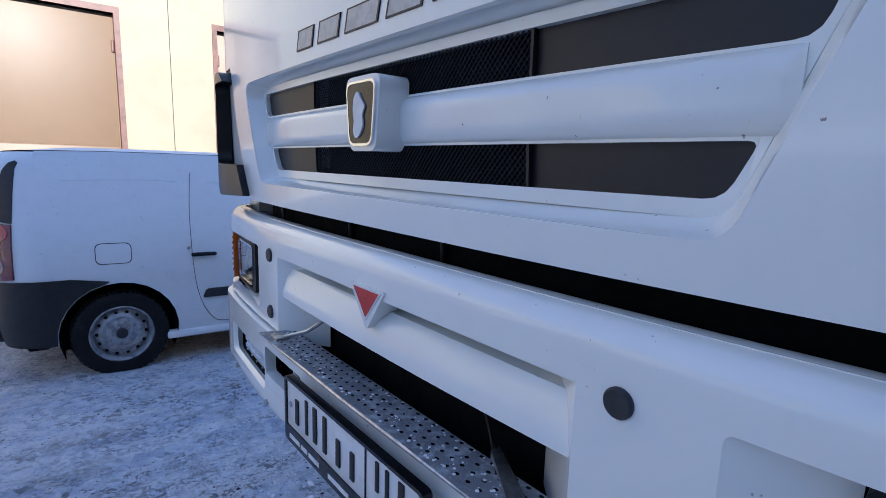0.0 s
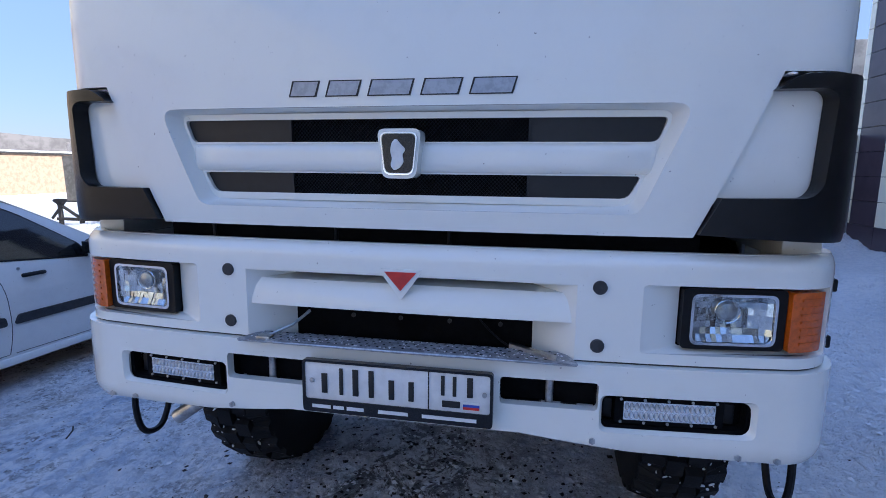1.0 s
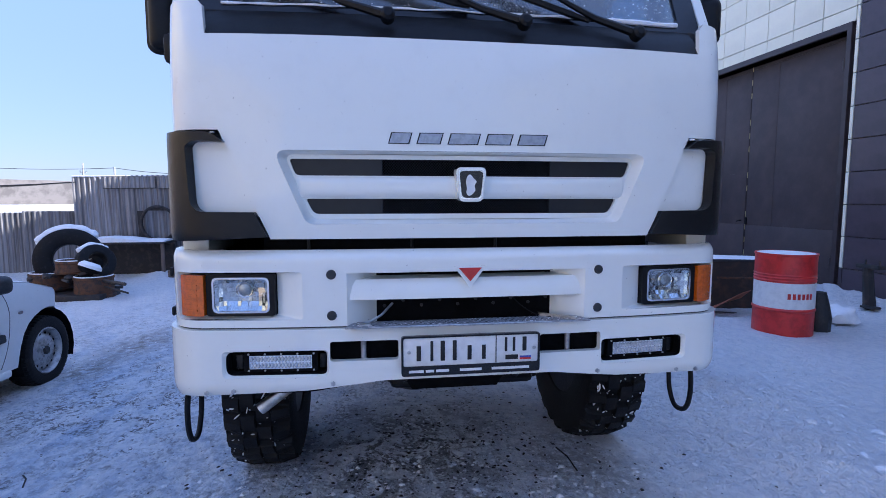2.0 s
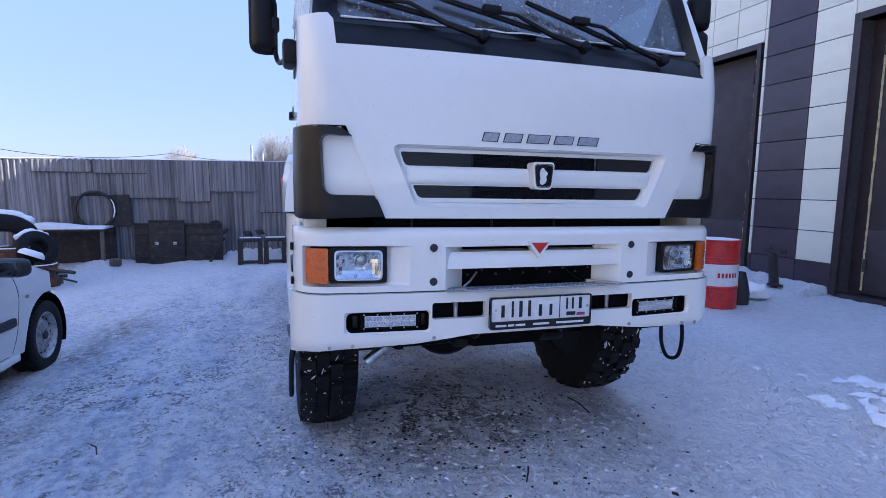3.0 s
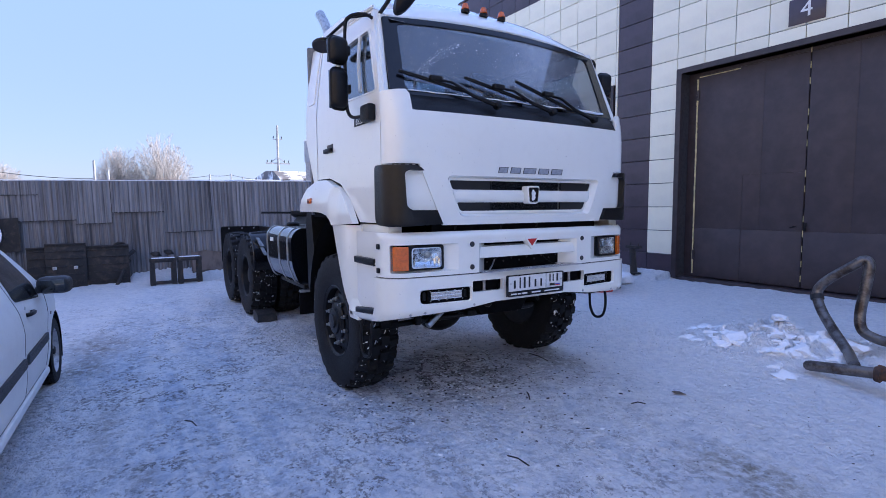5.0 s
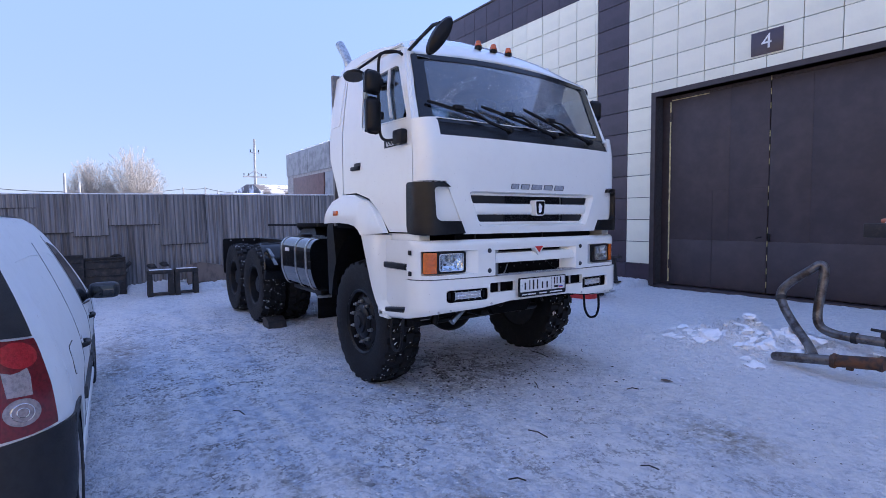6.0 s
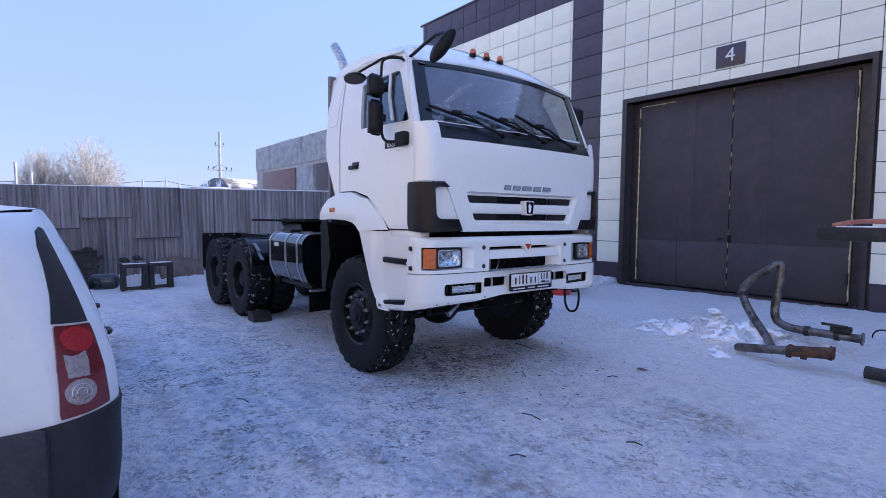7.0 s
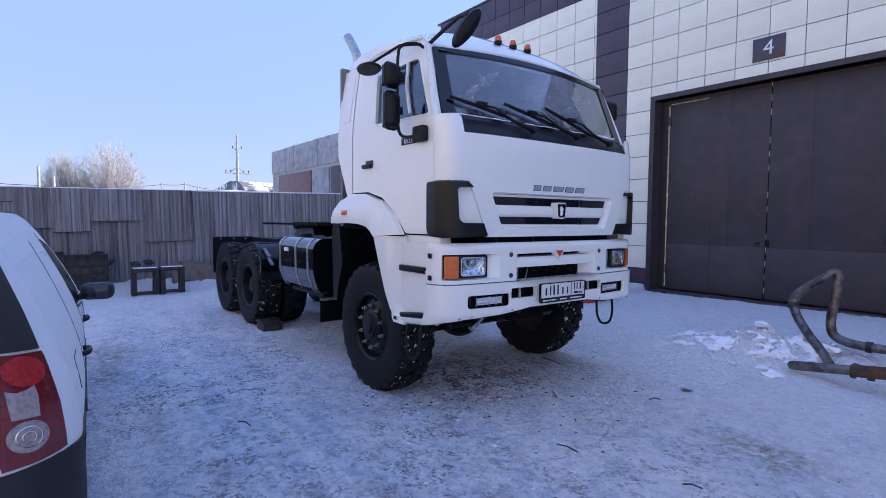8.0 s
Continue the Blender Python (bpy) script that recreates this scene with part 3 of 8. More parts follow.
DARK = [(3.65, 4.44), (9.25, 10.03), (-2.36, -1.58), (-8.1, -7.32)]
GATE_TOP = 3.85


def service_building():
    outline = [(-26, -0.3)]
    for a, b in sorted(GATES):
        outline += [(a, -0.3), (a, GATE_TOP), (b, GATE_TOP), (b, -0.3)]
    outline += [(10.2, -0.3), (10.2, TOP), (-26, TOP)]
    wall = part("wall_south", sheet(outline, thick=0.35, fn=lambda u, v, w: (u, FY - 0.035 + w, v)), M["joint"])
    tagged(wall, "service building wall clad in pale and aubergine panels", "wall", kind="structure")
    end = box(10.2, 10.24, -18, FY - 0.04, -0.3, TOP)
    box(-26, 10.2, -18, -17.7, -0.3, TOP, bm=end)
    box(-26.04, -26, -18, FY - 0.04, -0.3, TOP, bm=end)
    tagged(part("wall_back", end, M["clad_dark"]), "end and back walls of the service building", "wall", kind="structure")
    roof = box(-26, 10.2, -17.7, FY - 0.4, TOP - 0.3, TOP - 0.12)
    tagged(part("roof", roof, M["concrete"]), "flat roof of the service building", "roof", kind="structure")
    coping = box(-26.1, 10.32, FY - 0.42, FY + 0.03, TOP, TOP + 0.05, 0.01)
    tagged(part("trim", coping, M["trim"], wall, "dark metal parapet coping"), kind="structure")
    return wall


wall_south = service_building()


def gate(x0, x1, number, detailed=True):
    """A pair of steel gate leaves in a trimmed reveal, foamed in at the sides."""
    g = thing("gate", f"brown steel double gate with foam-filled gaps, numbered {number}" if number else "brown steel double gate in the service building",
              "gate", "gates of the service building", at=(x0, FY, 0.09))
    w, h = x1 - x0, GATE_TOP - 0.09
    tr = sheet([(-0.07, 0.0), (-0.07, h + 0.09), (w + 0.10, h + 0.09), (w + 0.10, 0.0), (w, 0.0), (w, h), (0, h), (0, 0.0)], thick=0.30,
               fn=lambda u, v, w_: (u, 0.028 + w_, v))
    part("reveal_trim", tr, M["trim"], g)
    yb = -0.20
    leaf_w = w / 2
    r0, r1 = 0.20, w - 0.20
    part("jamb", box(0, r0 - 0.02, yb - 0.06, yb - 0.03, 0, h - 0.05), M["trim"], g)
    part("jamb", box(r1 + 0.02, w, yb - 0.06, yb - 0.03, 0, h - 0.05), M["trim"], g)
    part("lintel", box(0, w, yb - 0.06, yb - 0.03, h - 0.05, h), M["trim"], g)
    mid = (r0 + r1) / 2
    for a, b in ((r0, mid - 0.008), (mid + 0.008, r1)):
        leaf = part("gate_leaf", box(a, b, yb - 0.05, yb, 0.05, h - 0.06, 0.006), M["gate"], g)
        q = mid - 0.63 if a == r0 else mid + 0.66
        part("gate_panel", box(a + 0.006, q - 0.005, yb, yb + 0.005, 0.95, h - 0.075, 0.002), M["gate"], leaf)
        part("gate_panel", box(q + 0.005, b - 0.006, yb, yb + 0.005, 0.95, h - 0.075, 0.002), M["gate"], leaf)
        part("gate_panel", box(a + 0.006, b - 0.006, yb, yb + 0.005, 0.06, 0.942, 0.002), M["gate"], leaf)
        if detailed:
            for z in (0.45, 3.35):
                x = a + 0.01 if a == r0 else b - 0.01
                part("hinge", rod((x, yb + 0.02, z - 0.09), (x, yb + 0.02, z + 0.09), 0.022), M["trim"], leaf)
    if detailed:
        for name, x, z0, z1, r in (("foam_seam", r1 + 0.012, 0.1, h - 0.12, 0.020), ("foam_seam", r0 - 0.012, 0.1, h - 0.1, 0.018)):
            pts = [(x + 0.006 * noise.noise(Vector((z * 9, x, 0))), yb + 0.006, z) for z in steps(z0, z1, 90)]
            part(name, tube(pts, [r * (0.55 + 0.75 * abs(noise.noise(Vector((z * 7, x, 4))))) for z in steps(z0, z1, 90)], 6), M["foam"], g, "bulging yellow mounting foam")
        pts = [(x, yb + 0.004, h - 0.075 - 0.015 * x / w) for x in steps(r1 - 0.02, r1 - 0.75, 30)]
        part("foam_seam", tube(pts, [0.013 * (0.5 + abs(noise.noise(Vector((p[0] * 11, 0, 0))))) for p in pts], 6), M["foam"], g)
        # pale worn line where the leaves meet, wicket door with handle
        for k in range(16):
            z = 0.15 + k * 0.235
            if noise.noise(Vector((k * 1.7, 2, 0))) > -0.15:
                part("worn_edge", box(mid - 0.006, mid + 0.006, yb, yb + 0.004, z, z + 0.1 + 0.09 * abs(noise.noise(Vector((k, 0, 9))))), M["foam"], g)
        wk = sheet(rect(mid + 0.012, mid + 0.96, 0.08, 1.88), [rect(mid + 0.020, mid + 0.952, 0.088, 1.872)], thick=0.007, fn=lambda u, v, w_: (u, yb + 0.011 + w_, v))
        part("wicket_frame", wk, M["trim"], g)
        hd = tube([(mid + 0.10, yb + 0.005, 1.02), (mid + 0.10, yb + 0.05, 1.02), (mid + 0.16, yb + 0.055, 1.0)], 0.012, 8)
        part("door_handle", hd, M["plastic"], g)
        part("lock_case", box(mid - 0.05, mid - 0.02, yb, yb + 0.03, 0.95, 1.08, 0.004), M["plastic"], g)
    sill = box(-0.02, w + 0.02, -0.33, 0.0, -0.06, 0.035, 0.01)
    part("threshold", sill, M["trim"], g)
    return g


gate(*GATES[0], "four")
gate(*GATES[1], "", True)
gate(*GATES[2], "", False)
gate(*GATES[3], "", False)


def sign(text, x, y, z, facing, w=0.47, h=0.37):
    s = thing("number_sign", f"dark square sign with a pale numeral {text}", "sign", at=(x, y, z), rz=0 if facing > 0 else 180)
    part("sign_plate", box(-w / 2, w / 2, 0, 0.02, -h / 2, h / 2, 0.004), M["clad_dark"], s)
    m = Matrix.Translation((0, 0.0225, 0)) @ pose(0, 0, 0, 90, 0, 180)
    part("numeral", letters(text, 0.34, 0.002, m), M["off_white"], s)
    return s


sign("4", 0.985, FY + 0.003, 4.36, 1, 0.49, 0.38)


def facade_panels():
    """Cladding panels hung on the wall: the near ones piece by piece, the far ones as one field."""
    cuts = sorted([v for d in DARK for v in d] + [v for g in GATES for v in (g[0] - 0.10, g[1] + 0.105)] + [-26, 10.2])
    cols = []
    for a, b in zip(cuts, cuts[1:]):
        n = max(1, round((b - a) / PW))
        cols += [(a + (b - a) * i / n, a + (b - a) * (i + 1) / n) for i in range(n)]
    rows = [(0.06, Z0)] + [(Z0 + PH * k, Z0 + PH * (k + 1)) for k in range(15)]
    rows[-1] = (rows[-1][0], TOP)
    cache = {}
    far = {"clad_light": bmesh.new(), "clad_dark": bmesh.new()}
    count = 0
    for (a, b) in cols:
        cx = (a + b) / 2
        dark_col = any(d0 - 0.01 < cx < d1 + 0.01 for d0, d1 in DARK)
        gate_col = any(g0 - 0.08 < cx < g1 + 0.08 for g0, g1 in GATES)
        for k, (z0, z1) in enumerate(rows):
            if gate_col and z1 <= GATE_TOP + 0.12:
                continue
            z0b = max(z0, GATE_TOP + 0.09) if gate_col else z0
            if z1 - z0b < 0.04:
                continue
            dark = dark_col or k == 0 or k >= 14
            g = 0.006
            key = (round(b - a, 3), round(z1 - z0b, 3))
            near = -2.6 < cx < 10.2 and count < 298 and (cx < 5.2 or k > 8)
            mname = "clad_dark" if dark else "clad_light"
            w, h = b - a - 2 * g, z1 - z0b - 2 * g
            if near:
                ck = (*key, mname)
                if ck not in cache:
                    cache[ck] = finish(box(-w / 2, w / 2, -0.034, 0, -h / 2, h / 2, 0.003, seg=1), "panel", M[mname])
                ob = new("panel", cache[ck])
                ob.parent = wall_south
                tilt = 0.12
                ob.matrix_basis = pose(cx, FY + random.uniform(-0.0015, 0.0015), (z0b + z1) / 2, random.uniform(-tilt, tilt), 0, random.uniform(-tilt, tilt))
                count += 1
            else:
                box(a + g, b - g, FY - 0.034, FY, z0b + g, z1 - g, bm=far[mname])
    for mname, bm in far.items():
        ob = part("panel_field", bm, M[mname], wall_south)
        tagged(ob, kind="stuff")


# ---- building across the yard ----
OY = 10.5


def opposite_building():
    gts = [(-3.2, 0.9), (2.65, 5.9), (-10.5, -6.4), (-17.5, -13.4)]
    outline = [(-32, -0.3)]
    for a, b in sorted(gts):
        outline += [(a, -0.3), (a, 3.95), (b, 3.95), (b, -0.3)]
    outline += [(6.95, -0.3), (6.95, 7.6), (-32, 7.6)]
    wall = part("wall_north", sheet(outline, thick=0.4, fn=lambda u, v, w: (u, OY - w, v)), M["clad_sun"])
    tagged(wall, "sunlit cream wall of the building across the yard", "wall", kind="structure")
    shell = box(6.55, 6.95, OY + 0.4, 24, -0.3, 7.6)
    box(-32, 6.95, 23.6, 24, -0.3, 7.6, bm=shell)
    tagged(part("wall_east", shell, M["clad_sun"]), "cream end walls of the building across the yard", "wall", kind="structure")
    tagged(part("roof", box(-32, 6.95, OY + 0.4, 23.6, 7.2, 7.35), M["concrete"]), "flat roof of the cream building", "roof", kind="structure")
    tagged(part("trim", box(-32.1, 7.05, OY - 0.08, OY + 0.45, 7.6, 7.66), M["trim_sun"], wall), kind="structure")
    corner = box(6.72, 6.99, OY - 0.05, OY, -0.1, 7.6, 0.01)
    tagged(part("trim", corner, M["trim_sun"], wall, "rust-brown corner post"), kind="structure")
    for x in (1.79, 6.35):
        tagged(part("trim", box(x - 0.006, x + 0.006, OY - 0.006, OY, 0.0, 7.6), M["joint"], wall, "thin upright cladding joint"), kind="structure")
    for a, b in gts:
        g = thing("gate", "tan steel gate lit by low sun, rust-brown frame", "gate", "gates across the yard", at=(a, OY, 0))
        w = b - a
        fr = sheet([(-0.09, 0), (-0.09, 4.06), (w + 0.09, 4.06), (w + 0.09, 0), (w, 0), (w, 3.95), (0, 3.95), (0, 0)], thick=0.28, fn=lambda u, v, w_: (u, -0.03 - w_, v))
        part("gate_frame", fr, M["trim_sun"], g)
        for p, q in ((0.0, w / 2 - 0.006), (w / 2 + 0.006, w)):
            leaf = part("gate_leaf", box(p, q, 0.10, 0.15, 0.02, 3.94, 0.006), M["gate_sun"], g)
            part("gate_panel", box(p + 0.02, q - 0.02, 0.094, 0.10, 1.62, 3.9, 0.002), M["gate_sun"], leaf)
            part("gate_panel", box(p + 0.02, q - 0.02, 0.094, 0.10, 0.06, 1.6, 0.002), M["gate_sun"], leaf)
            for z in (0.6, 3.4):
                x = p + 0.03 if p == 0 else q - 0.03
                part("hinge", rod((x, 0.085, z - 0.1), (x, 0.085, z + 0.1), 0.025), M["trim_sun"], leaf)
    sign("6", 4.2, OY - 0.003, 4.45, -1, 0.62, 0.5)
    v = thing("wall_vent", "small pale louvred vent on the cream wall", "vent", at=(6.38, OY, 1.5))
    part("frame", sheet(rect(-0.3, 0.3, -0.2, 0.2), [rect(-0.27, 0.27, -0.17, 0.17)], thick=0.03, fn=lambda x, z, w: (x, -0.03 - w, z)), M["off_white"], v)
    for k in range(6):
        part("slat", box(-0.27, 0.27, -0.022, -0.008, -0.16 + 0.055 * k, -0.13 + 0.055 * k), M["off_white"], v)


opposite_building()


# ---- fence at the end of the yard ----
FX = 10.1


def fence():
    """Patched corrugated sheets on rails and posts."""
    f = thing("fence", "weathered grey fence of patched corrugated sheets", "fence", kind="structure", at=(FX, 0, -0.19))
    f.rotation_euler.x = -0.017
    rng = random.Random(5)

    def corrugated(w, h, pitch=0.105, amp=0.014):
        n = int(w / pitch * 6)
        bm = bmesh.new()
        rows = []
        for z in (0, h):
            rows.append([bm.verts.new((-amp * math.sin(2 * math.pi * (w * i / n) / pitch), -w * i / n, z)) for i in range(n + 1)])
        for i in range(n):
            bm.faces.new((rows[0][i], rows[0][i + 1], rows[1][i + 1], rows[1][i]))
        bm2 = bm.copy()
        for v in bm2.verts:
            v.co.x += 0.004
        bm2.normal_update()
        bmesh.ops.reverse_faces(bm2, faces=bm2.faces[:])
        join(bm, bm2)
        return bm

    y = 6.58
    while y > -6.0:
        w = rng.uniform(0.95, 1.2)
        h = 2.28 + rng.uniform(-0.015, 0.015)
        part("sheet", corrugated(w, h), M["fence"], f, m=pose(rng.uniform(-0.008, 0.008), y, 0, rng.uniform(-0.3, 0.3), 0, 0))
        y -= w - 0.03
    for (yy, z, w, h, off) in ((5.95, 2.02, 1.05, 0.25, -0.026), (4.86, 2.0, 0.97, 0.27, -0.026), (4.32, 1.48, 1.02, 0.80, -0.026), (3.32, 1.395, 0.635, 0.885, -0.026),
                               (2.68, 1.61, 0.965, 0.67, -0.026), (1.715, 1.14, 0.97, 1.14, -0.026)):
        p = part("patch_sheet", corrugated(w, h, 0.09 if w < 1 else 0.105, 0.011), M["fence"], f, m=pose(off, yy, z, rng.uniform(-0.4, 0.4), 0, 0))
        # thin dark tubes stand in for the shadow lines at the patch edges
        part("rusted_edge", tube([(-0.004 + 0.01 * noise.noise(Vector((k, yy, 0))), -w * k / 12, 0.006 * noise.noise(Vector((k * 0.7, yy, 5)))) for k in range(13)], 0.008, 5), M["scrap"], p)
        part("rusted_edge", tube([(0.0, -w, h * k / 8) for k in range(9)], 0.006, 5), M["scrap"], p)
    for k in range(7):
        yy = 6.45 - 2.05 * k
        part("post", box(0.05, 0.13, yy - 0.04, yy + 0.04, -0.2, 2.25, 0.005), M["wood"], f)
    for z in (0.5, 1.8):
        part("rail", box(0.02, 0.05, -6.0, 6.55, z - 0.03, z + 0.03), M["wood"], f)
    part("snow_cap", tube([(0.0, yy, 2.285 + 0.008 * noise.noise(Vector((yy * 3, 0, 0)))) for yy in steps(6.56, -6.0, 110)],
                          [0.014 + 0.010 * noise.noise(Vector((yy * 2.1, 5, 0))) for yy in steps(6.56, -6.0, 110)], 6), M["cap_snow"], f)
    low = thing("fence", "lower dark run of old corrugated fence", "fence", kind="structure", at=(FX + 0.1, 0, -0.22))
    y = 9.8
    while y > 6.7:
        part("sheet", corrugated(1.1, 1.46 + rng.uniform(-0.02, 0.02)), M["fence"], low, m=pose(0, y, 0))
        y -= 1.07
    part("rail", box(0.02, 0.05, 6.6, 9.8, 1.1, 1.16), M["wood"], low)


fence()


# ---- beyond the fence ----
def brick_shed():
    s = thing("brick_shed", "old brick shed with a concrete parapet and brown doors", "building", at=(15.35, -6.3, -0.68))
    part("wall", box(0, 10.3, -5, 0, -0.2, 4.55), M["brick"], s)
    part("parapet", box(-0.1, 10.3, -5, 0.06, 4.55, 5.75, 0.02), M["concrete"], s, "stained concrete parapet slabs")
    part("snow_cap", box(-0.1, 10.32, -0.3, 0.09, 5.75, 5.80, 0.02), M["cap_snow"], s)
    for k in range(3):
        part("parapet_joint", box(2.9 * k + 1.2, 2.9 * k + 1.23, 0.055, 0.064, 4.57, 5.73), M["joint"], s)
    part("door", box(4.9, 9.2, 0.0, 0.06, 0.0, 4.4, 0.02), M["trim_sun"], s)
    part("pale_panel", box(2.9, 4.7, 0.0, 0.06, 0.0, 4.4, 0.02), M["concrete"], s)
    part("door", box(0.3, 2.7, 0.0, 0.06, 0.0, 4.4, 0.02), M["gate"], s)
    rng = random.Random(2)
    mesh = finish(box(-0.12, 0.12, 0, 0.012, -0.032, 0.032), "brick", M["brick"])
    for r in range(40):
        for c in range(3):
            ob = new("brick", mesh)
            ob.parent = s
            ob.matrix_basis = pose(9.45 + 0.26 * c + (0.13 if r % 2 else 0), rng.uniform(0, 0.004), 1.6 + 0.074 * r)
    low = thing("low_shed", "low shed with a snow-covered roof", "building", at=(28.0, -9.6, 0))
    part("wall", box(0, 6, -3, 6.0, -0.3, 2.85), M["brick"], low)
    rf = sheet([(-0.4, 2.95), (-0.4, 3.1), (1.2, 3.65), (3.0, 3.75), (6.4, 3.4), (6.4, 2.95)], thick=7.4, fn=lambda u, v, w: (u, 4.2 + w, v))
    part("roof", rf, M["roof_felt"], low, "dark roof under patchy snow")
    part("eave", box(-0.5, 6.5, -3.3, 6.25, 2.85, 2.95), M["wood"], low)
    part("snow_strip", box(-0.45, 6.4, 4.2, 6.2, 2.95, 3.02, 0.02), M["cap_snow"], low)


brick_shed()


def bare_tree(name, x, y, h, spread, seed, label):
    rng = random.Random(seed)
    t = thing(name, label, "tree", "frosted trees beyond the fence", at=(x, y, -1.0))
    trunk, crown = bmesh.new(), bmesh.new()

    def tri_bar(bm, p, q, r0, r1):
        d = (q - p).normalized()
        a = d.orthogonal().normalized()
        b = d.cross(a)
        ra, rb = [], []
        for i in range(3):
            o = math.cos(2.094 * i) * a + math.sin(2.094 * i) * b
            ra.append(bm.verts.new(p + r0 * o))
            rb.append(bm.verts.new(q + r1 * o))
        for i in range(3):
            bm.faces.new((ra[i], ra[(i + 1) % 3], rb[(i + 1) % 3], rb[i]))

    def limb(bm, p, q, r0, r1, bend, n=5):
        side = Vector((rng.gauss(0, 1), rng.gauss(0, 1), rng.gauss(0, 0.6))) * bend
        pts = [p.lerp(q, k / n) + side * math.sin(math.pi * k / n) for k in range(n + 1)]
        for k in range(n):
            tri_bar(bm, pts[k], pts[k + 1], r0 + (r1 - r0) * k / n, r0 + (r1 - r0) * (k + 1) / n)
        return pts

    fork = Vector((0, 0, h * 0.20))
    limb(trunk, Vector((0, 0, 0)), fork, h * 0.024, h * 0.018, 0.1, 3)
    c, rz = Vector((0, 0, h * 0.56)), h * 0.44
    # limbs fan out from the fork to the rim of a rounded crown and break up into fine twigs
    for k in range(300):
        while True:
            q = Vector((rng.uniform(-1, 1), rng.uniform(-1, 1), rng.uniform(-0.6, 1)))
            if 0.72 < q.length < 1.0:
                break
        tip = c + Vector((q.x * spread, q.y * spread, q.z * rz))
        bow = fork.lerp(tip, 0.5) + Vector((-q.x, -q.y, 0.3)) * spread * 0.10
        pts = [fork * (1 - t) ** 2 + bow * 2 * t * (1 - t) + tip * t * t + Vector((rng.gauss(0, 0.05), rng.gauss(0, 0.05), 0)) for t in steps(0, 1, 7)]
        first = 0 if k < 34 else 2
        for a in range(first, 7):
            r0, r1 = (0.075 - 0.0095 * a, 0.0655 - 0.0095 * a) if k < 34 else (0.022 - 0.0015 * a, 0.0205 - 0.0015 * a)
            tri_bar(trunk if k < 34 else crown, pts[a], pts[a + 1], r0, r1)
        for m in range(13):
            f = rng.uniform(2.6, 7)
            a = min(6, int(f))
            p = pts[a].lerp(pts[a + 1], f - a)
            d = ((pts[a + 1] - pts[a]).normalized() + Vector((rng.gauss(0, 0.42), rng.gauss(0, 0.42), rng.gauss(0.10, 0.42)))).normalized()
            e = p + d * rng.uniform(0.35, 0.75)
            tri_bar(crown, p, e, 0.012, 0.009)
            for _ in range(3):
                b = p.lerp(e, rng.uniform(0.25, 1.0))
                g = (d + Vector((rng.gauss(0, 0.5), rng.gauss(0, 0.5), rng.gauss(0.1, 0.5)))).normalized()
                tri_bar(crown, b, b + g * rng.uniform(0.18, 0.42), 0.009, 0.006)
    part("trunk", trunk, M["bark"], t)
    part("crown", crown, M["bark"], t)
    return t


bare_tree("tree", 66, -1.8, 11.0, 3.3, 3, "broad bare tree white with hoar frost")
bare_tree("tree", 67, 2.2, 9.5, 2.6, 8, "rounded bare tree white with hoar frost")
bare_tree("tree", 74, 14.0, 7.6, 2.4, 12, "low frosted tree with a thin crown")


for x, y, h, seed in ((50, 51.0, 5.6, 21), (51, 48.2, 6.3, 22), (50, 45.6, 6.6, 23), (52, 43.0, 6.4, 24)):
    bare_tree("tree", x, y, h, 2.2, seed, "bare brown tree behind the outbuildings")


def utility_pole(x, y, h, arms=True, label="concrete power pole with short cross arms", width=0.19):
    p = thing("utility_pole", label, "pole", "poles beyond the fence", at=(x, y, -1.0))
    part("mast", rod((0, 0, 0), (0, 0, h + 1), width, width * 0.6, 10), M["concrete"], p)
    if arms:
        part("cross_arm", box(-0.06, 0.06, -1.3, 1.3, h - 3.3, h - 3.15), M["concrete"], p)
        part("brace", rod((0, -0.9, h - 3.2), (0, 0, h - 2.5), 0.04), M["concrete"], p)
        part("brace", rod((0, 0.9, h - 3.2), (0, 0, h - 2.5), 0.04), M["concrete"], p)
        part("cross_arm", box(-0.05, 0.05, -0.5, 0.5, h - 0.6, h - 0.5), M["concrete"], p)
        for yy in (-1.2, -0.7, 0.7, 1.2, -0.45, 0.45):
            z = h - 0.45 if abs(yy) < 0.5 else h - 3.1
            part("insulator", rod((0, yy, z), (0, yy, z + 0.25), 0.05), M["plastic"], p)
    return p


utility_pole(57, -12.9, 10.6)
utility_pole(90, 46.0, 7.4, True, "distant power pole with cross arms")
for x, y, h in ((62, 4.6, 6.4), (62, 3.4, 5.5), (75, 15.3, 6.0), (75, 34.6, 5.9), (90, -10.3, 6.9), (90, -13.6, 7.1), (90, -15.5, 6.6)):
    utility_pole(x, y, h, False, "thin distant pole standing beyond the fence")


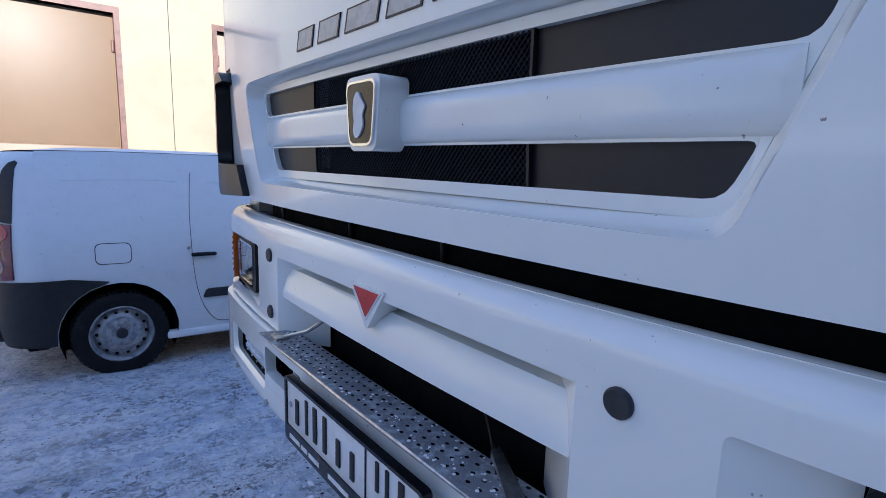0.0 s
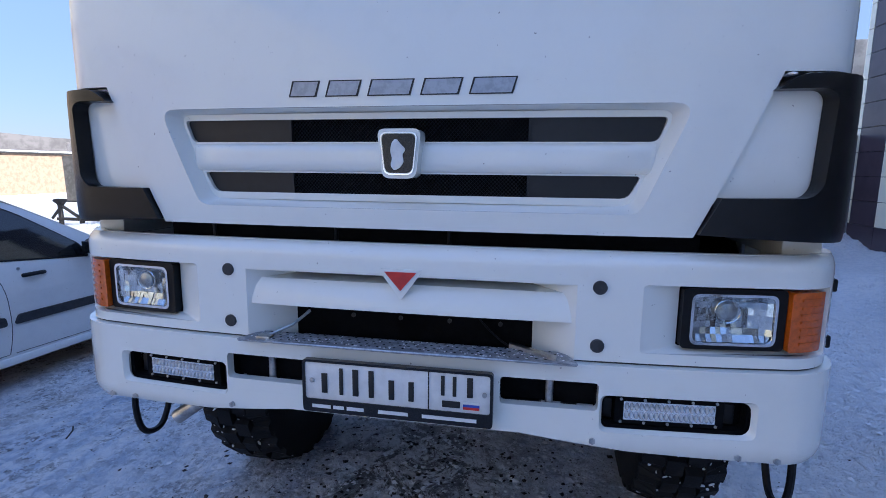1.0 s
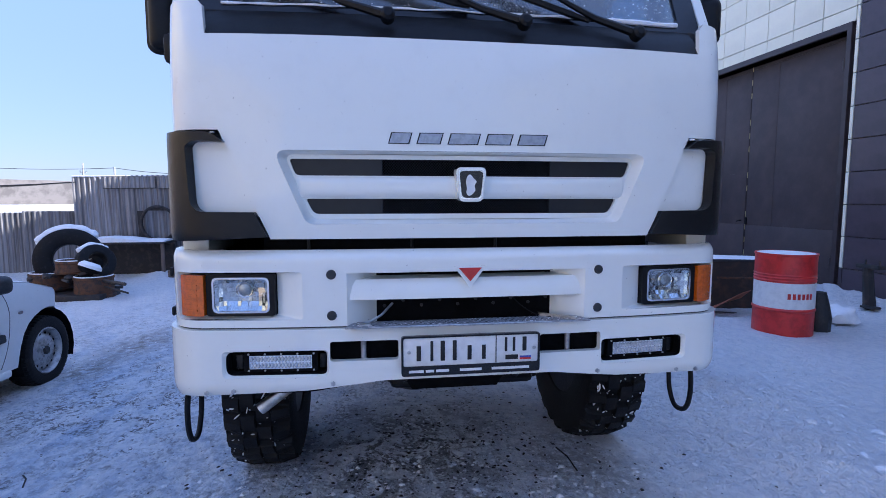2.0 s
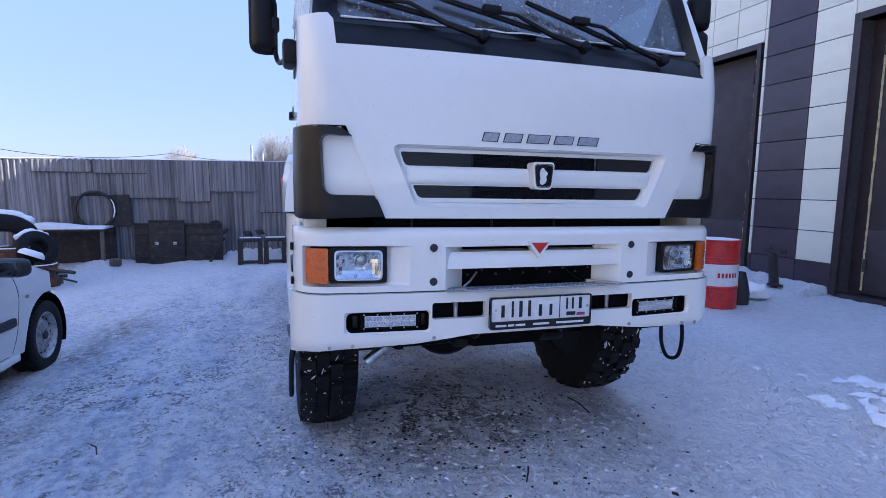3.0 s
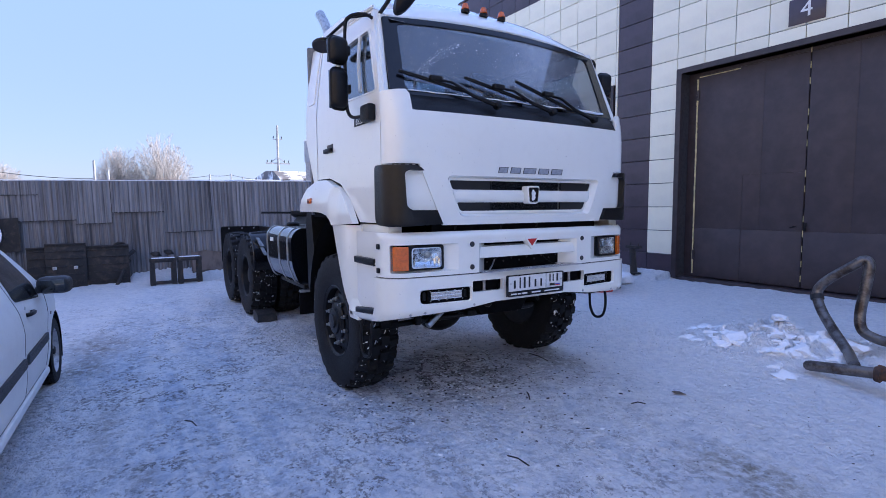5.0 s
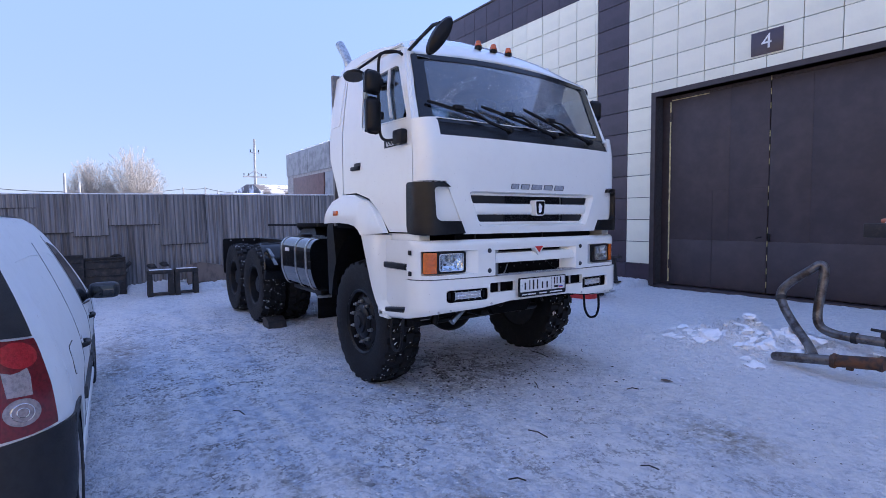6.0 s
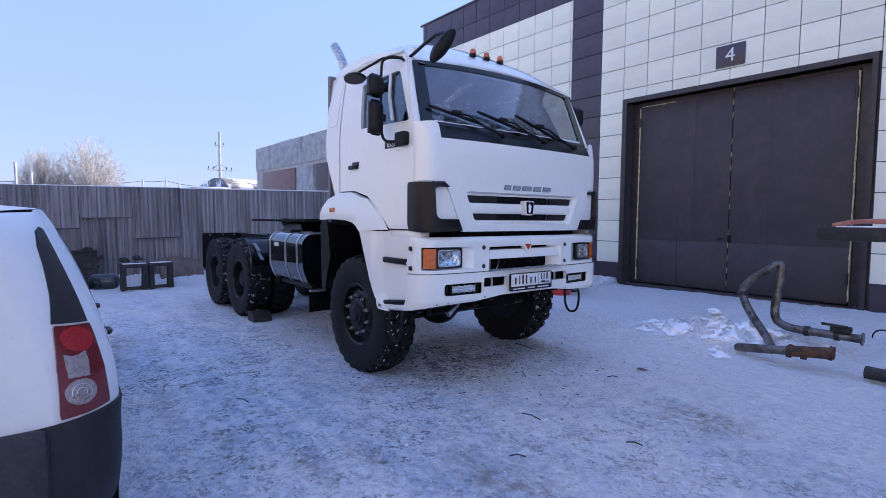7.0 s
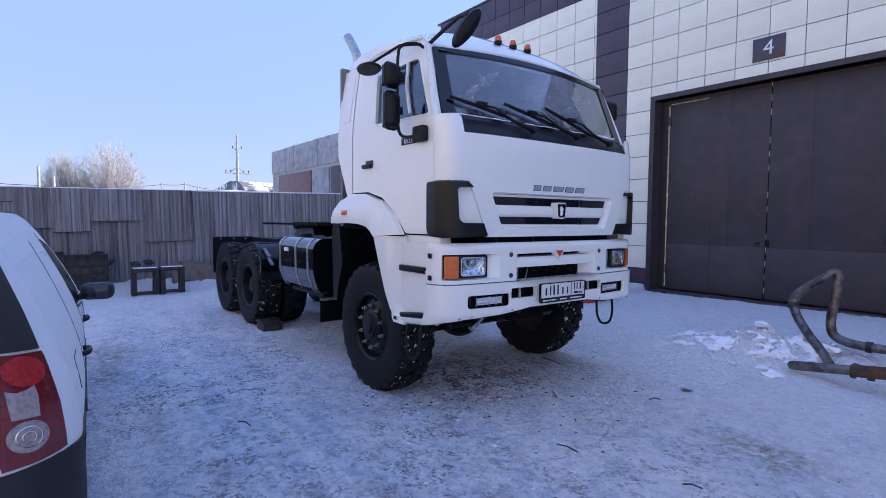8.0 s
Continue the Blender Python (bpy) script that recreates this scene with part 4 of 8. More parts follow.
def overhead_cables():
    """Wires slung from pole to pole beyond the fence."""
    runs = (((75, 60, 6.4), (75, 34.6, 5.8), 0.5), ((75, 34.6, 5.8), (75, 15.3, 5.9), 0.8), ((75, 15.3, 5.9), (66, 4.6, 4.7), 0.25),
            ((90, -4, 6.3), (90, -10.3, 6.7), 0.25), ((90, -10.3, 6.7), (90, -13.6, 6.9), 0.15), ((90, -13.6, 6.9), (90, -19, 6.2), 0.2))
    for a, b, sag in runs:
        pts = [tuple(Vector(a).lerp(Vector(b), i / 12) - Vector((0, 0, sag * (1 - (2 * i / 12 - 1) ** 2)))) for i in range(13)]
        solo("overhead_cable", tube(pts, 0.035, 5), M["plastic"], "thin black cable strung between far poles", "cable", "cables above the fence")
    # two heavier wires over the near end of the far yard
    utility_pole(19.0, 20.8, 2.7, False, "short pole carrying cables over the far yard", 0.05)
    for z, sag in ((2.15, 0.22), (2.6, 0.30)):
        pts = [(19.0 - 8.92 * i / 12, 20.8 - 14.26 * i / 12, z + (1.86 - z) * i / 12 - sag * (1 - (2 * i / 12 - 1) ** 2)) for i in range(13)]
        solo("overhead_cable", tube(pts, 0.014, 5), M["plastic"], "thick dark cable sagging over the far yard", "cable", "cables above the fence")


overhead_cables()


def backdrop():
    """Wooded rise on the horizon."""
    bm = bmesh.new()
    prev = None
    for i in range(121):
        a = radians(-75 + 150 * i / 120)
        r = 420
        h = 7 + 9 * max(0, noise.noise(Vector((i * 0.07, 0, 0))) + 0.3) + 14 * max(0.0, math.sin((a - 0.35) * 1.6)) + 1.2 * noise.noise(Vector((i * 0.9, 3, 0)))
        p = (r * math.cos(a), r * math.sin(a))
        ring = [bm.verts.new((p[0], p[1], -4)), bm.verts.new((p[0], p[1], h)), bm.verts.new((p[0] * 1.3, p[1] * 1.3, h * 0.9))]
        if prev:
            for k in range(2):
                bm.faces.new((prev[k], ring[k], ring[k + 1], prev[k + 1]))
        prev = ring
    tagged(part("backdrop", bm, M["hill"]), "hazy bare woods on a distant rise", "backdrop", kind="structure")


backdrop()


# ---- the truck: nose at x = 0, middle at y = 0 ----
truck = thing("truck", "white six-wheel off-road tractor truck, clean, standing on snow", "truck")
HW = 1.12          # half width of the cab
RC = 0.14          # corner radius of the nose


def plan(u, r=RC, flat=0.98, bow=0.045):
    """Point and outward normal of the nose in plan, u metres along it from the middle."""
    s, a = (1 if u >= 0 else -1), abs(u)
    if a <= flat:
        k = 3 * bow * a * a / flat ** 3
        n = Vector((-1, s * k)).normalized()
        return Vector((bow * (a / flat) ** 3, s * a)), n
    phi = (a - flat) / r
    if phi <= math.pi / 2:
        return Vector((bow + r * (1 - math.cos(phi)), s * (flat + r * math.sin(phi)))), Vector((-math.cos(phi), s * math.sin(phi)))
    return Vector((bow + r + (a - flat - r * math.pi / 2), s * (flat + r))), Vector((0, s))


def nose(r=RC, off=0.0, lean=None):
    def fn(u, v, w):
        p, n = plan(u, r)
        p = p + n * (w + off)
        return (p.x + (lean(v) if lean else 0.0), p.y, v)
    return fn


UC = [s * u for u in (0.15, 0.32, 0.5, 0.65, 0.8, 0.9, 0.98, 1.01, 1.04, 1.07, 1.1, 1.13, 1.16, 1.19, 1.22) for s in (1, -1)]


def mirror_y(pts):
    return [(-u, v) for u, v in reversed(pts)]


def hood_lean(z):
    return 0.03 * max(0.0, (z - 1.95) / 0.25) ** 2 + 0.012 * max(0.0, (1.6 - z) / 0.25) ** 2


def cab_front():
    half = [(0.752, 1.345), (0.797, 1.447), (0.900, 1.688), (0.925, 1.745), (1.205, 1.745), (1.205, 2.205), (0.995, 2.215), (0.972, 2.19), (0.962, 2.085)]
    outer = half + mirror_y(half)
    ro = rnd([(-0.618, 1.400), (0.618, 1.400), (0.732, 1.674), (-0.732, 1.674)], [0.03, 0.03, 0.05, 0.05], 5)
    ri = rnd([(-0.603, 1.418), (0.603, 1.418), (0.702, 1.662), (-0.702, 1.662)], [0.03, 0.03, 0.04, 0.04], 5)
    fn = nose(lean=hood_lean)
    hood = part("front_panel", sheet(outer, [ro], 0.02, fn, UC, steps(1.4, 2.2, 12)), M["white"], truck, sharp=40)
    bm = bridge([fn(u, v, 0.0) for u, v in ro], [fn(u, v, -0.044) for u, v in ri])
    bmesh.ops.recalc_face_normals(bm, faces=bm.faces[:])
    part("recess_edge", bm, M["white"], hood, sharp=60)
    s1 = rnd([(-0.662, 1.583), (0.662, 1.583), (0.684, 1.645), (-0.684, 1.645)], [0.02, 0.02, 0.012, 0.012], 3)
    s2 = rnd([(-0.597, 1.438), (0.597, 1.438), (0.626, 1.496), (-0.626, 1.496)], [0.02, 0.02, 0.012, 0.012], 3)
    fr = nose(off=-0.044, lean=hood_lean)
    part("grille_panel", sheet(ri, [s1, s2], 0.016, fr, UC), M["white"], truck)
    # dark infill to the sides of the slots, wire mesh in the middle
    for s, (z0, z1) in ((s1, (1.576, 1.652)), (s2, (1.431, 1.503))):
        back = nose(off=-0.056, lean=hood_lean)
        for sg in (1, -1):
            side = rnd([(sg * 0.338, z0 + 0.003), (sg * 0.70, z0 + 0.003), (sg * 0.70, z1 - 0.003), (sg * 0.338, z1 - 0.003)], 0.004, 2)
            part("grille_infill", sheet(side, (), 0.006, back, UC), M["slot_dark"], truck)
        # black sheet behind the mesh, the slot's shade given as colour
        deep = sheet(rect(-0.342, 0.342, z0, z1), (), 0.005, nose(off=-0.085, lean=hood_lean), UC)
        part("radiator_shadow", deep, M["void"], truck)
        frm = sheet(rect(-0.340, 0.340, z0, z1), [rect(-0.335, 0.335, z0 + 0.004, z1 - 0.004)], 0.008, nose(off=-0.0465, lean=hood_lean), UC)
        part("mesh_frame", frm, M["mesh_dark"], truck)
        lat = bmesh.new()
        f2 = nose(off=-0.052, lean=hood_lean)
        n, rows, t = 66, 6, 0.0013
        for i in range(n):
            u0, u1 = -0.336 + 0.672 * i / n, -0.336 + 0.672 * (i + 1) / n
            for j in range(rows):
                a0, a1 = z0 + 0.004 + (z1 - z0 - 0.008) * j / rows, z0 + 0.004 + (z1 - z0 - 0.008) * (j + 1) / rows
                um, zm = (u0 + u1) / 2, (a0 + a1) / 2
                for (p, q) in (((u0, zm), (um, a1)), ((um, a1), (u1, zm)), ((u1, zm), (um, a0)), ((um, a0), (u0, zm))):
                    vs = [f2(p[0], p[1] - t, 0), f2(q[0], q[1] - t, 0), f2(q[0], q[1] + t, 0.002), f2(p[0], p[1] + t, 0.002)]
                    lat.faces.new([lat.verts.new(c) for c in vs])
        tagged(part("mesh_grille", lat, M["mesh_dark"], truck, "fine black wire mesh"), kind="stuff")
    # rounded bar standing forward between the two slots
    def crown(u, v, w):
        k = 0.013 * max(0.0, 1 - ((v - 1.5395) / 0.040) ** 4) * min(1.0, max(0.0, (0.66 - abs(u)) / 0.02))
        return nose(off=-0.043 + k, lean=hood_lean)(u, v, w)
    part("grille_bar", sheet(rect(-0.655, 0.655, 1.500, 1.579), (), 0.012, crown, UC + [0.64, -0.64], steps(1.506, 1.573, 8)), M["white"], truck, sharp=50)
    # five plain slanted plates where the maker's name stands
    zt, zb = 1.742, 1.700
    fl = nose(off=0.0025, lean=hood_lean)
    for a, b in ((0.314, 0.222), (0.208, 0.104), (0.090, -0.040), (-0.054, -0.168), (-0.182, -0.306)):
        lp = [(a, zb), (b + 0.012, zb), (b, zt), (a - 0.012, zt)]
        inner = [(a - 0.005, zb + 0.0028), (b + 0.0165, zb + 0.0028), (b + 0.005, zt - 0.0028), (a - 0.0165, zt - 0.0028)]
        bar = part("name_plate", sheet(lp, [inner], 0.003, fl), M["slot_dark"], truck, "flat grey bar with a dark edge")
        part("plate_face", sheet(inner, (), 0.0025, nose(off=0.0022, lean=hood_lean)), M["letter"], bar)
    # shield
    def shield(k, cz=1.5505):
        return rnd([(-0.046 * k, cz - 0.066 * k), (0.046 * k, cz - 0.066 * k), (0.060 * k, cz + 0.064 * k), (-0.060 * k, cz + 0.064 * k)], 0.022 * k, 5)
    badge = part("badge", sheet(shield(1.0), (), 0.06, nose(off=0.014)), M["white"], truck, "white shield badge")
    part("badge_ring", sheet(shield(0.86), [shield(0.80)], 0.004, nose(off=0.019)), M["chrome"], badge)
    part("badge_field", sheet(shield(0.78), (), 0.004, nose(off=0.0185)), M["gloss_black"], badge)
    blob = rnd([(0.012, 1.505), (-0.004, 1.512), (-0.016, 1.528), (-0.010, 1.548), (-0.022, 1.560), (-0.006, 1.575), (0.006, 1.590), (0.018, 1.578), (0.022, 1.556), (0.016, 1.535), (0.022, 1.52)], 0.008, 3)
    part("badge_emblem", sheet(blob, (), 0.003, nose(off=0.0215)), M["off_white"], badge, "plain pale emblem shape")
    # near-black sheet put in as the shade between hood and bumper
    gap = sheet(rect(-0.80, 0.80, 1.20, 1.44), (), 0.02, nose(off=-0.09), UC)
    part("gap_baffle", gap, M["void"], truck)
    for y in (0.22, -0.12, 0.62):
        part("gap_stay", rod((0.085, y, 1.28), (0.08, y, 1.37), 0.006), M["chassis"], truck)
    # deflectors at the corners
    for sg in (1, -1):
        c = [(0.760, 1.354), (1.10, 1.340), (1.25, 1.352), (1.27, 1.40), (1.27, 1.725), (1.25, 1.738), (0.945, 1.735), (0.900, 1.700), (0.912, 1.700),
             (1.005, 1.702), (1.028, 1.685), (1.018, 1.475), (0.995, 1.448), (0.804, 1.446)]
        c = rnd(c, [0.0, 0.03, 0.03, 0.02, 0.03, 0.02, 0.03, 0, 0, 0.02, 0.02, 0.03, 0.02, 0.0], 3)
        lp = c if sg > 0 else mirror_y(c)

        def bulge(u, v, w):
            p, n = plan(u)
            k = (0.030 - 0.012 * min(1.0, max(0.0, (abs(u) - 1.02) / 0.15))) * max(0.0, 1 - ((v - 1.545) / 0.235) ** 12) * min(1.0, max(0.0, (abs(u) - 0.73) / 0.2)) + 0.004
            p = p + n * (w + k)
            return (p.x, p.y, v)
        d = part("corner_deflector", sheet(lp, (), 0.045, bulge, UC + [sg * 1.25], steps(1.36, 1.74, 10)), M["deflector"], truck, "black corner air deflector", sharp=40)
        pane = rnd([(sg * 0.76, 1.43), (sg * 1.045, 1.43), (sg * 1.045, 1.715), (sg * 0.86, 1.715)], 0.01, 2)
        part("deflector_pane", sheet(pane, (), 0.006, nose(off=-0.012, lean=hood_lean), UC), M["white"], truck)
        # near-black sheet paints the shade inside the deflector
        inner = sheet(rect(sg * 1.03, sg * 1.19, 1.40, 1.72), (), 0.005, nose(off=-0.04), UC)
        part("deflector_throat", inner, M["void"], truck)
        sn = bmesh.new()
        for k in range(26):
            u = sg * (0.93 + 0.27 * random.random())
            p, n = plan(u)
            q = p - n * random.uniform(-0.005, 0.03)
            r = random.uniform(0.006, 0.013)
            g = bmesh.new()
            bmesh.ops.create_icosphere(g, subdivisions=1, radius=r)
            join(sn, g, Matrix.Translation((q.x, q.y, 1.738)) @ Matrix.Diagonal((1, 1, 0.4, 1)))
        tagged(part("snow_crust", sn, M["cap_snow"], d, "crust of old snow"), kind="stuff")


cab_front()


def side_y(z):
    return HW - 0.085 * max(0.0, (z - 2.2) / 0.66) ** 1.3


def cab_sides():
    for sg in (1, -1):
        fn = lambda x, z, w, sg=sg: (x, sg * (side_y(z) + w), z)
        body = [(1.46, 1.62), (1.55, 1.66), (1.74, 2.05), (1.77, 2.84), (1.46, 2.845)]
        win = rnd([(1.035, 2.255), (1.085, 2.665), (0.470, 2.675), (0.262, 2.230)], [0.02, 0.03, 0.05, 0.03], 4)
        dl = [(0.19, 1.362), (0.56, 1.362), (0.75, 1.54), (0.92, 1.645), (1.16, 1.70), (1.44, 1.70), (1.44, 2.835), (0.43, 2.80), (0.205, 2.22)]
        sl = part("cab_rear_side", sheet(body, (), 0.03, fn, (), steps(2.2, 2.85, 8)), M["white"], truck)
        part("side_pressing", sheet(rnd([(1.52, 2.35), (1.70, 2.35), (1.70, 2.80), (1.50, 2.80)], 0.03, 3), (), 0.006, lambda x, z, w, sg=sg: (x, sg * (side_y(z) + 0.006 + w), z), (), steps(2.35, 2.8, 5)), M["white"], sl)
        part("door_gap", sheet([(1.435, 1.70), (1.468, 1.70), (1.468, 2.86), (1.435, 2.86)], (), 0.01, lambda x, z, w, sg=sg: (x, sg * (side_y(z) - 0.012 + w), z), (), steps(2.2, 2.85, 6)), M["void"], truck)
        door = part("cab_door", sheet(dl, [win], 0.035, fn, [0.3, 0.6, 0.9, 1.2], steps(1.5, 2.84, 14)), M["white"], truck)
        part("door_crease", sheet([(0.20, 1.766), (1.43, 1.80), (1.43, 1.806), (0.20, 1.772)], (), 0.004, lambda x, z, w, sg=sg: (x, sg * (side_y(z) + 0.002 + w), z), [0.5, 0.9, 1.2]), M["white"], door)
        part("window_seal", sheet([(u + (0.012 if u > 0.66 else -0.012), v + (0.012 if v > 2.5 else -0.012)) for u, v in win], [win], 0.012,
                                  lambda x, z, w, sg=sg: (x, sg * (side_y(z) + 0.004 + w), z), (), steps(2.25, 2.72, 6)), M["white"], door)
        glassp = sheet(win, (), 0.004, lambda x, z, w, sg=sg: (x, sg * (side_y(z) - 0.02 + w), z), (), steps(2.25, 2.72, 6))
        part("door_window", glassp, M["side_glass"], door).visible_shadow = False
        dv = tube([(0.515, sg * side_y(2.26), 2.26), (0.60, sg * side_y(2.48), 2.48), (0.62, sg * side_y(2.66), 2.67)], 0.014, 6)
        part("window_divider", dv, M["white"], door)
        hd = box(1.08, 1.24, sg * HW - 0.01, sg * HW + 0.025, 1.90, 1.935, 0.008)
        h = part("door_handle", hd, M["plastic"], door)
        part("handle_cup", box(1.07, 1.20, sg * HW - 0.004, sg * HW + 0.004, 1.925, 1.965, 0.003), M["bumper_grey"], h)
        if sg > 0:
            b = part("model_plate", box(0.33, 0.62, HW, HW + 0.006, 2.035, 2.09, 0.002), M["plastic"], door)
            m = Matrix.Translation((0.52, HW + 0.0075, 2.0625)) @ pose(0, 0, 0, 90, 0, 180)
            part("model_number", letters("6522", 0.062, 0.001, m), M["off_white"], b)
        # wheel-arch flare, lower apron, steps
        flare_o = [(1.755, 1.425), (1.75, 1.48), (1.72, 1.54), (1.61, 1.63), (1.40, 1.690), (1.16, 1.685), (0.915, 1.625), (0.735, 1.525), (0.62, 1.42), (0.555, 1.352)]
        flare_i = [(0.955, 1.330), (1.00, 1.37), (1.07, 1.405), (1.2, 1.425), (1.39, 1.432), (1.57, 1.430)]
        def flare_fn(x, z, w, sg=sg):
            k = 0.06 * (1 - min(1.0, max(0.0, (z - 1.44) / 0.29)) ** 2.2) if x > 0.9 else 0.05 * (1 - min(1.0, max(0.0, (z - 1.30) / 0.36)) ** 2)
            return (x, sg * (HW + 0.012 + k + w), z)
        fl = part("arch_flare", sheet(flare_o + flare_i, (), 0.05, flare_fn, steps(0.6, 1.8, 16), steps(1.38, 1.7, 8)), M["white"], truck, sharp=45)
        part("side_marker", box(1.43, 1.52, sg * (HW + 0.055), sg * (HW + 0.082), 1.50, 1.545, 0.006), M["amber"], fl, "small amber side marker lamp")
        strip_o = [(0.975, 1.338), (0.555, 1.338), (0.56, 1.1), (0.54, 0.85), (0.50, 0.668), (0.648, 0.668), (0.72, 0.77), (0.79, 0.91), (0.90, 1.16)]
        part("arch_apron", sheet(strip_o, (), 0.05, lambda x, z, w, sg=sg: (x, sg * (HW + 0.055 - 0.075 * max(0.0, (0.78 - x) / 0.25) ** 1.5 * (0 if z < 0.74 else 1) + w), z), steps(0.5, 0.95, 9), steps(0.7, 1.3, 6)), M["white"], truck, sharp=45)
        part("step_well", sheet([(0.17, 0.745), (0.62, 0.715), (0.64, 1.30), (0.17, 1.30)], (), 0.02, lambda x, z, w, sg=sg: (x, sg * (1.130 + w), z)), M["white"], truck)
        z, x0, x1, d = 1.105, 0.255, 0.635, 0.10
        y0, y1 = sg * 1.02, sg * 1.145
        led = loft([[(x0, y0, z - d * 0.9), (x1, y0, z - d), (x1 - 0.02, y1, z - 0.03), (x0, y1, z - 0.03)], [(x0, y0, z), (x1, y0, z), (x1, y1, z), (x0, y1, z)]])
        bmesh.ops.bevel(led, geom=led.edges[:], offset=0.008, segments=2, affect="EDGES")
        lg = part("step_ledge", led, M["white"], truck)
        tr = part("step_tread", box(x0 + 0.01, x1 - 0.03, min(y0, y1) + (0.01 if sg > 0 else -0.012), max(y0, y1) + (0.012 if sg > 0 else -0.01), z - 0.030, z + 0.016, 0.008), M["plastic"], lg, "ribbed black step tread")
        for k in range(9):
            xx = x0 + 0.05 + (x1 - x0 - 0.1) * k / 8
            part("tread_rib", box(xx - 0.006, xx + 0.006, min(y0, y1) + 0.02, max(y0, y1) - 0.015, z + 0.014, z + 0.022, 0.002), M["plastic"], tr)
        # lower step: black wedge let into the white corner
        sk = loft([[(x, sg * yi, zt), (x, sg * yo, zt), (x, sg * yo, zb + 0.02), (x, sg * (yo - 0.02), zb), (x, sg * yi, zb)] for x, yi, yo, zt, zb in
                   ((0.20, 0.98, 1.162, 0.755, 0.712), (0.245, 0.98, 1.168, 0.752, 0.703), (0.35, 0.98, 1.172, 0.742, 0.692), (0.45, 0.98, 1.174, 0.733, 0.682), (0.60, 0.98, 1.175, 0.718, 0.670), (0.648, 1.0, 1.175, 0.715, 0.668))])
        sp = part("step_skirt", sk, M["white"], truck, sharp=50)
        wedge = loft([[(x, sg * 1.00, zt - 0.035), (x, sg * (yo - 0.006), zt - 0.035), (x, sg * yo, zt - 0.028), (x, sg * yo, zt - 0.008), (x, sg * (yo - 0.008), zt), (x, sg * 1.00, zt)] for x, yo, zt in ((0.236, 1.166, 0.792), (0.30, 1.172, 0.786), (0.42, 1.178, 0.772), (0.53, 1.180, 0.760), (0.605, 1.150, 0.750))])
        tr = part("step_tread", wedge, M["plastic"], sp, "ribbed black step tread")
        for k in range(7):
            xx = 0.28 + 0.04 * k
            part("tread_rib", box(xx - 0.006, xx + 0.006, min(sg * 1.06, sg * 1.155), max(sg * 1.06, sg * 1.155), 0.775 - 0.12 * (xx - 0.28), 0.790 - 0.12 * (xx - 0.28), 0.002), M["plastic"], tr)
        part("door_sill", box(0.14, 0.62, min(sg * 1.0, sg * 1.10), max(sg * 1.0, sg * 1.10), 1.28, 1.352, 0.012), M["white"], truck)
        # liner of the wheel arch
        arc = [(1.13 + 0.70 * math.cos(a), 0.57 + 0.80 * math.sin(a)) for a in steps(radians(-8), radians(172), 18)]
        lin = bmesh.new()
        ra = [lin.verts.new((x, sg * 0.62, max(z, 0.62))) for x, z in arc]
        rb = [lin.verts.new((x, sg * 1.10, max(z, 0.62))) for x, z in arc]
        for i in range(len(arc) - 1):
            lin.faces.new((ra[i], ra[i + 1], rb[i + 1], rb[i]))
        part("arch_liner", lin, M["void"], truck)
        part("inner_wall", sheet([(0.5, 0.8), (1.85, 0.8), (1.85, 1.5), (0.5, 1.5)], (), 0.01, lambda x, z, w, sg=sg: (x, sg * (0.62 + w), z)), M["void"], truck)


cab_sides()


def ws_point(a, b, w=0.0):
    """On the windscreen: a from -1 to 1 across, b from 0 to 1 up."""
    y = a * (1.0 - 0.035 * b)
    x = 0.185 + 0.195 * b - 0.075 * (1 - a * a)
    z = 2.215 + 0.525 * b + (1 - a * a) * (0.028 * b - 0.01 * (1 - b))
    return (x - w * 0.94, y + w * 0.10 * a, z + w * 0.33)


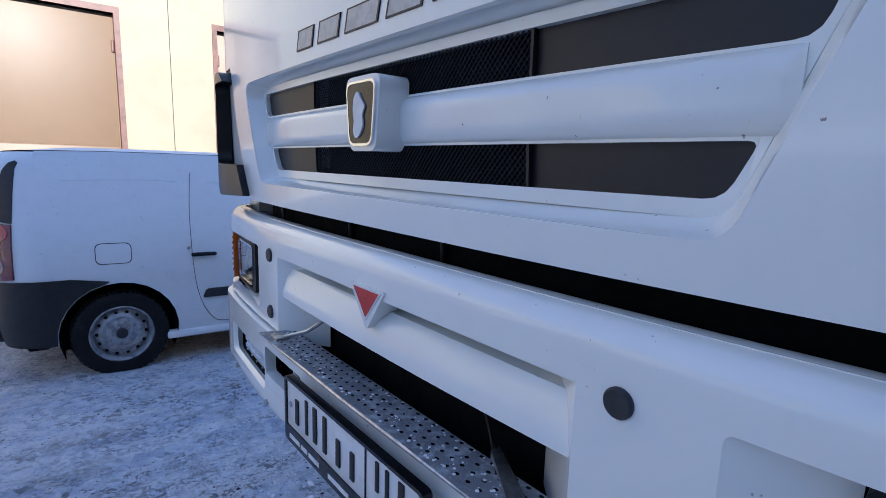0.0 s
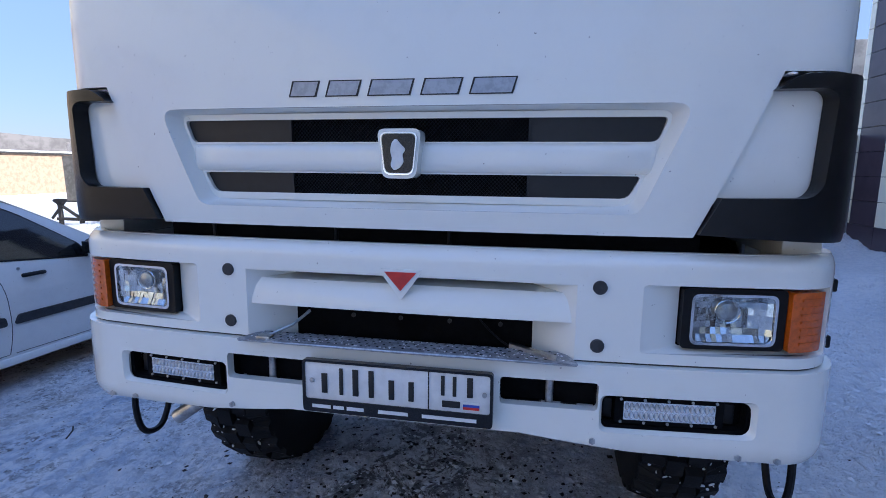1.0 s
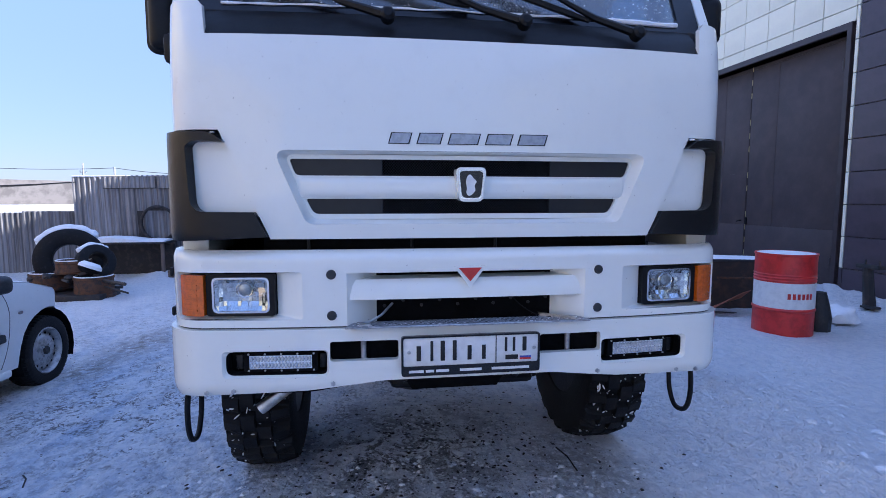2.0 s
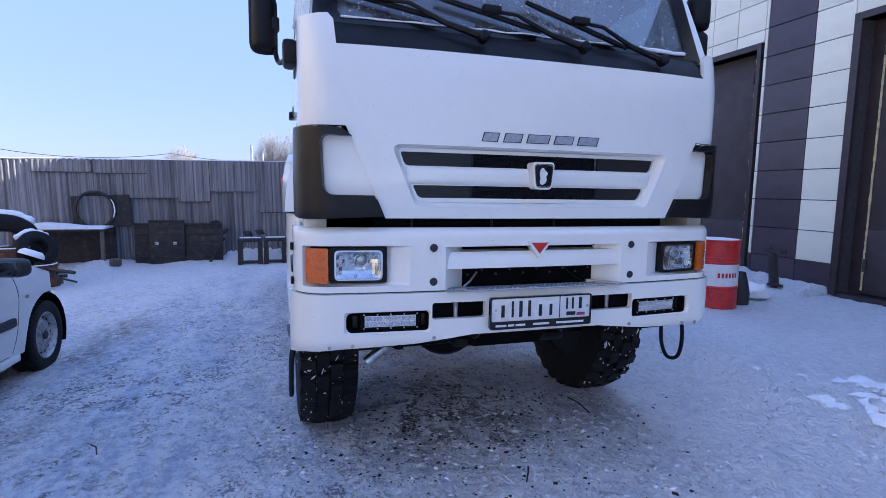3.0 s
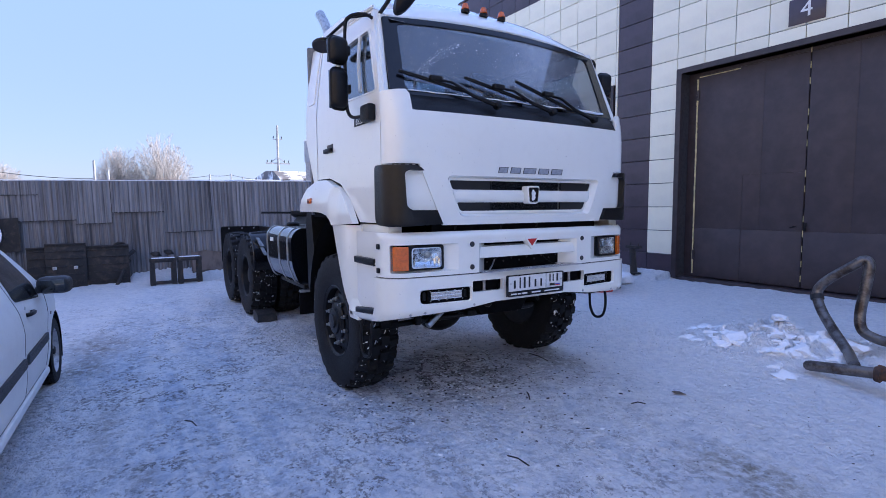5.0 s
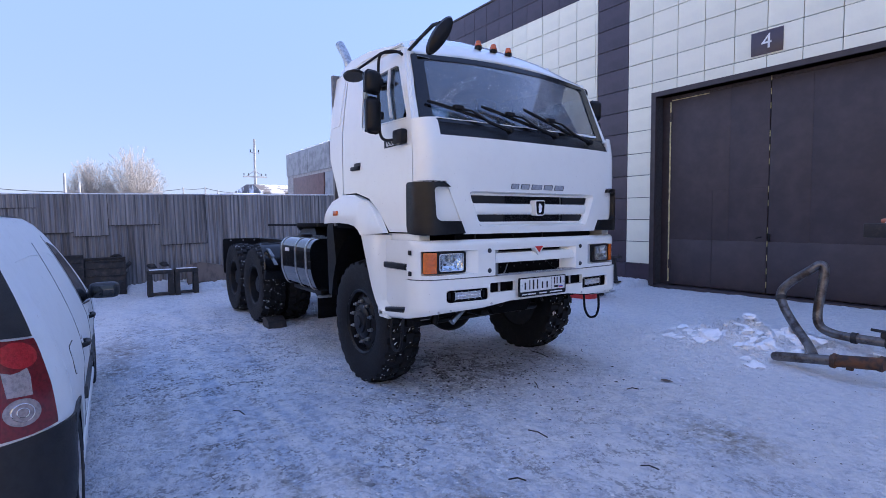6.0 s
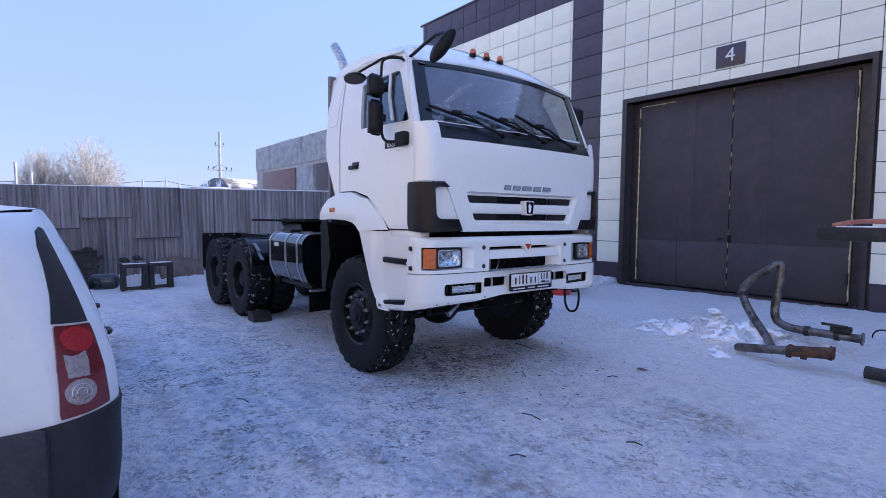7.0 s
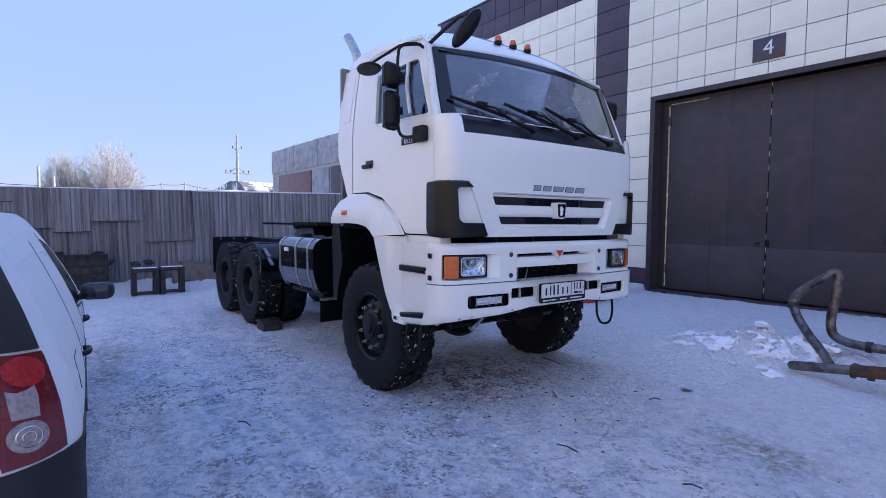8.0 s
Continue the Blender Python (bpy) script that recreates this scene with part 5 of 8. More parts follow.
def cab_top():
    sh = sheet(rnd(rect(-0.97, 0.97, 0.02, 0.97), 0.06, 5), (), 0.006, ws_point, steps(-0.9, 0.9, 18), steps(0.1, 0.9, 8))
    part("windscreen", sh, M["glass"], truck, "windscreen with patches of frost").visible_shadow = False
    fr = sheet(rnd(rect(-1.05, 1.05, -0.04, 1.02), 0.03, 3), [rnd(rect(-0.945, 0.945, 0.035, 0.945), 0.07, 5)], 0.02,
               lambda a, b, w: ws_point(a, b, w + 0.008), steps(-0.9, 0.9, 18), steps(0.1, 0.9, 6))
    part("windscreen_frame", fr, M["gloss_black"], truck)

    def cowl_fn(u, t, w):
        lo, hi = Vector(nose(lean=hood_lean)(u, 2.085, -0.004)), Vector(ws_point(max(-1.03, min(1.03, u / 0.985)), 0.0))
        p = lo.lerp(hi, t) + Vector((-0.012 * math.sin(math.pi * t), 0, 0))
        return (p.x - w * 0.95, p.y, p.z + w * 0.2)
    part("cowl", sheet(rect(-0.968, 0.968, 0.0, 1.0), (), 0.02, cowl_fn, steps(-0.9, 0.9, 18), steps(0.2, 0.8, 3)), M["plastic"], truck)
    snow = tube([ws_point(a, 0.03 + 0.012 * noise.noise(Vector((a * 9, 0, 0))), 0.012) for a in steps(-0.93, 0.93, 60)],
                [0.003 + 0.005 * abs(noise.noise(Vector((a * 6, 3, 0)))) + (0.006 if a < -0.6 else 0.0) for a in steps(-0.93, 0.93, 60)], 6)
    part("snow_line", snow, M["cap_snow"], truck, "thin line of snow along the glass")
    # frost crystals on the glass, thicker along the sweep of the blades
    frost = bmesh.new()
    rng = random.Random(6)
    spots = [(rng.uniform(-0.92, 0.92), rng.uniform(0.06, 0.93), 0.55) for k in range(700)]
    for ca, r0, r1, a0, a1, n in ((0.30, 0.56, 0.60, 14, 75, 150), (0.34, 0.50, 0.53, 30, 70, 50), (-0.5, 0.30, 0.52, 140, 175, 90)):
        for k in range(n):
            q, r = radians(rng.uniform(a0, a1)), rng.uniform(r0, r1)
            spots.append((ca + r * math.cos(q), -0.1 + r * math.sin(q) * 1.5, 0.6))
    for a, b, k in spots:
        if abs(a) < 0.93 and 0.05 < b < 0.93:
            r, q = k * rng.uniform(0.0012, 0.0045), rng.uniform(0, 6.28)
            c = Vector(ws_point(a, b, 0.0015))
            du, dv = Vector(ws_point(a + 0.01, b, 0.0015)) - c, Vector(ws_point(a, b + 0.01, 0.0015)) - c
            du.normalize()
            dv.normalize()
            frost.faces.new([frost.verts.new(c + r * (1.6 * math.cos(q + i * 1.5708) * du + math.sin(q + i * 1.5708) * dv)) for i in range(4)])
    tagged(part("frost_crystals", frost, M["cap_snow"], truck, "scattered frost crystals"), kind="stuff")
    # A pillars
    for sg in (1, -1):
        pts = [(0.20, sg * 1.09, 2.19), (0.30, sg * 1.065, 2.45), (0.42, sg * 1.01, 2.775)]
        pil = loft([[(x - 0.018, y - sg * 0.030, z), (x - 0.020, y + sg * 0.012, z), (x + 0.05, y + sg * 0.03, z), (x + 0.05, y - sg * 0.05, z)] for x, y, z in pts])
        bmesh.ops.bevel(pil, geom=pil.edges[:], offset=0.008, segments=2, affect="EDGES")
        part("a_pillar", pil, M["white"], truck)
    # roof as a run of arched sections
    rings = []
    for x, e, c, hw in ((0.345, 2.755, 2.810, 0.985), (0.40, 2.785, 2.885, 0.995), (0.55, 2.825, 2.975, 1.01), (0.80, 2.845, 3.10, 1.02), (1.10, 2.86, 3.205, 1.03),
                        (1.45, 2.865, 3.21, 1.03), (1.70, 2.855, 3.10, 1.02), (1.78, 2.84, 2.94, 1.0)):
        top = [(x + 0.06 * (abs(k) / 10) ** 2 * (1 if x < 0.5 else 0), hw * math.sin(radians(9 * k)) if abs(k) > 8 else hw * k / 10 * (1.0 + 0.012 * (10 - abs(k)) / 10),
                e + (c - e) * (1 - (abs(k) / 10) ** 2.7)) for k in range(-10, 11)]
        rings.append(top + [(x, hw - 0.03, e - 0.03), (x, -hw + 0.03, e - 0.03)])
    part("roof", loft(rings), M["white"], truck, sharp=50)
    ledge = tube([(1.77, 1.0, 2.87), (1.1, 1.025, 2.88), (0.5, 1.015, 2.85)], 0.012, 6)
    part("roof_gutter", ledge, M["white"], truck)
    for y in (0.245, 0.072, -0.105):
        lm = part("roof_lamp", lathe([(0.035, 0), (0.04, 0.005), (0.034, 0.03), (0.026, 0.055), (0.0, 0.06)], 14, Matrix.Translation((0.50, y, 2.972)) @ Matrix.Diagonal((0.8, 0.8, 0.8, 1))), M["amber"], truck, "small amber roof marker lamp")
        part("lamp_base", lathe([(0.042, -0.03), (0.042, -0.004), (0.03, 0.0)], 14, Matrix.Translation((0.50, y, 2.972)) @ Matrix.Diagonal((0.8, 0.8, 0.8, 1))), M["plastic"], lm)
    for y in (0.93, -0.80):
        part("corner_lamp", lathe([(0.06, -0.03), (0.055, 0.02), (0.035, 0.055), (0.0, 0.065)], 14, Matrix.Translation((0.62, y * 0.9, 2.90 if y > 0 else 2.92)) @ Matrix.Diagonal((0.7, 0.7, 0.7, 1))), M["off_white"], truck)
    # cab back with its window, floor and insides
    back = sheet(rect(-1.08, 1.08, 1.40, 2.88), [rnd(rect(-0.62, 0.62, 2.30, 2.72), 0.04, 3)], 0.04, lambda y, z, w: (1.74 - w, y, z))
    part("cab_back", back, M["cab_trim"], truck)
    part("back_window", sheet(rect(-0.63, 0.63, 2.29, 2.73), (), 0.004, lambda y, z, w: (1.77 - w, y, z)), M["side_glass"], truck).visible_shadow = False
    part("back_window_bar", box(1.735, 1.765, -0.012, 0.012, 2.3, 2.72), M["plastic"], truck)
    part("cab_floor", box(0.12, 1.76, -1.06, 1.06, 1.38, 1.44), M["void"], truck)
    dash = loft([[(0.12, y, 1.9), (0.14, y, 2.20), (0.30, y, 2.235), (0.52, y, 2.16), (0.56, y, 1.9)] for y in (-1.03, 1.03)])
    bmesh.ops.bevel(dash, geom=dash.edges[:], offset=0.02, segments=2, affect="EDGES")
    part("dashboard", dash, M["seat"], truck)
    for y in (-0.62, 0.62):
        st = box(0.85, 1.35, y - 0.26, y + 0.26, 1.86, 2.02, 0.05)
        s = part("seat", st, M["seat"], truck)
        bk = box(-0.07, 0.07, -0.25, 0.25, 0, 0.66, 0.05)
        bmesh.ops.transform(bk, verts=bk.verts[:], matrix=pose(1.33, y, 1.98, 0, 10, 0))
        part("backrest", bk, M["seat"], s)
        part("headrest", box(1.40, 1.50, y - 0.14, y + 0.14, 2.62, 2.80, 0.04), M["seat"], s)
        part("seat_base", box(0.9, 1.3, y - 0.2, y + 0.2, 1.44, 1.87, 0.02), M["void"], s)
    wheel = tube([tuple(pose(0.62, -0.62, 2.20, 0, -58, 0) @ Vector((0.24 * math.cos(a), 0.24 * math.sin(a), 0))) for a in steps(0, 2 * math.pi, 28)[:-1]], 0.016, 8, closed=True)
    sw = part("steering_wheel", wheel, M["plastic"], truck)
    part("steering_hub", rod(tuple(pose(0.62, -0.62, 2.20, 0, -58, 0) @ Vector((0, 0, -0.03))), tuple(pose(0.62, -0.62, 2.20, 0, -58, 0) @ Vector((0, 0, 0.03))), 0.07), M["plastic"], sw)
    for a in (0.3, 2.84, 4.71):
        part("spoke", rod(tuple(pose(0.62, -0.62, 2.20, 0, -58, 0) @ Vector((0, 0, 0))), tuple(pose(0.62, -0.62, 2.20, 0, -58, 0) @ Vector((0.23 * math.cos(a), 0.23 * math.sin(a), 0))), 0.014), M["plastic"], sw)
    part("steering_column", rod((0.50, -0.62, 2.02), (0.62, -0.62, 2.19), 0.04), M["plastic"], truck)
    # wipers
    for y0, z0, y1, z1, ya, za in ((0.985, 2.385, 0.50, 2.265, 0.31, 2.165), (0.50, 2.39, -0.01, 2.25, -0.21, 2.165), (0.05, 2.42, -0.50, 2.215, -0.68, 2.15)):
        def on(y, z, w):
            b = (z - 2.225) * 1.534
            return ws_point(y, b, w) if z > 2.20 else (0.055 + 0.05 * y * y - w, y, z)
        blade = tube([on(y0 + (y1 - y0) * t, z0 + (z1 - z0) * t, 0.035) for t in steps(0, 1, 8)], [0.011] + [0.014] * 7 + [0.010], 5)
        mid = on(y0 + (y1 - y0) * 0.5, z0 + (z1 - z0) * 0.5, 0.06)
        arm = tube([mid, on((y0 + y1 + ya * 0.7) / 2.7, (z0 + z1 + za * 0.7) / 2.7 + 0.02, 0.075), on(ya + 0.16, za + 0.065, 0.05), on(ya, za, 0.045)], [0.010, 0.009, 0.013, 0.018], 6)
        wp = part("wiper", arm, M["plastic"], truck, "black wiper arm and blade")
        part("wiper_blade", blade, M["plastic"], wp)
        part("blade_clip", box(mid[0] - 0.02, mid[0] + 0.02, mid[1] - 0.045, mid[1] + 0.045, mid[2] - 0.012, mid[2] + 0.022, 0.006), M["plastic"], wp)
        part("wiper_pivot", lathe([(0.026, -0.02), (0.026, 0.02), (0.015, 0.03)], 12, Matrix.Translation(on(ya, za, 0.045)) @ pose(0, 0, 0, 0, -80, 0)), M["plastic"], wp)


cab_top()


def mirrors():
    for sg in (1, -1):
        y = sg * 1.215
        br = smooth_line([(0.43, sg * 1.03, 2.73), (0.45, sg * 1.10, 2.765), (0.50, sg * 1.19, 2.75), (0.53, y, 2.66), (0.53, y, 2.22), (0.50, sg * 1.20, 2.09), (0.36, sg * 1.165, 2.07)], 5)
        b = part("mirror_bracket", tube(br, 0.012, 8), M["plastic"], truck, "black tubular mirror bracket")
        part("bracket_foot", box(0.26, 0.40, min(sg * 1.115, sg * 1.18), max(sg * 1.115, sg * 1.18), 2.03, 2.145, 0.02), M["plastic"], b)
        for z, h, w in (((2.525, 0.19, 0.15), (2.27, 0.29, 0.135)) if sg > 0 else ((2.575, 0.21, 0.15), (2.36, 0.23, 0.135))):
            hs = box(-0.05, 0.05, -w / 2, w / 2, -h / 2, h / 2, 0.046, seg=4)
            for v in hs.verts:
                if v.co.x < 0:
                    v.co.y *= 0.86
                    v.co.z *= 0.9
            turn = pose(0.53 if sg > 0 else 0.45, y + sg * 0.05, z, 0, 0, sg * 12)
            bmesh.ops.transform(hs, verts=hs.verts[:], matrix=turn)
            o = part("mirror_housing", hs, M["plastic"], b)
            gl = box(0.051, 0.053, -w / 2 + 0.02, w / 2 - 0.02, -h / 2 + 0.02, h / 2 - 0.02, 0.0)
            bmesh.ops.transform(gl, verts=gl.verts[:], matrix=turn)
            part("mirror_glass", gl, M["mirror"], o)
            part("clamp", box(0.49, 0.56, y - 0.025, y + 0.025, z - 0.03, z + 0.03, 0.01), M["plastic"], b)
    # kerb mirror over the door and the front mirror of the near side
    k = part("kerb_mirror", lathe([(0.0, 0.05), (0.06, 0.04), (0.10, 0.0), (0.09, -0.02), (0.0, -0.02)], 18, pose(1.0, 1.20, 2.69, 18, 0, 0) @ Matrix.Diagonal((1.6, 0.8, 0.7, 1))), M["plastic"], truck)
    part("kerb_arm", tube([(0.46, 1.03, 2.78), (0.62, 1.14, 2.79), (0.98, 1.19, 2.73)], 0.011, 6), M["plastic"], k)
    long_axis, out = Vector((-0.342, -0.439, 0.830)), Vector((-0.93, 0.284, -0.233))
    across = (-out).cross(long_axis)
    turn = Matrix.Translation((-0.05, 1.03, 2.755)) @ Matrix((long_axis, across, -out)).transposed().to_4x4()
    sh = lathe([(0.0, -0.05), (0.06, -0.045), (0.12, -0.02), (0.135, 0.02), (0.128, 0.03)], 22, turn @ Matrix.Diagonal((1.15, 0.42, 1, 1)))
    f = part("front_mirror", sh, M["plastic"], truck, "oval black front mirror on an arm")
    part("front_mirror_glass", lathe([(0.0, 0.0), (0.118, 0.0), (0.118, 0.003)], 22, turn @ Matrix.Translation((0, 0, 0.031)) @ Matrix.Diagonal((1.15, 0.42, 1, 1))), M["mirror"], f)
    part("front_mirror_arm", tube([(0.44, 1.0, 2.78), (0.22, 1.01, 2.83), (0.05, 1.02, 2.86), (-0.05, 1.03, 2.84)], 0.014, 8), M["plastic"], f)


mirrors()


# ---- bumper ----
RB = 0.17
UB = UC + [s * u for u in (1.25, 1.27, 1.29, 1.31) for s in (1, -1)]


def bumper():
    def lean_up(z):
        return 0.030 * max(0.0, (z - 1.262) / 0.040) ** 2.2
    up = nose(RB, 0.0, lean_up)
    outer = [(-0.475, 1.012), (-0.475, 1.218), (0.475, 1.218), (0.475, 1.012), (1.275, 1.012), (1.275, 1.302), (-1.275, 1.302), (-1.275, 1.012)]
    ho = rnd(rect(0.640, 1.130, 1.040, 1.222), 0.012, 4)
    hi = rnd(rect(0.742, 1.128, 1.052, 1.214), 0.008, 4)
    b = part("bumper", sheet(outer, [ho, mirror_y(ho)], 0.02, up, UB, [1.06, 1.12, 1.18, 1.225, 1.25, 1.262, 1.272, 1.28, 1.288, 1.295]), M["white"], truck, sharp=45)
    top = sheet(rect(-1.275, 1.275, 0.0, 0.022), (), 0.012, lambda u, d, w: (*(lambda q: (q[0], q[1]))(nose(RB, -0.028 - d, None)(u, 0, 0)), 1.302 + w - 0.3 * d * d), UB)
    part("bumper_top", top, M["white"], b)
    for sg in (1, -1):
        lo, li = (ho, hi) if sg > 0 else (mirror_y(ho), mirror_y(hi))
        bm = bridge([up(u, v, 0.0) for u, v in lo], [up(u, v, -0.045) for u, v in li])
        bmesh.ops.recalc_face_normals(bm, faces=bm.faces[:])
        part("lamp_recess", bm, M["white"], b, sharp=50)
        # headlamp
        case = part("headlamp", sheet([(sg * u, v) for u, v in rnd(rect(0.745, 1.000, 1.053, 1.213), 0.012, 3)], [[(sg * u, v) for u, v in rnd(rect(0.768, 0.975, 1.068, 1.198), 0.022, 4)]],
                                      0.03, nose(RB, -0.018), UB), M["plastic"], truck, "rectangular clear headlamp")
        rim = sheet([(sg * u, v) for u, v in rnd(rect(0.765, 0.978, 1.065, 1.201), 0.022, 4)], [[(sg * u, v) for u, v in rnd(rect(0.772, 0.971, 1.072, 1.194), 0.02, 4)]], 0.006, nose(RB, -0.014), UB)
        part("lens_rim", rim, M["chrome"], case)
        # faceted reflector, shallow, with the bulb shield standing in it
        bowl = bmesh.new()
        cy, cz = 0.872, 1.133
        facet = random.Random(11 + sg)
        nc, nr = 15, 7
        for i in range(nc):
            for j in range(nr):
                tx, tz = facet.uniform(-0.0016, 0.0016), facet.uniform(-0.0016, 0.0016)
                cell = []
                for di, dj in ((0, 0), (1, 0), (1, 1), (0, 1)):
                    a, c = -1 + 2 * (i + di) / nc, -1 + 2 * (j + dj) / nr
                    off = -0.024 - 0.022 * (1 - max(abs(a), abs(c)) ** 2.5) + tx * (di - 0.5) * 2 + tz * (dj - 0.5) * 2
                    cell.append(bowl.verts.new(nose(RB, off)(sg * (cy + 0.1 * a), cz + 0.061 * c, 0)))
                bowl.faces.new(cell if sg < 0 else cell[::-1])
        part("reflector", bowl, M["reflector"], case, sharp=14)
        bq = nose(RB, -0.030)(sg * (cy - 0.012), cz + 0.020, 0)
        part("bulb", lathe([(0.0, -0.010), (0.012, -0.010), (0.022, -0.006), (0.024, 0.0), (0.024, 0.02)], 16, Matrix.Translation(bq) @ pose(0, 0, 0, 0, 90, 0)), M["steel"], case)
        part("bulb_ring", tube([tuple(Vector(bq) + Vector((-0.004, 0.030 * math.cos(a), 0.030 * math.sin(a)))) for a in steps(0, 2 * math.pi, 18)[:-1]], 0.0025, 5, closed=True), M["chrome"], case)
        part("lens", sheet([(sg * u, v) for u, v in rnd(rect(0.770, 0.973, 1.070, 1.196), 0.02, 4)], (), 0.004, nose(RB, -0.016), UB), M["lamp_glass"], case).visible_shadow = False
        ind = sheet([(sg * u, v) for u, v in rnd(rect(1.004, 1.112, 1.055, 1.211), 0.008, 3)], (), 0.03, nose(RB, -0.004), UB)
        i = part("indicator", ind, M["amber"], truck, "amber turn indicator")
        for k in range(7):
            z = 1.075 + 0.019 * k
            part("lens_rib", sheet([(sg * u, v) for u, v in rect(1.03, 1.10, z, z + 0.006)], (), 0.003, nose(RB, -0.0015), UB), M["amber"], i)
        # round plugs, front and side
        for z in (1.211, 1.054):
            p, n = plan(sg * 0.532, RB)
            part("round_plug", lathe([(0.0, 0.006), (0.016, 0.006), (0.0185, 0.003), (0.0185, -0.006)], 20, Matrix.Translation((p.x, p.y, z)) @ pose(0, 0, 0, 0, -90, 0)), M["bumper_grey"], b, "dark round plug")
            part("side_plug", box(0.172, 0.210, min(sg * 1.148, sg * 1.162), max(sg * 1.148, sg * 1.162), z - 0.018, z + 0.018, 0.006), M["plastic"], b)
    # upper louvre with slot, then the winch bay under it
    f0 = nose(RB, 0.0)
    for sg in (1, -1):
        cheek = bmesh.new()
        a = [f0(sg * 0.475, 1.218, 0), f0(sg * 0.475, 0.985, 0), (0.10, sg * 0.362, 0.985), (0.10, sg * 0.362, 1.214)]
        cheek.faces.new([cheek.verts.new(p) for p in a])
        part("bay_cheek", cheek, M["white"], b)
    bar = loft([[(0.100, y, 1.192), (0.034, y, 1.186), (0.014 + 0.01 * (abs(y) / 0.47) ** 2, y, 1.166), (0.005 + 0.01 * (abs(y) / 0.47) ** 2, y, 1.126), (0.004 + 0.01 * (abs(y) / 0.47) ** 2, y, 1.110), (0.03, y, 1.106), (0.10, y, 1.108)] for y in steps(-0.468, 0.468, 12)])
    part("louvre_bar", bar, M["white"], b, sharp=40)
    part("slot_top", sheet(rect(-0.475, 0.475, 0.0, 0.10), (), 0.004, lambda y, d, w: (0.006 + d, y, 1.218 + w)), M["white"], b)
    # black sheet closes the bay and stands in for its deep shade
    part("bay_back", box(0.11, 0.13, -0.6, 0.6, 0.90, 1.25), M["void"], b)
    v = part("v_badge", sheet(rnd([(-0.064, 1.236), (0.0, 1.148), (0.064, 1.236)], [0.008, 0.012, 0.008], 3), (), 0.05, nose(RB, 0.004)), M["white"], b)
    part("red_triangle", sheet([(-0.046, 1.229), (0.0, 1.176), (0.046, 1.229)], (), 0.004, nose(RB, 0.0065)), M["red"], v, "red enamel triangle")
    part("pale_edge", sheet([(-0.053, 1.232), (0.0, 1.170), (0.053, 1.232)], (), 0.004, nose(RB, 0.0055)), M["off_white"], v)
    # winch parts seen in the bay
    w = part("winch", rod((0.20, -0.26, 1.05), (0.20, 0.30, 1.05), 0.05, seg=18), M["chassis"], truck, "black winch drum behind the bumper")
    for y in (-0.30, -0.18, 0.04, 0.14):
        part("winch_flange", rod((0.19, y - 0.012, 1.05), (0.19, y + 0.012, 1.05), 0.062, seg=18), M["chassis"], w)
    for y, z, l in ((0.03, 1.085, 0.05), (-0.02, 1.065, 0.03), (0.0, 1.045, 0.05), (-0.10, 1.08, 0.14), (0.16, 1.075, 0.10)):
        part("winch_fitting", rod((0.125, y - l / 2, z), (0.125, y + l / 2, z), 0.007, seg=8), M["steel"], w)
    for k in range(10):
        part("bay_bolt", lathe([(0.0, 0.006), (0.007, 0.005), (0.007, 0)], 8, Matrix.Translation((0.109, 0.33 - 0.075 * k, 1.065 + 0.02 * (k % 2))) @ pose(0, 0, 0, 0, -90, 0)), M["scrap"], w)
    # perforated step plate
    # holes are flat near-black discs, their shade painted onto the plate
    dots = bmesh.new()
    for i in range(36):
        for j in range(4):
            cx, cy = -0.026 + 0.020 * j, -0.425 + 0.0243 * i + (0.012 if j % 2 else 0)
            for (r, z, n) in ((0.0034, 1.0186, 8),):
                dots.faces.new([dots.verts.new((cx + r * math.cos(a), cy + 1.3 * r * math.sin(a), z)) for a in steps(0, 2 * math.pi, n)[:-1]])
    pl = sheet(rnd([(-0.485, -0.012), (0.485, -0.012), (0.45, 0.075), (-0.45, 0.075)], 0.01, 2), (), 0.004, lambda y, d, ww: (-0.034 + d, y, 1.018 + ww))
    pp = part("step_plate", pl, M["ice_metal"], truck, "perforated steel step plate dusted with snow")
    tagged(part("perforated_pattern", dots, M["void"], pp, "rows of punched holes"), kind="stuff")
    part("plate_rim", tube([(-0.042, 0.480, 1.014), (-0.047, 0, 1.014), (-0.042, -0.480, 1.014)], 0.004, 6), M["steel"], pp)
    rng = random.Random(14)
    snow = bmesh.new()
    for k in range(150):
        y, d, r = rng.uniform(-0.46, 0.46), 0.075 * rng.random() ** 1.6, rng.uniform(0.001, 0.003)
        g = bmesh.new()
        bmesh.ops.create_icosphere(g, subdivisions=1, radius=r)
        join(snow, g, Matrix.Translation((-0.036 + d, y, 1.0185)) @ Matrix.Diagonal((1.2, 1.3, 0.45, 1)))
    tagged(part("snow_dusting", snow, M["cap_snow"], pp, "grains of old snow"), kind="stuff")
    c = part("stay_cable", tube([(0.06, 0.30, 1.085), (0.03, 0.345, 1.045), (-0.010, 0.40, 1.022)], 0.005, 6), M["steel"], truck)
    part("cable_clip", box(-0.035, -0.002, 0.385, 0.43, 1.012, 1.026, 0.004), M["steel"], c)
    c = part("stay_cable", tube(smooth_line([(0.10, -0.20, 1.09), (0.09, -0.24, 1.05), (0.06, -0.29, 1.022), (0.02, -0.34, 1.018)], 4), 0.003, 6), M["plastic"], truck)
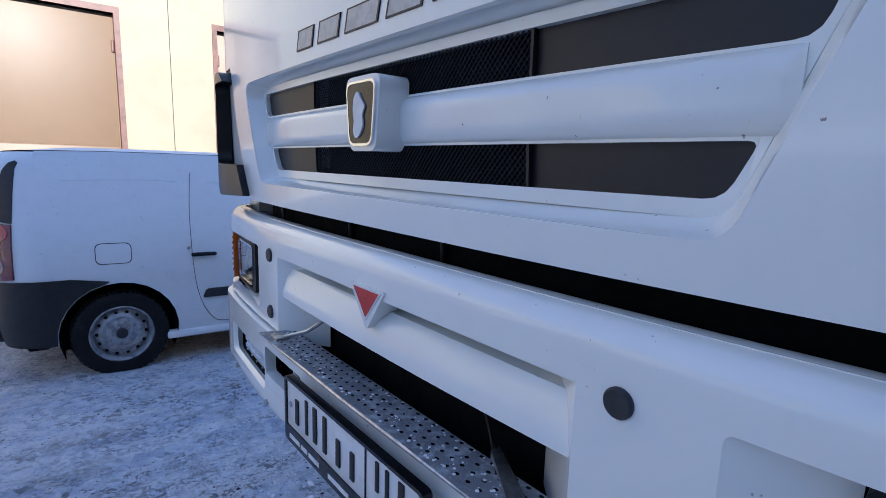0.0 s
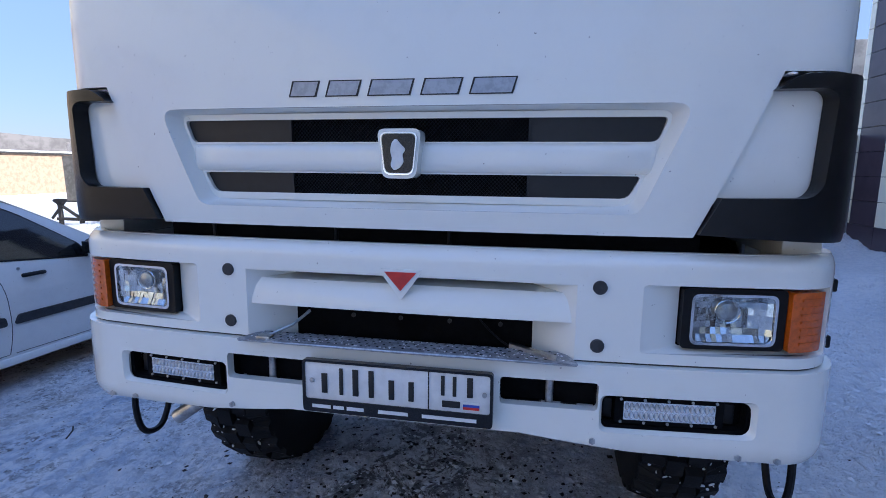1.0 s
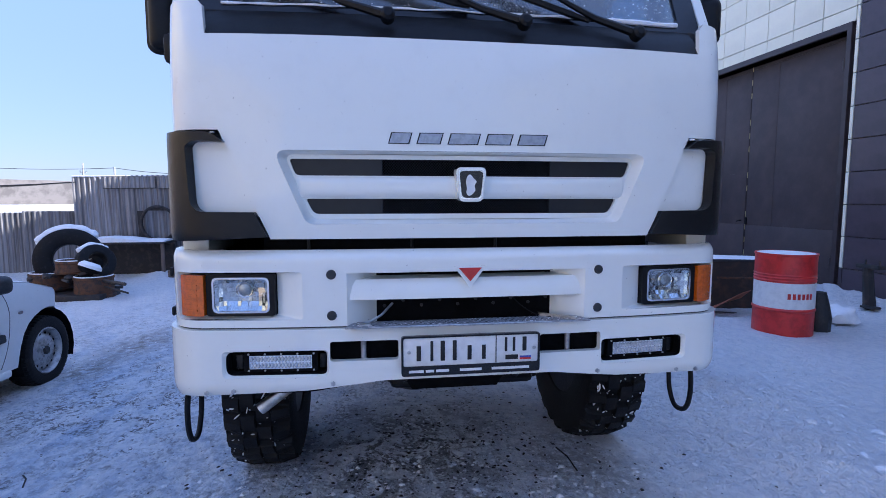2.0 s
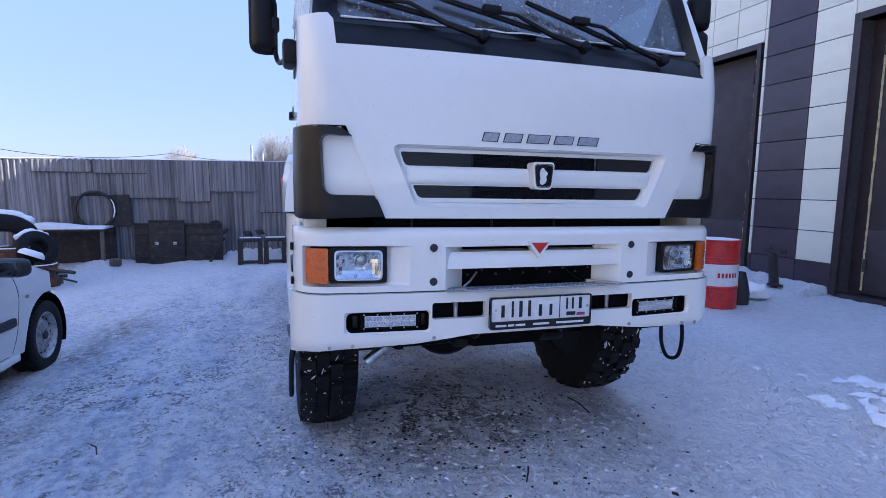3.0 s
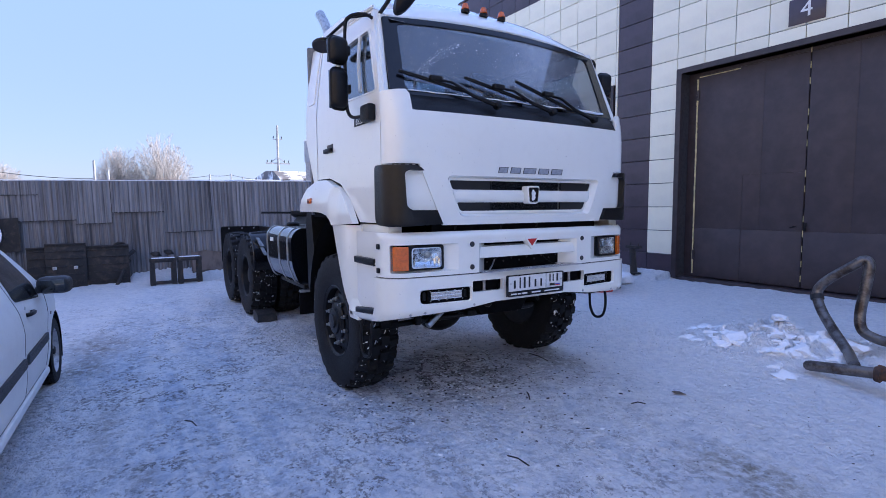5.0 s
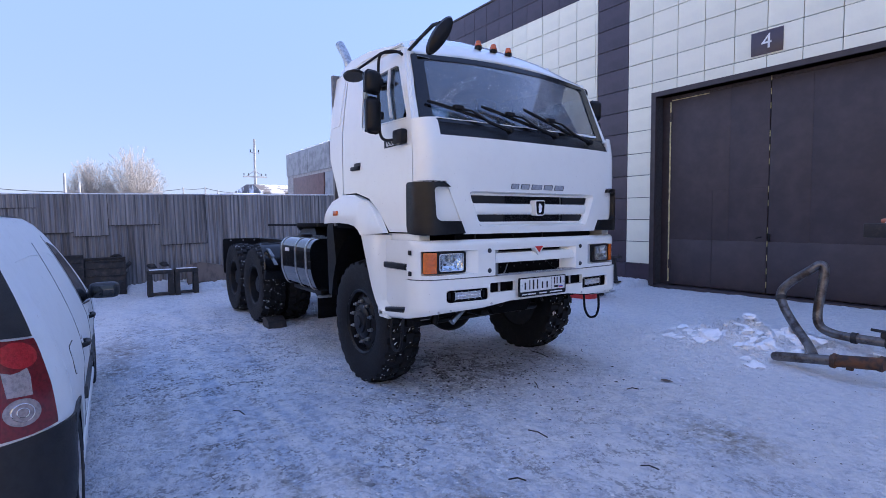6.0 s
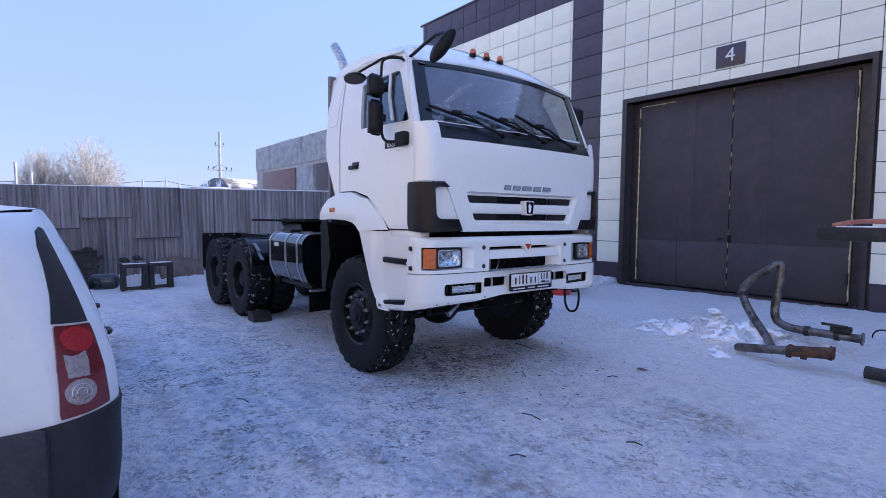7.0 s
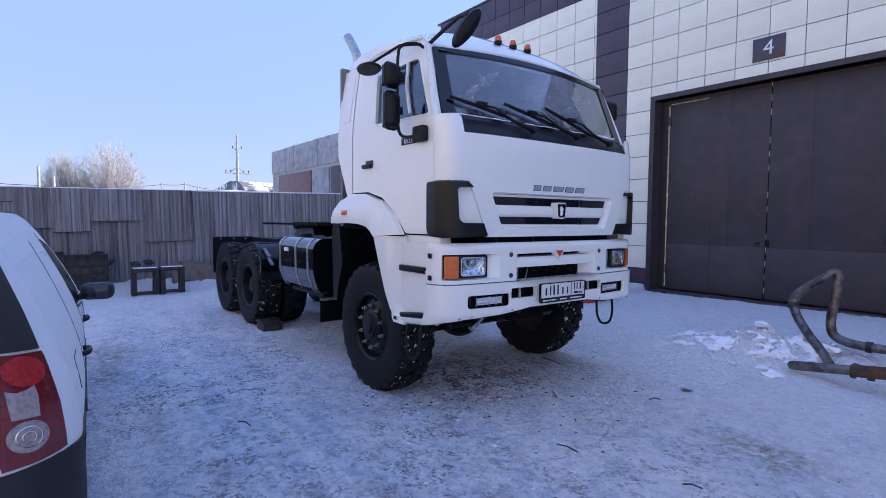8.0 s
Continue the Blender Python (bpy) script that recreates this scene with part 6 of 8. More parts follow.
    part("cable_clip", loft([[(0.045, -0.30, 1.012), (0.065, -0.30, 1.012), (0.065, -0.30, 1.030), (0.045, -0.30, 1.030)], [(-0.035, -0.425, 1.012), (-0.005, -0.43, 1.012), (-0.005, -0.43, 1.024), (-0.035, -0.425, 1.024)]]), M["steel"], c)

    # lower half
    def low_lean(z):
        return 0.02 * min(1.4, max(0.0, (0.80 - z) / 0.05)) ** 2
    lf = nose(RB, 0.018, low_lean)
    lower = [(-1.275, 0.704), (-1.19, 0.722), (-1.10, 0.740), (-0.95, 0.754), (-0.62, 0.768), (-0.34, 0.800), (0.34, 0.800), (0.62, 0.768), (0.95, 0.754), (1.10, 0.740), (1.19, 0.722), (1.275, 0.704), (1.275, 1.006), (-1.275, 1.006)]
    fo = rnd(rect(0.545, 0.938, 0.822, 0.926), [0.02, 0.02, 0.02, 0.02], 4)
    fi = rnd(rect(0.553, 0.928, 0.829, 0.920), [0.02, 0.03, 0.03, 0.02], 4)
    so = rnd(rect(0.282, 0.540, 0.880, 0.957), 0.012, 4)
    lb = part("lower_bumper", sheet(lower, [fo, mirror_y(fo), so, mirror_y(so)], 0.03, lf, UB, [0.72, 0.74, 0.76, 0.77, 0.78, 0.79, 0.80, 0.85, 0.92, 0.97]), M["white"], truck, sharp=45)
    part("bumper_seam", sheet(rect(-1.275, 1.275, 1.003, 1.014), (), 0.01, nose(RB, -0.006), UB), M["joint"], lb)
    under = sheet([(u, 0.0) for u in steps(-1.3, 1.3, 26)] + [(u, 0.12) for u in steps(1.3, -1.3, 26)], (), 0.01,
                  lambda u, d, w: (*nose(RB, -0.01 - d)(u, 0, 0)[:2], 0.764 + (0.04 if abs(u) < 0.34 else max(0.0, 0.04 * (0.62 - abs(u)) / 0.28)) + w), UB)
    part("under_lip", under, M["void"], lb)
    for sg in (1, -1):
        lo, li = (fo, fi) if sg > 0 else (mirror_y(fo), mirror_y(fi))
        bm = bridge([lf(u, v2, 0.0) for u, v2 in lo], [lf(u, v2, -0.014) for u, v2 in li])
        bmesh.ops.recalc_face_normals(bm, faces=bm.faces[:])
        part("fog_recess", bm, M["white"], lb, sharp=50)
        part("fog_well", sheet([(sg * u, v2) for u, v2 in rect(0.54, 0.94, 0.815, 0.932)], (), 0.004, nose(RB, -0.055), UB), M["void"], lb)
        shade = sheet([(sg * u, v2) for u, v2 in rnd(rect(0.540, 0.943, 0.817, 0.931), 0.02, 4)], [[(sg * u, v2) for u, v2 in rnd(rect(0.556, 0.925, 0.832, 0.917), 0.02, 4)]], 0.03, nose(RB, -0.012), UB)
        part("fog_liner", shade, M["void"], lb)
        lb2 = part("led_bar", sheet([(sg * u, v2) for u, v2 in rnd(rect(0.590, 0.868, 0.837, 0.911), 0.006, 2)], (), 0.04, nose(RB, -0.012), UB), M["void"], truck, "long led work light in the bumper")
        for r in range(2):
            for k in range(18):
                u = 0.620 + 0.0128 * k
                p = nose(RB, -0.008)(sg * u, 0.863 + 0.024 * r, 0)
                part("led_cell", lathe([(0.0, 0.006), (0.0035, 0.005), (0.0062, 0.0), (0.0062, -0.004)], 8, Matrix.Translation(p) @ pose(0, 0, 0, 0, -90, 0) @ Matrix.Diagonal((1.75, 1, 1, 1))), M["led"], lb2)
        part("bar_lens", sheet([(sg * u, v2) for u, v2 in rect(0.612, 0.846, 0.849, 0.901)], (), 0.002, nose(RB, -0.0095), UB), M["reflector"], lb2)
        for k in range(5):
            for z in (0.8425, 0.9065):
                p = nose(RB, -0.010)(sg * (0.605 + 0.061 * k), z, 0)
                part("bar_screw", lathe([(0.0, 0.003), (0.004, 0.002), (0.004, -0.002)], 6, Matrix.Translation(p) @ pose(0, 0, 0, 0, -90, 0)), M["steel"], lb2)
        for u in (0.572, 0.888):
            p = nose(RB, -0.03)(sg * u, 0.872, 0)
            part("bar_bracket", box(p[0] - 0.004, p[0] + 0.004, p[1] - 0.012, p[1] + 0.012, 0.845, 0.90, 0.002), M["chassis"], lb2)
        part("slot_well", box(0.05, 0.06, min(sg * 0.27, sg * 0.56), max(sg * 0.27, sg * 0.56), 0.87, 0.97), M["void"], lb)
        part("slot_post", rod((0.03, sg * 0.415, 0.87), (0.03, sg * 0.415, 0.97), 0.011), M["rim_grey"], lb)
        for u, z in ((0.90, 0.772), (0.53, 0.795), (1.0, 0.765)):
            p = lf(sg * u, z, 0)
            part("bumper_bolt", lathe([(0.0, 0.008), (0.009, 0.007), (0.009, -0.004)], 6, Matrix.Translation(p) @ pose(0, 0, 0, 0, -90, 0)), M["steel"], lb)
    # number plate, its characters as plain bars
    plate = part("number_plate", box(-0.056, -0.044, -0.262, 0.268, 0.858, 0.972, 0.004), M["off_white"], truck, "white number plate in a black frame")
    part("plate_frame", sheet(rnd(rect(-0.274, 0.268, 0.824, 0.978), 0.012, 4), [rnd(rect(-0.266, 0.260, 0.862, 0.971), 0.008, 3)], 0.02, lambda y, z, w: (-0.060 - w * 0.9, -y, z)), M["gloss_black"], plate)
    for y, z0, z1, w in ((0.208, 0.882, 0.940, 0.017), (0.158, 0.880, 0.958, 0.011), (0.116, 0.880, 0.958, 0.017), (0.070, 0.880, 0.958, 0.015), (0.012, 0.880, 0.936, 0.016), (-0.044, 0.880, 0.936, 0.015),
                         (-0.132, 0.906, 0.962, 0.010), (-0.164, 0.906, 0.962, 0.010), (-0.206, 0.906, 0.962, 0.016)):
        part("plate_bar", box(-0.0595, -0.056, y - w / 2, y + w / 2, z0, z1, 0.001), M["ink"], plate)
    part("plate_bar", box(-0.0595, -0.056, -0.180, -0.130, 0.874, 0.892, 0.001), M["ink"], plate)
    for k, c in enumerate(("off_white", "blue", "red")):
        part("plate_flag_stripe", box(-0.059, -0.056, -0.232, -0.188, 0.887 - 0.0075 * k, 0.894 - 0.0075 * k), M[c], plate)
    part("plate_rule", box(-0.0585, -0.056, -0.094, -0.091, 0.864, 0.970), M["ink"], plate)
    for y0, y1 in ((0.245, 0.190), (0.182, 0.150), (0.142, 0.092), (0.05, -0.035), (-0.075, -0.225)):
        part("frame_print", box(-0.0612, -0.060, y1, y0, 0.837, 0.847), M["off_white"], plate)
    for y in (0.245, -0.245):
        part("plate_screw", lathe([(0.0, 0.003), (0.007, 0.002), (0.007, -0.001)], 10, Matrix.Translation((-0.058, y, 0.917)) @ pose(0, 0, 0, 0, -90, 0)), M["steel"], plate)
    # hoses and tube hanging under the bumper
    for sg in (1, -1):
        lp = smooth_line([(0.31, sg * 1.10, 0.80), (0.30, sg * 1.155, 0.68), (0.30, sg * 1.165, 0.55), (0.335, sg * 1.165, 0.455), (0.42, sg * 1.165, 0.435), (0.475, sg * 1.165, 0.51), (0.48, sg * 1.155, 0.64), (0.46, sg * 1.10, 0.80)], 5)
        part("hanging_hose", tube(lp, 0.012, 8), M["plastic"], truck, "black hose loop hanging below the bumper")
    part("tow_tube", tube([(0.114, 0.828, 0.660), (0.13, 0.73, 0.730), (0.17, 0.60, 0.80)], 0.025, 16), M["steel"], truck, "short bright steel tube below the bumper")


bumper()


# ---- chassis, wheels ----
def treaded_tyre(name, side, across, turns, radius):
    """One skin: the side walls from (radius, offset) points, the tread from radius(angle step, offset)."""
    rows = []
    for i in range(turns):
        a = 2 * math.pi * i / turns
        ring = [(r, -w) for r, w in side] + [(radius(i, w), w) for w in across] + [(r, w) for r, w in reversed(side)]
        rows.append([(r * math.cos(a), w, r * math.sin(a)) for r, w in ring])
    n = len(rows[0])
    faces = [(i * n + k, i * n + (k + 1) % n, ((i + 1) % turns) * n + (k + 1) % n, ((i + 1) % turns) * n + k) for i in range(turns) for k in range(n)]
    me = bpy.data.meshes.new(name)
    me.from_pydata([p for r in rows for p in r], [], faces)
    bm = bmesh.new()
    bm.from_mesh(me)
    bpy.data.meshes.remove(me)
    bmesh.ops.recalc_face_normals(bm, faces=bm.faces[:])
    return finish(bm, name, M["rubber"], 28)


def make_wheel():
    """Truck tyre, axis along y: staggered shoulder lugs and centre blocks between open grooves."""
    side = [(0.285, 0.125), (0.30, 0.15), (0.36, 0.168), (0.44, 0.172), (0.490, 0.168), (0.512, 0.163)]
    nb, k = 26, 12
    across = []
    for a, b in ((-0.156, -0.076), (-0.070, -0.006), (0.006, 0.070), (0.076, 0.156)):
        across += [a - 0.003, a, b, b + 0.003]

    def radius(i, w):
        aw, sg = abs(w), (1 if w > 0 else -1)
        crown = 0.565 - 0.5 * max(0.0, aw - 0.06) ** 2 - 0.5 * max(0.0, aw - 0.12)
        groove = crown - 0.030
        if aw < 0.005 or 0.0705 < aw < 0.0755 or aw > 0.157:
            return groove if aw < 0.1 else 0.522
        shift = (6 if sg > 0 else 0) + (2 if aw > 0.12 else 0) + (4 if aw < 0.073 else 0)
        on = (i + shift) % k < (7 if aw > 0.073 else 8)
        return crown if on else groove
    return 0.565, treaded_tyre("tyre", side, across, nb * k, radius)


WHEEL_R, TYRE = make_wheel()


def tread_snow():
    """Chips of snow packed between the lugs."""
    rng = random.Random(21)
    bm = bmesh.new()
    for k in range(520):
        a, w = rng.uniform(0, 6.283), rng.uniform(-0.15, 0.15)
        r = 0.546 - 0.5 * max(0.0, abs(w) - 0.06) ** 2 - 0.5 * max(0.0, abs(w) - 0.12)
        g = bmesh.new()
        bmesh.ops.create_icosphere(g, subdivisions=1, radius=1)
        s = 0.0025 + 0.006 * rng.random() ** 1.8
        m = pose(r * math.cos(a), w, r * math.sin(a), 0, 90 - math.degrees(a), 0) @ pose(0, 0, 0, 0, 0, rng.uniform(0, 180)) @ Matrix.Diagonal((s * rng.uniform(1.2, 3.6), s * rng.uniform(0.5, 1.1), s * 0.8, 1))
        join(bm, g, m)
    return finish(bm, "tread_snow", M["cap_snow"])


TREAD_SNOW = tread_snow()


def rim_mesh(front):
    axis = pose(0, 0, 0, -90, 0, 0)
    if front:
        prof = [(0.300, -0.14), (0.300, 0.145), (0.290, 0.150), (0.272, 0.138), (0.262, 0.085), (0.225, 0.105), (0.190, 0.120), (0.165, 0.122), (0.160, 0.122)]
        prof2 = [(0.150, 0.122), (0.150, 0.135), (0.128, 0.150), (0.108, 0.152), (0.102, 0.168), (0.062, 0.172), (0.057, 0.186), (0.0, 0.188)]
    else:
        prof = [(0.300, -0.14), (0.300, 0.145), (0.290, 0.150), (0.272, 0.135), (0.255, 0.02), (0.24, -0.04), (0.16, -0.06), (0.15, -0.06)]
        prof2 = [(0.14, -0.06), (0.14, 0.02), (0.12, 0.08), (0.10, 0.10), (0.0, 0.105)]
    bm = lathe(prof, 40, axis)
    hub = lathe(prof2, 28, axis)
    return finish(bm, "wheel", M["chassis"]), finish(hub, "hub", M["chassis"]), (0.122 if front else -0.055)


RIMS = {True: rim_mesh(True), False: rim_mesh(False)}
NUT = finish(lathe([(0.017, 0), (0.017, 0.024), (0.011, 0.028), (0.010, 0.045), (0.0, 0.046)], 8, pose(0, 0, 0, -90, 0, 0)), "lug_nut", M["steel"])
SLOT = finish(lathe([(0.018, 0), (0.018, 0.002), (0.0, 0.002)], 12, pose(0, 0, 0, -90, 0, 0) @ Matrix.Diagonal((1.5, 1, 1, 1))), "vent_hole", M["void"])


def wheel_at(x, y, z, front, full=True):
    sg = 1 if y > 0 else -1
    rim, hub, face = RIMS[front]
    w = new("wheel", rim)
    w.parent = truck
    w.matrix_basis = pose(x, y, z, 0, 17 * x, 0 if sg > 0 else 180)
    for name, me in (("tyre", TYRE),) + ((("hub", hub),) if full else ()):
        o = new(name, me)
        o.parent = w
    if full:
        o = tagged(new("tread_snow", TREAD_SNOW), kind="stuff")
        o.parent = w
        for k in range(10):
            a = 2 * math.pi * k / 10
            o = new("lug_nut", NUT)
            o.parent = w
            o.matrix_basis = pose(0.184 * math.cos(a), face, 0.184 * math.sin(a))
        if front:
            for k in range(8):
                a = 2 * math.pi * (k + 0.5) / 8
                o = new("vent_hole", SLOT)
                o.parent = w
                o.matrix_basis = pose(0.228 * math.cos(a), 0.105, 0.228 * math.sin(a), 0, -math.degrees(a) + 90, 0)
    return w


AX_F, AX_M, AX_R = 1.13, 4.76, 6.03
for sg in (1, -1):
    wheel_at(AX_F + 0.02, sg * 0.955, 0.552 - 0.017 * sg, True)
    for ax in (AX_M, AX_R):
        wheel_at(ax, sg * 0.955, 0.524 - 0.012 * sg, False)
        wheel_at(ax, sg * 0.585, 0.524 - 0.012 * sg, False, False)


def chassis():
    for sg in (1, -1):
        rail = sheet([(0.25, 0.86), (6.95, 0.90), (6.95, 1.13), (2.2, 1.15), (1.6, 1.14), (0.25, 1.10)], (), 0.08, lambda x, z, w, sg=sg: (x, sg * (0.42 + w * 1.0), z))
        part("frame_rail", rail, M["chassis"], truck)
        # springs and hanging gear in front
        for k in range(5):
            part("spring_leaf", loft([[(AX_F + t * (0.75 - 0.10 * k), sg * 0.43 + o, 0.80 - 0.028 * k - 0.10 * (1 - t * t) + h) for o, h in ((-0.04, 0), (0.04, 0), (0.04, 0.014), (-0.04, 0.014))] for t in steps(-1, 1, 8)]), M["chassis"], truck)
        for x in (0.50, 1.85):
            part("spring_hanger", box(x - 0.05, x + 0.05, sg * 0.43 - 0.05, sg * 0.43 + 0.05, 0.78, 0.96, 0.01), M["chassis"], truck)
        part("damper", rod((0.82, sg * 0.52, 0.50), (0.72, sg * 0.50, 1.0), 0.035), M["chassis"], truck)
        part("tie_hook", tube(smooth_line([(0.25, sg * 0.22, 0.82), (0.20, sg * 0.22, 0.76), (0.20, sg * 0.25, 0.72), (0.24, sg * 0.27, 0.75)], 3), 0.011, 6), M["chassis"], truck)
        part("mud_guard", sheet([(1.78, 0.70), (1.99, 0.69), (2.02, 1.36), (1.98, 1.42), (1.86, 1.42), (1.80, 1.1)], (), 0.34, lambda x, z, w, sg=sg: (x, sg * (1.06 + w), z)), M["chassis"], truck)
        part("mud_flap", box(2.33, 2.35, min(sg * 0.70, sg * 1.05), max(sg * 0.70, sg * 1.05), 0.37, 0.62, 0.004), M["void"], truck)
        part("flap_hanger", box(2.30, 2.36, min(sg * 0.42, sg * 1.05), max(sg * 0.42, sg * 1.05), 0.60, 0.625, 0.004), M["steel"], truck)
    for ax, z in ((AX_F, 0.552), (AX_M, 0.54), (AX_R, 0.54)):
        a = part("axle", rod((ax, -0.82, z), (ax, 0.82, z), 0.075, seg=18), M["chassis"], truck)
        bulb = bmesh.new()
        bmesh.ops.create_uvsphere(bulb, u_segments=20, v_segments=12, radius=0.22)
        part("differential", bulb, M["chassis"], a, m=pose(ax, 0.12, z) @ Matrix.Diagonal((0.9, 1.1, 1, 1)))
    part("engine_sump", loft([[(x, -0.26 + k, 0.62), (x, 0.26 - k, 0.62), (x, 0.34, 0.84), (x, 0.34, 1.30), (x, -0.34, 1.30), (x, -0.34, 0.84)] for x, k in ((0.35, 0.06), (0.7, 0.0), (2.0, 0.02))]), M["void"], truck)
    part("skid_pan", box(0.40, 0.95, -0.40, 0.30, 0.60, 0.66, 0.03), M["chassis"], truck)
    part("steering_rod", rod((0.88, -0.8, 0.52), (0.88, 0.8, 0.50), 0.024), M["chassis"], truck)
    part("drive_shaft", rod((2.2, 0, 0.80), (AX_M, 0.1, 0.62), 0.05), M["chassis"], truck)
    part("cross_member", box(0.22, 0.34, -0.80, 0.80, 0.80, 0.98, 0.02), M["chassis"], truck)
    for x in (2.9, 4.2, 5.6, 6.88):
        part("cross_member", box(x - 0.06, x + 0.06, -0.42, 0.42, 0.93, 1.11, 0.01), M["chassis"], truck)
    # fuel tanks with straps
    for sg in (1, -1):
        prof = rnd([(0.50, 0.66), (1.02, 0.66), (1.092, 0.86), (1.10, 1.16), (1.03, 1.25), (0.50, 1.25)], [0.05, 0.06, 0.06, 0.06, 0.06, 0.05], 4)
        tank = loft([[(x, sg * y, z) for y, z in prof] for x in (2.42, 3.49)])
        t = part("fuel_tank", tank, M["tank"], truck, "polished black fuel tank with steel straps")
        band = rnd([(0.495, 0.655), (1.025, 0.655), (1.098, 0.86), (1.106, 1.163), (1.034, 1.256), (0.495, 1.256)], [0.05, 0.06, 0.06, 0.06, 0.06, 0.05], 4)
        for x in (2.57, 2.92, 3.43):
            part("tank_strap", loft([[(xx, sg * y, z) for y, z in band] for xx in (x - 0.02, x + 0.02)]), M["steel"], t)
        part("filler_cap", lathe([(0.07, 0), (0.075, 0.03), (0.06, 0.045), (0, 0.045)], 20, Matrix.Translation((3.2, sg * 0.85, 1.25))), M["plastic"], t)
        if sg > 0:
            part("tank_mark", box(3.13, 3.27, 1.100, 1.1035, 1.085, 1.13), M["off_white"], t, "small pale printed mark")
        part("tank_bracket", box(2.5, 3.42, min(sg * 0.4, sg * 0.95), max(sg * 0.4, sg * 0.95), 0.60, 0.66, 0.01), M["chassis"], truck)
        # rear guards
        g = smooth_line([Vector((4.155, 0, 0.64)), Vector((4.135, 0, 0.76)), Vector((4.15, 0, 0.89)), Vector((4.205, 0, 1.01)), Vector((4.28, 0, 1.085)), Vector((4.37, 0, 1.125))], 3)
        ga = loft([[(p.x, sg * 0.42, p.z), (p.x, sg * 1.10, p.z), (p.x + 0.014, sg * 1.10, p.z + 0.004), (p.x + 0.014, sg * 0.42, p.z + 0.004)] for p in g])
        rg = part("rear_guard", ga, M["gloss_black"], truck, "black plastic guard before the rear wheels")
        part("guard_lip", tube([(p.x, sg * 1.105, p.z) for p in g], 0.014, 8), M["gloss_black"], rg)
        part("guard_lip", tube([(4.375, sg * y, 1.128) for y in (0.42, 1.10)], 0.012, 8), M["gloss_black"], rg)
        for y, z in ((1.00, 1.02), (0.955, 0.90)):
            part("guard_bracket", loft([[(4.12, sg * y - 0.025, z - 0.06), (4.12, sg * y + 0.025, z - 0.06), (4.165, sg * y + 0.025, z - 0.06), (4.165, sg * y - 0.025, z - 0.06)], [(4.16, sg * (y + 0.05) - 0.02, z + 0.05), (4.16, sg * (y + 0.05) + 0.02, z + 0.05), (4.22, sg * (y + 0.05) + 0.02, z + 0.05), (4.22, sg * (y + 0.05) - 0.02, z + 0.05)]]), M["steel"], rg)
        flap = sheet(rnd([(0.39, 0.50), (1.075, 0.50), (1.075, 1.135), (0.39, 1.135)], 0.04, 3), (), 0.02, lambda y, z, w, sg=sg: (6.9 - w, sg * y, z))
        rf = part("rear_flap", flap, M["plastic"], truck)
        for y in (0.52, 0.72, 0.94):
            part("flap_bolt", lathe([(0.0, 0.01), (0.014, 0.008), (0.014, 0)], 8, Matrix.Translation((6.9, sg * y, 1.10)) @ pose(0, 0, 0, 0, -90, 0)), M["steel"], rf)
    # fifth wheel
    pl = sheet(rnd([(4.25, -0.44), (5.05, -0.46), (5.55, -0.22), (5.60, -0.06), (5.25, -0.05), (5.25, 0.05), (5.60, 0.06), (5.55, 0.22), (5.05, 0.46), (4.25, 0.44)], 0.05, 3), (), 0.05, lambda x, y, w: (x - 0.35, y, 1.42 - 0.16 * max(0, (x - 5.0)) + w))
    fw = part("fifth_wheel", pl, M["chassis"], truck, "black greased fifth-wheel coupling plate")
    part("coupling_stand", loft([[(3.95, -0.42, 1.15), (4.9, -0.42, 1.15), (4.9, 0.42, 1.15), (3.95, 0.42, 1.15)], [(4.2, -0.36, 1.37), (4.65, -0.36, 1.37), (4.65, 0.36, 1.37), (4.2, 0.36, 1.37)]]), M["chassis"], fw)
    part("release_lever", tube([(4.95, 0.3, 1.385), (5.05, 0.60, 1.39), (5.10, 0.78, 1.39)], 0.016, 6), M["chassis"], fw)
    part("deck_plate", box(2.4, 3.95, -0.55, 0.55, 1.15, 1.19, 0.01), M["chassis"], truck)
    part("air_tank", rod((3.56, 0.66, 0.98), (4.05, 0.66, 0.98), 0.13, seg=18), M["chassis"], truck)
    part("suzi_hose", tube(smooth_line([(1.85, 0.1, 1.9), (2.2, 0.15, 1.55), (2.5, 0.2, 1.42), (2.8, 0.3, 1.36), (2.9, 0.1, 1.30)], 5), 0.018, 8), M["chassis"], truck)
    part("grab_rail", tube(smooth_line([(2.55, 0.62, 1.35), (2.60, 0.62, 1.41), (2.85, 0.62, 1.41), (2.9, 0.62, 1.35)], 4), 0.013, 6), M["steel"], truck)
    # exhaust stack behind the cab
    ex = tube(smooth_line([(1.95, 0.80, 1.30), (1.95, 0.80, 2.6), (1.96, 0.80, 3.02), (2.02, 0.81, 3.18), (2.13, 0.83, 3.33)], 6), 0.045, 16)
    part("tailpipe", ex, M["steel"], truck, "upright steel exhaust with a swept tip")
    part("air_intake", box(1.80, 2.1, -0.95, -0.55, 1.45, 2.85, 0.05), M["chassis"], truck)


chassis()

CHOCK = loft([[(4.02, y, -0.05), (4.36, y, -0.05), (4.33, y, 0.085), (4.22, y, 0.10), (4.06, y, 0.06)] for y in (0.86, 0.93, 1.04, 1.10)])
for v in CHOCK.verts:
    v.co += 0.025 * noise.noise_vector(v.co * 9)
solo("wheel_chock", CHOCK, M["scrap"], "rough dark wooden chock wedged before the rear tyre", "chock", sharp=25)


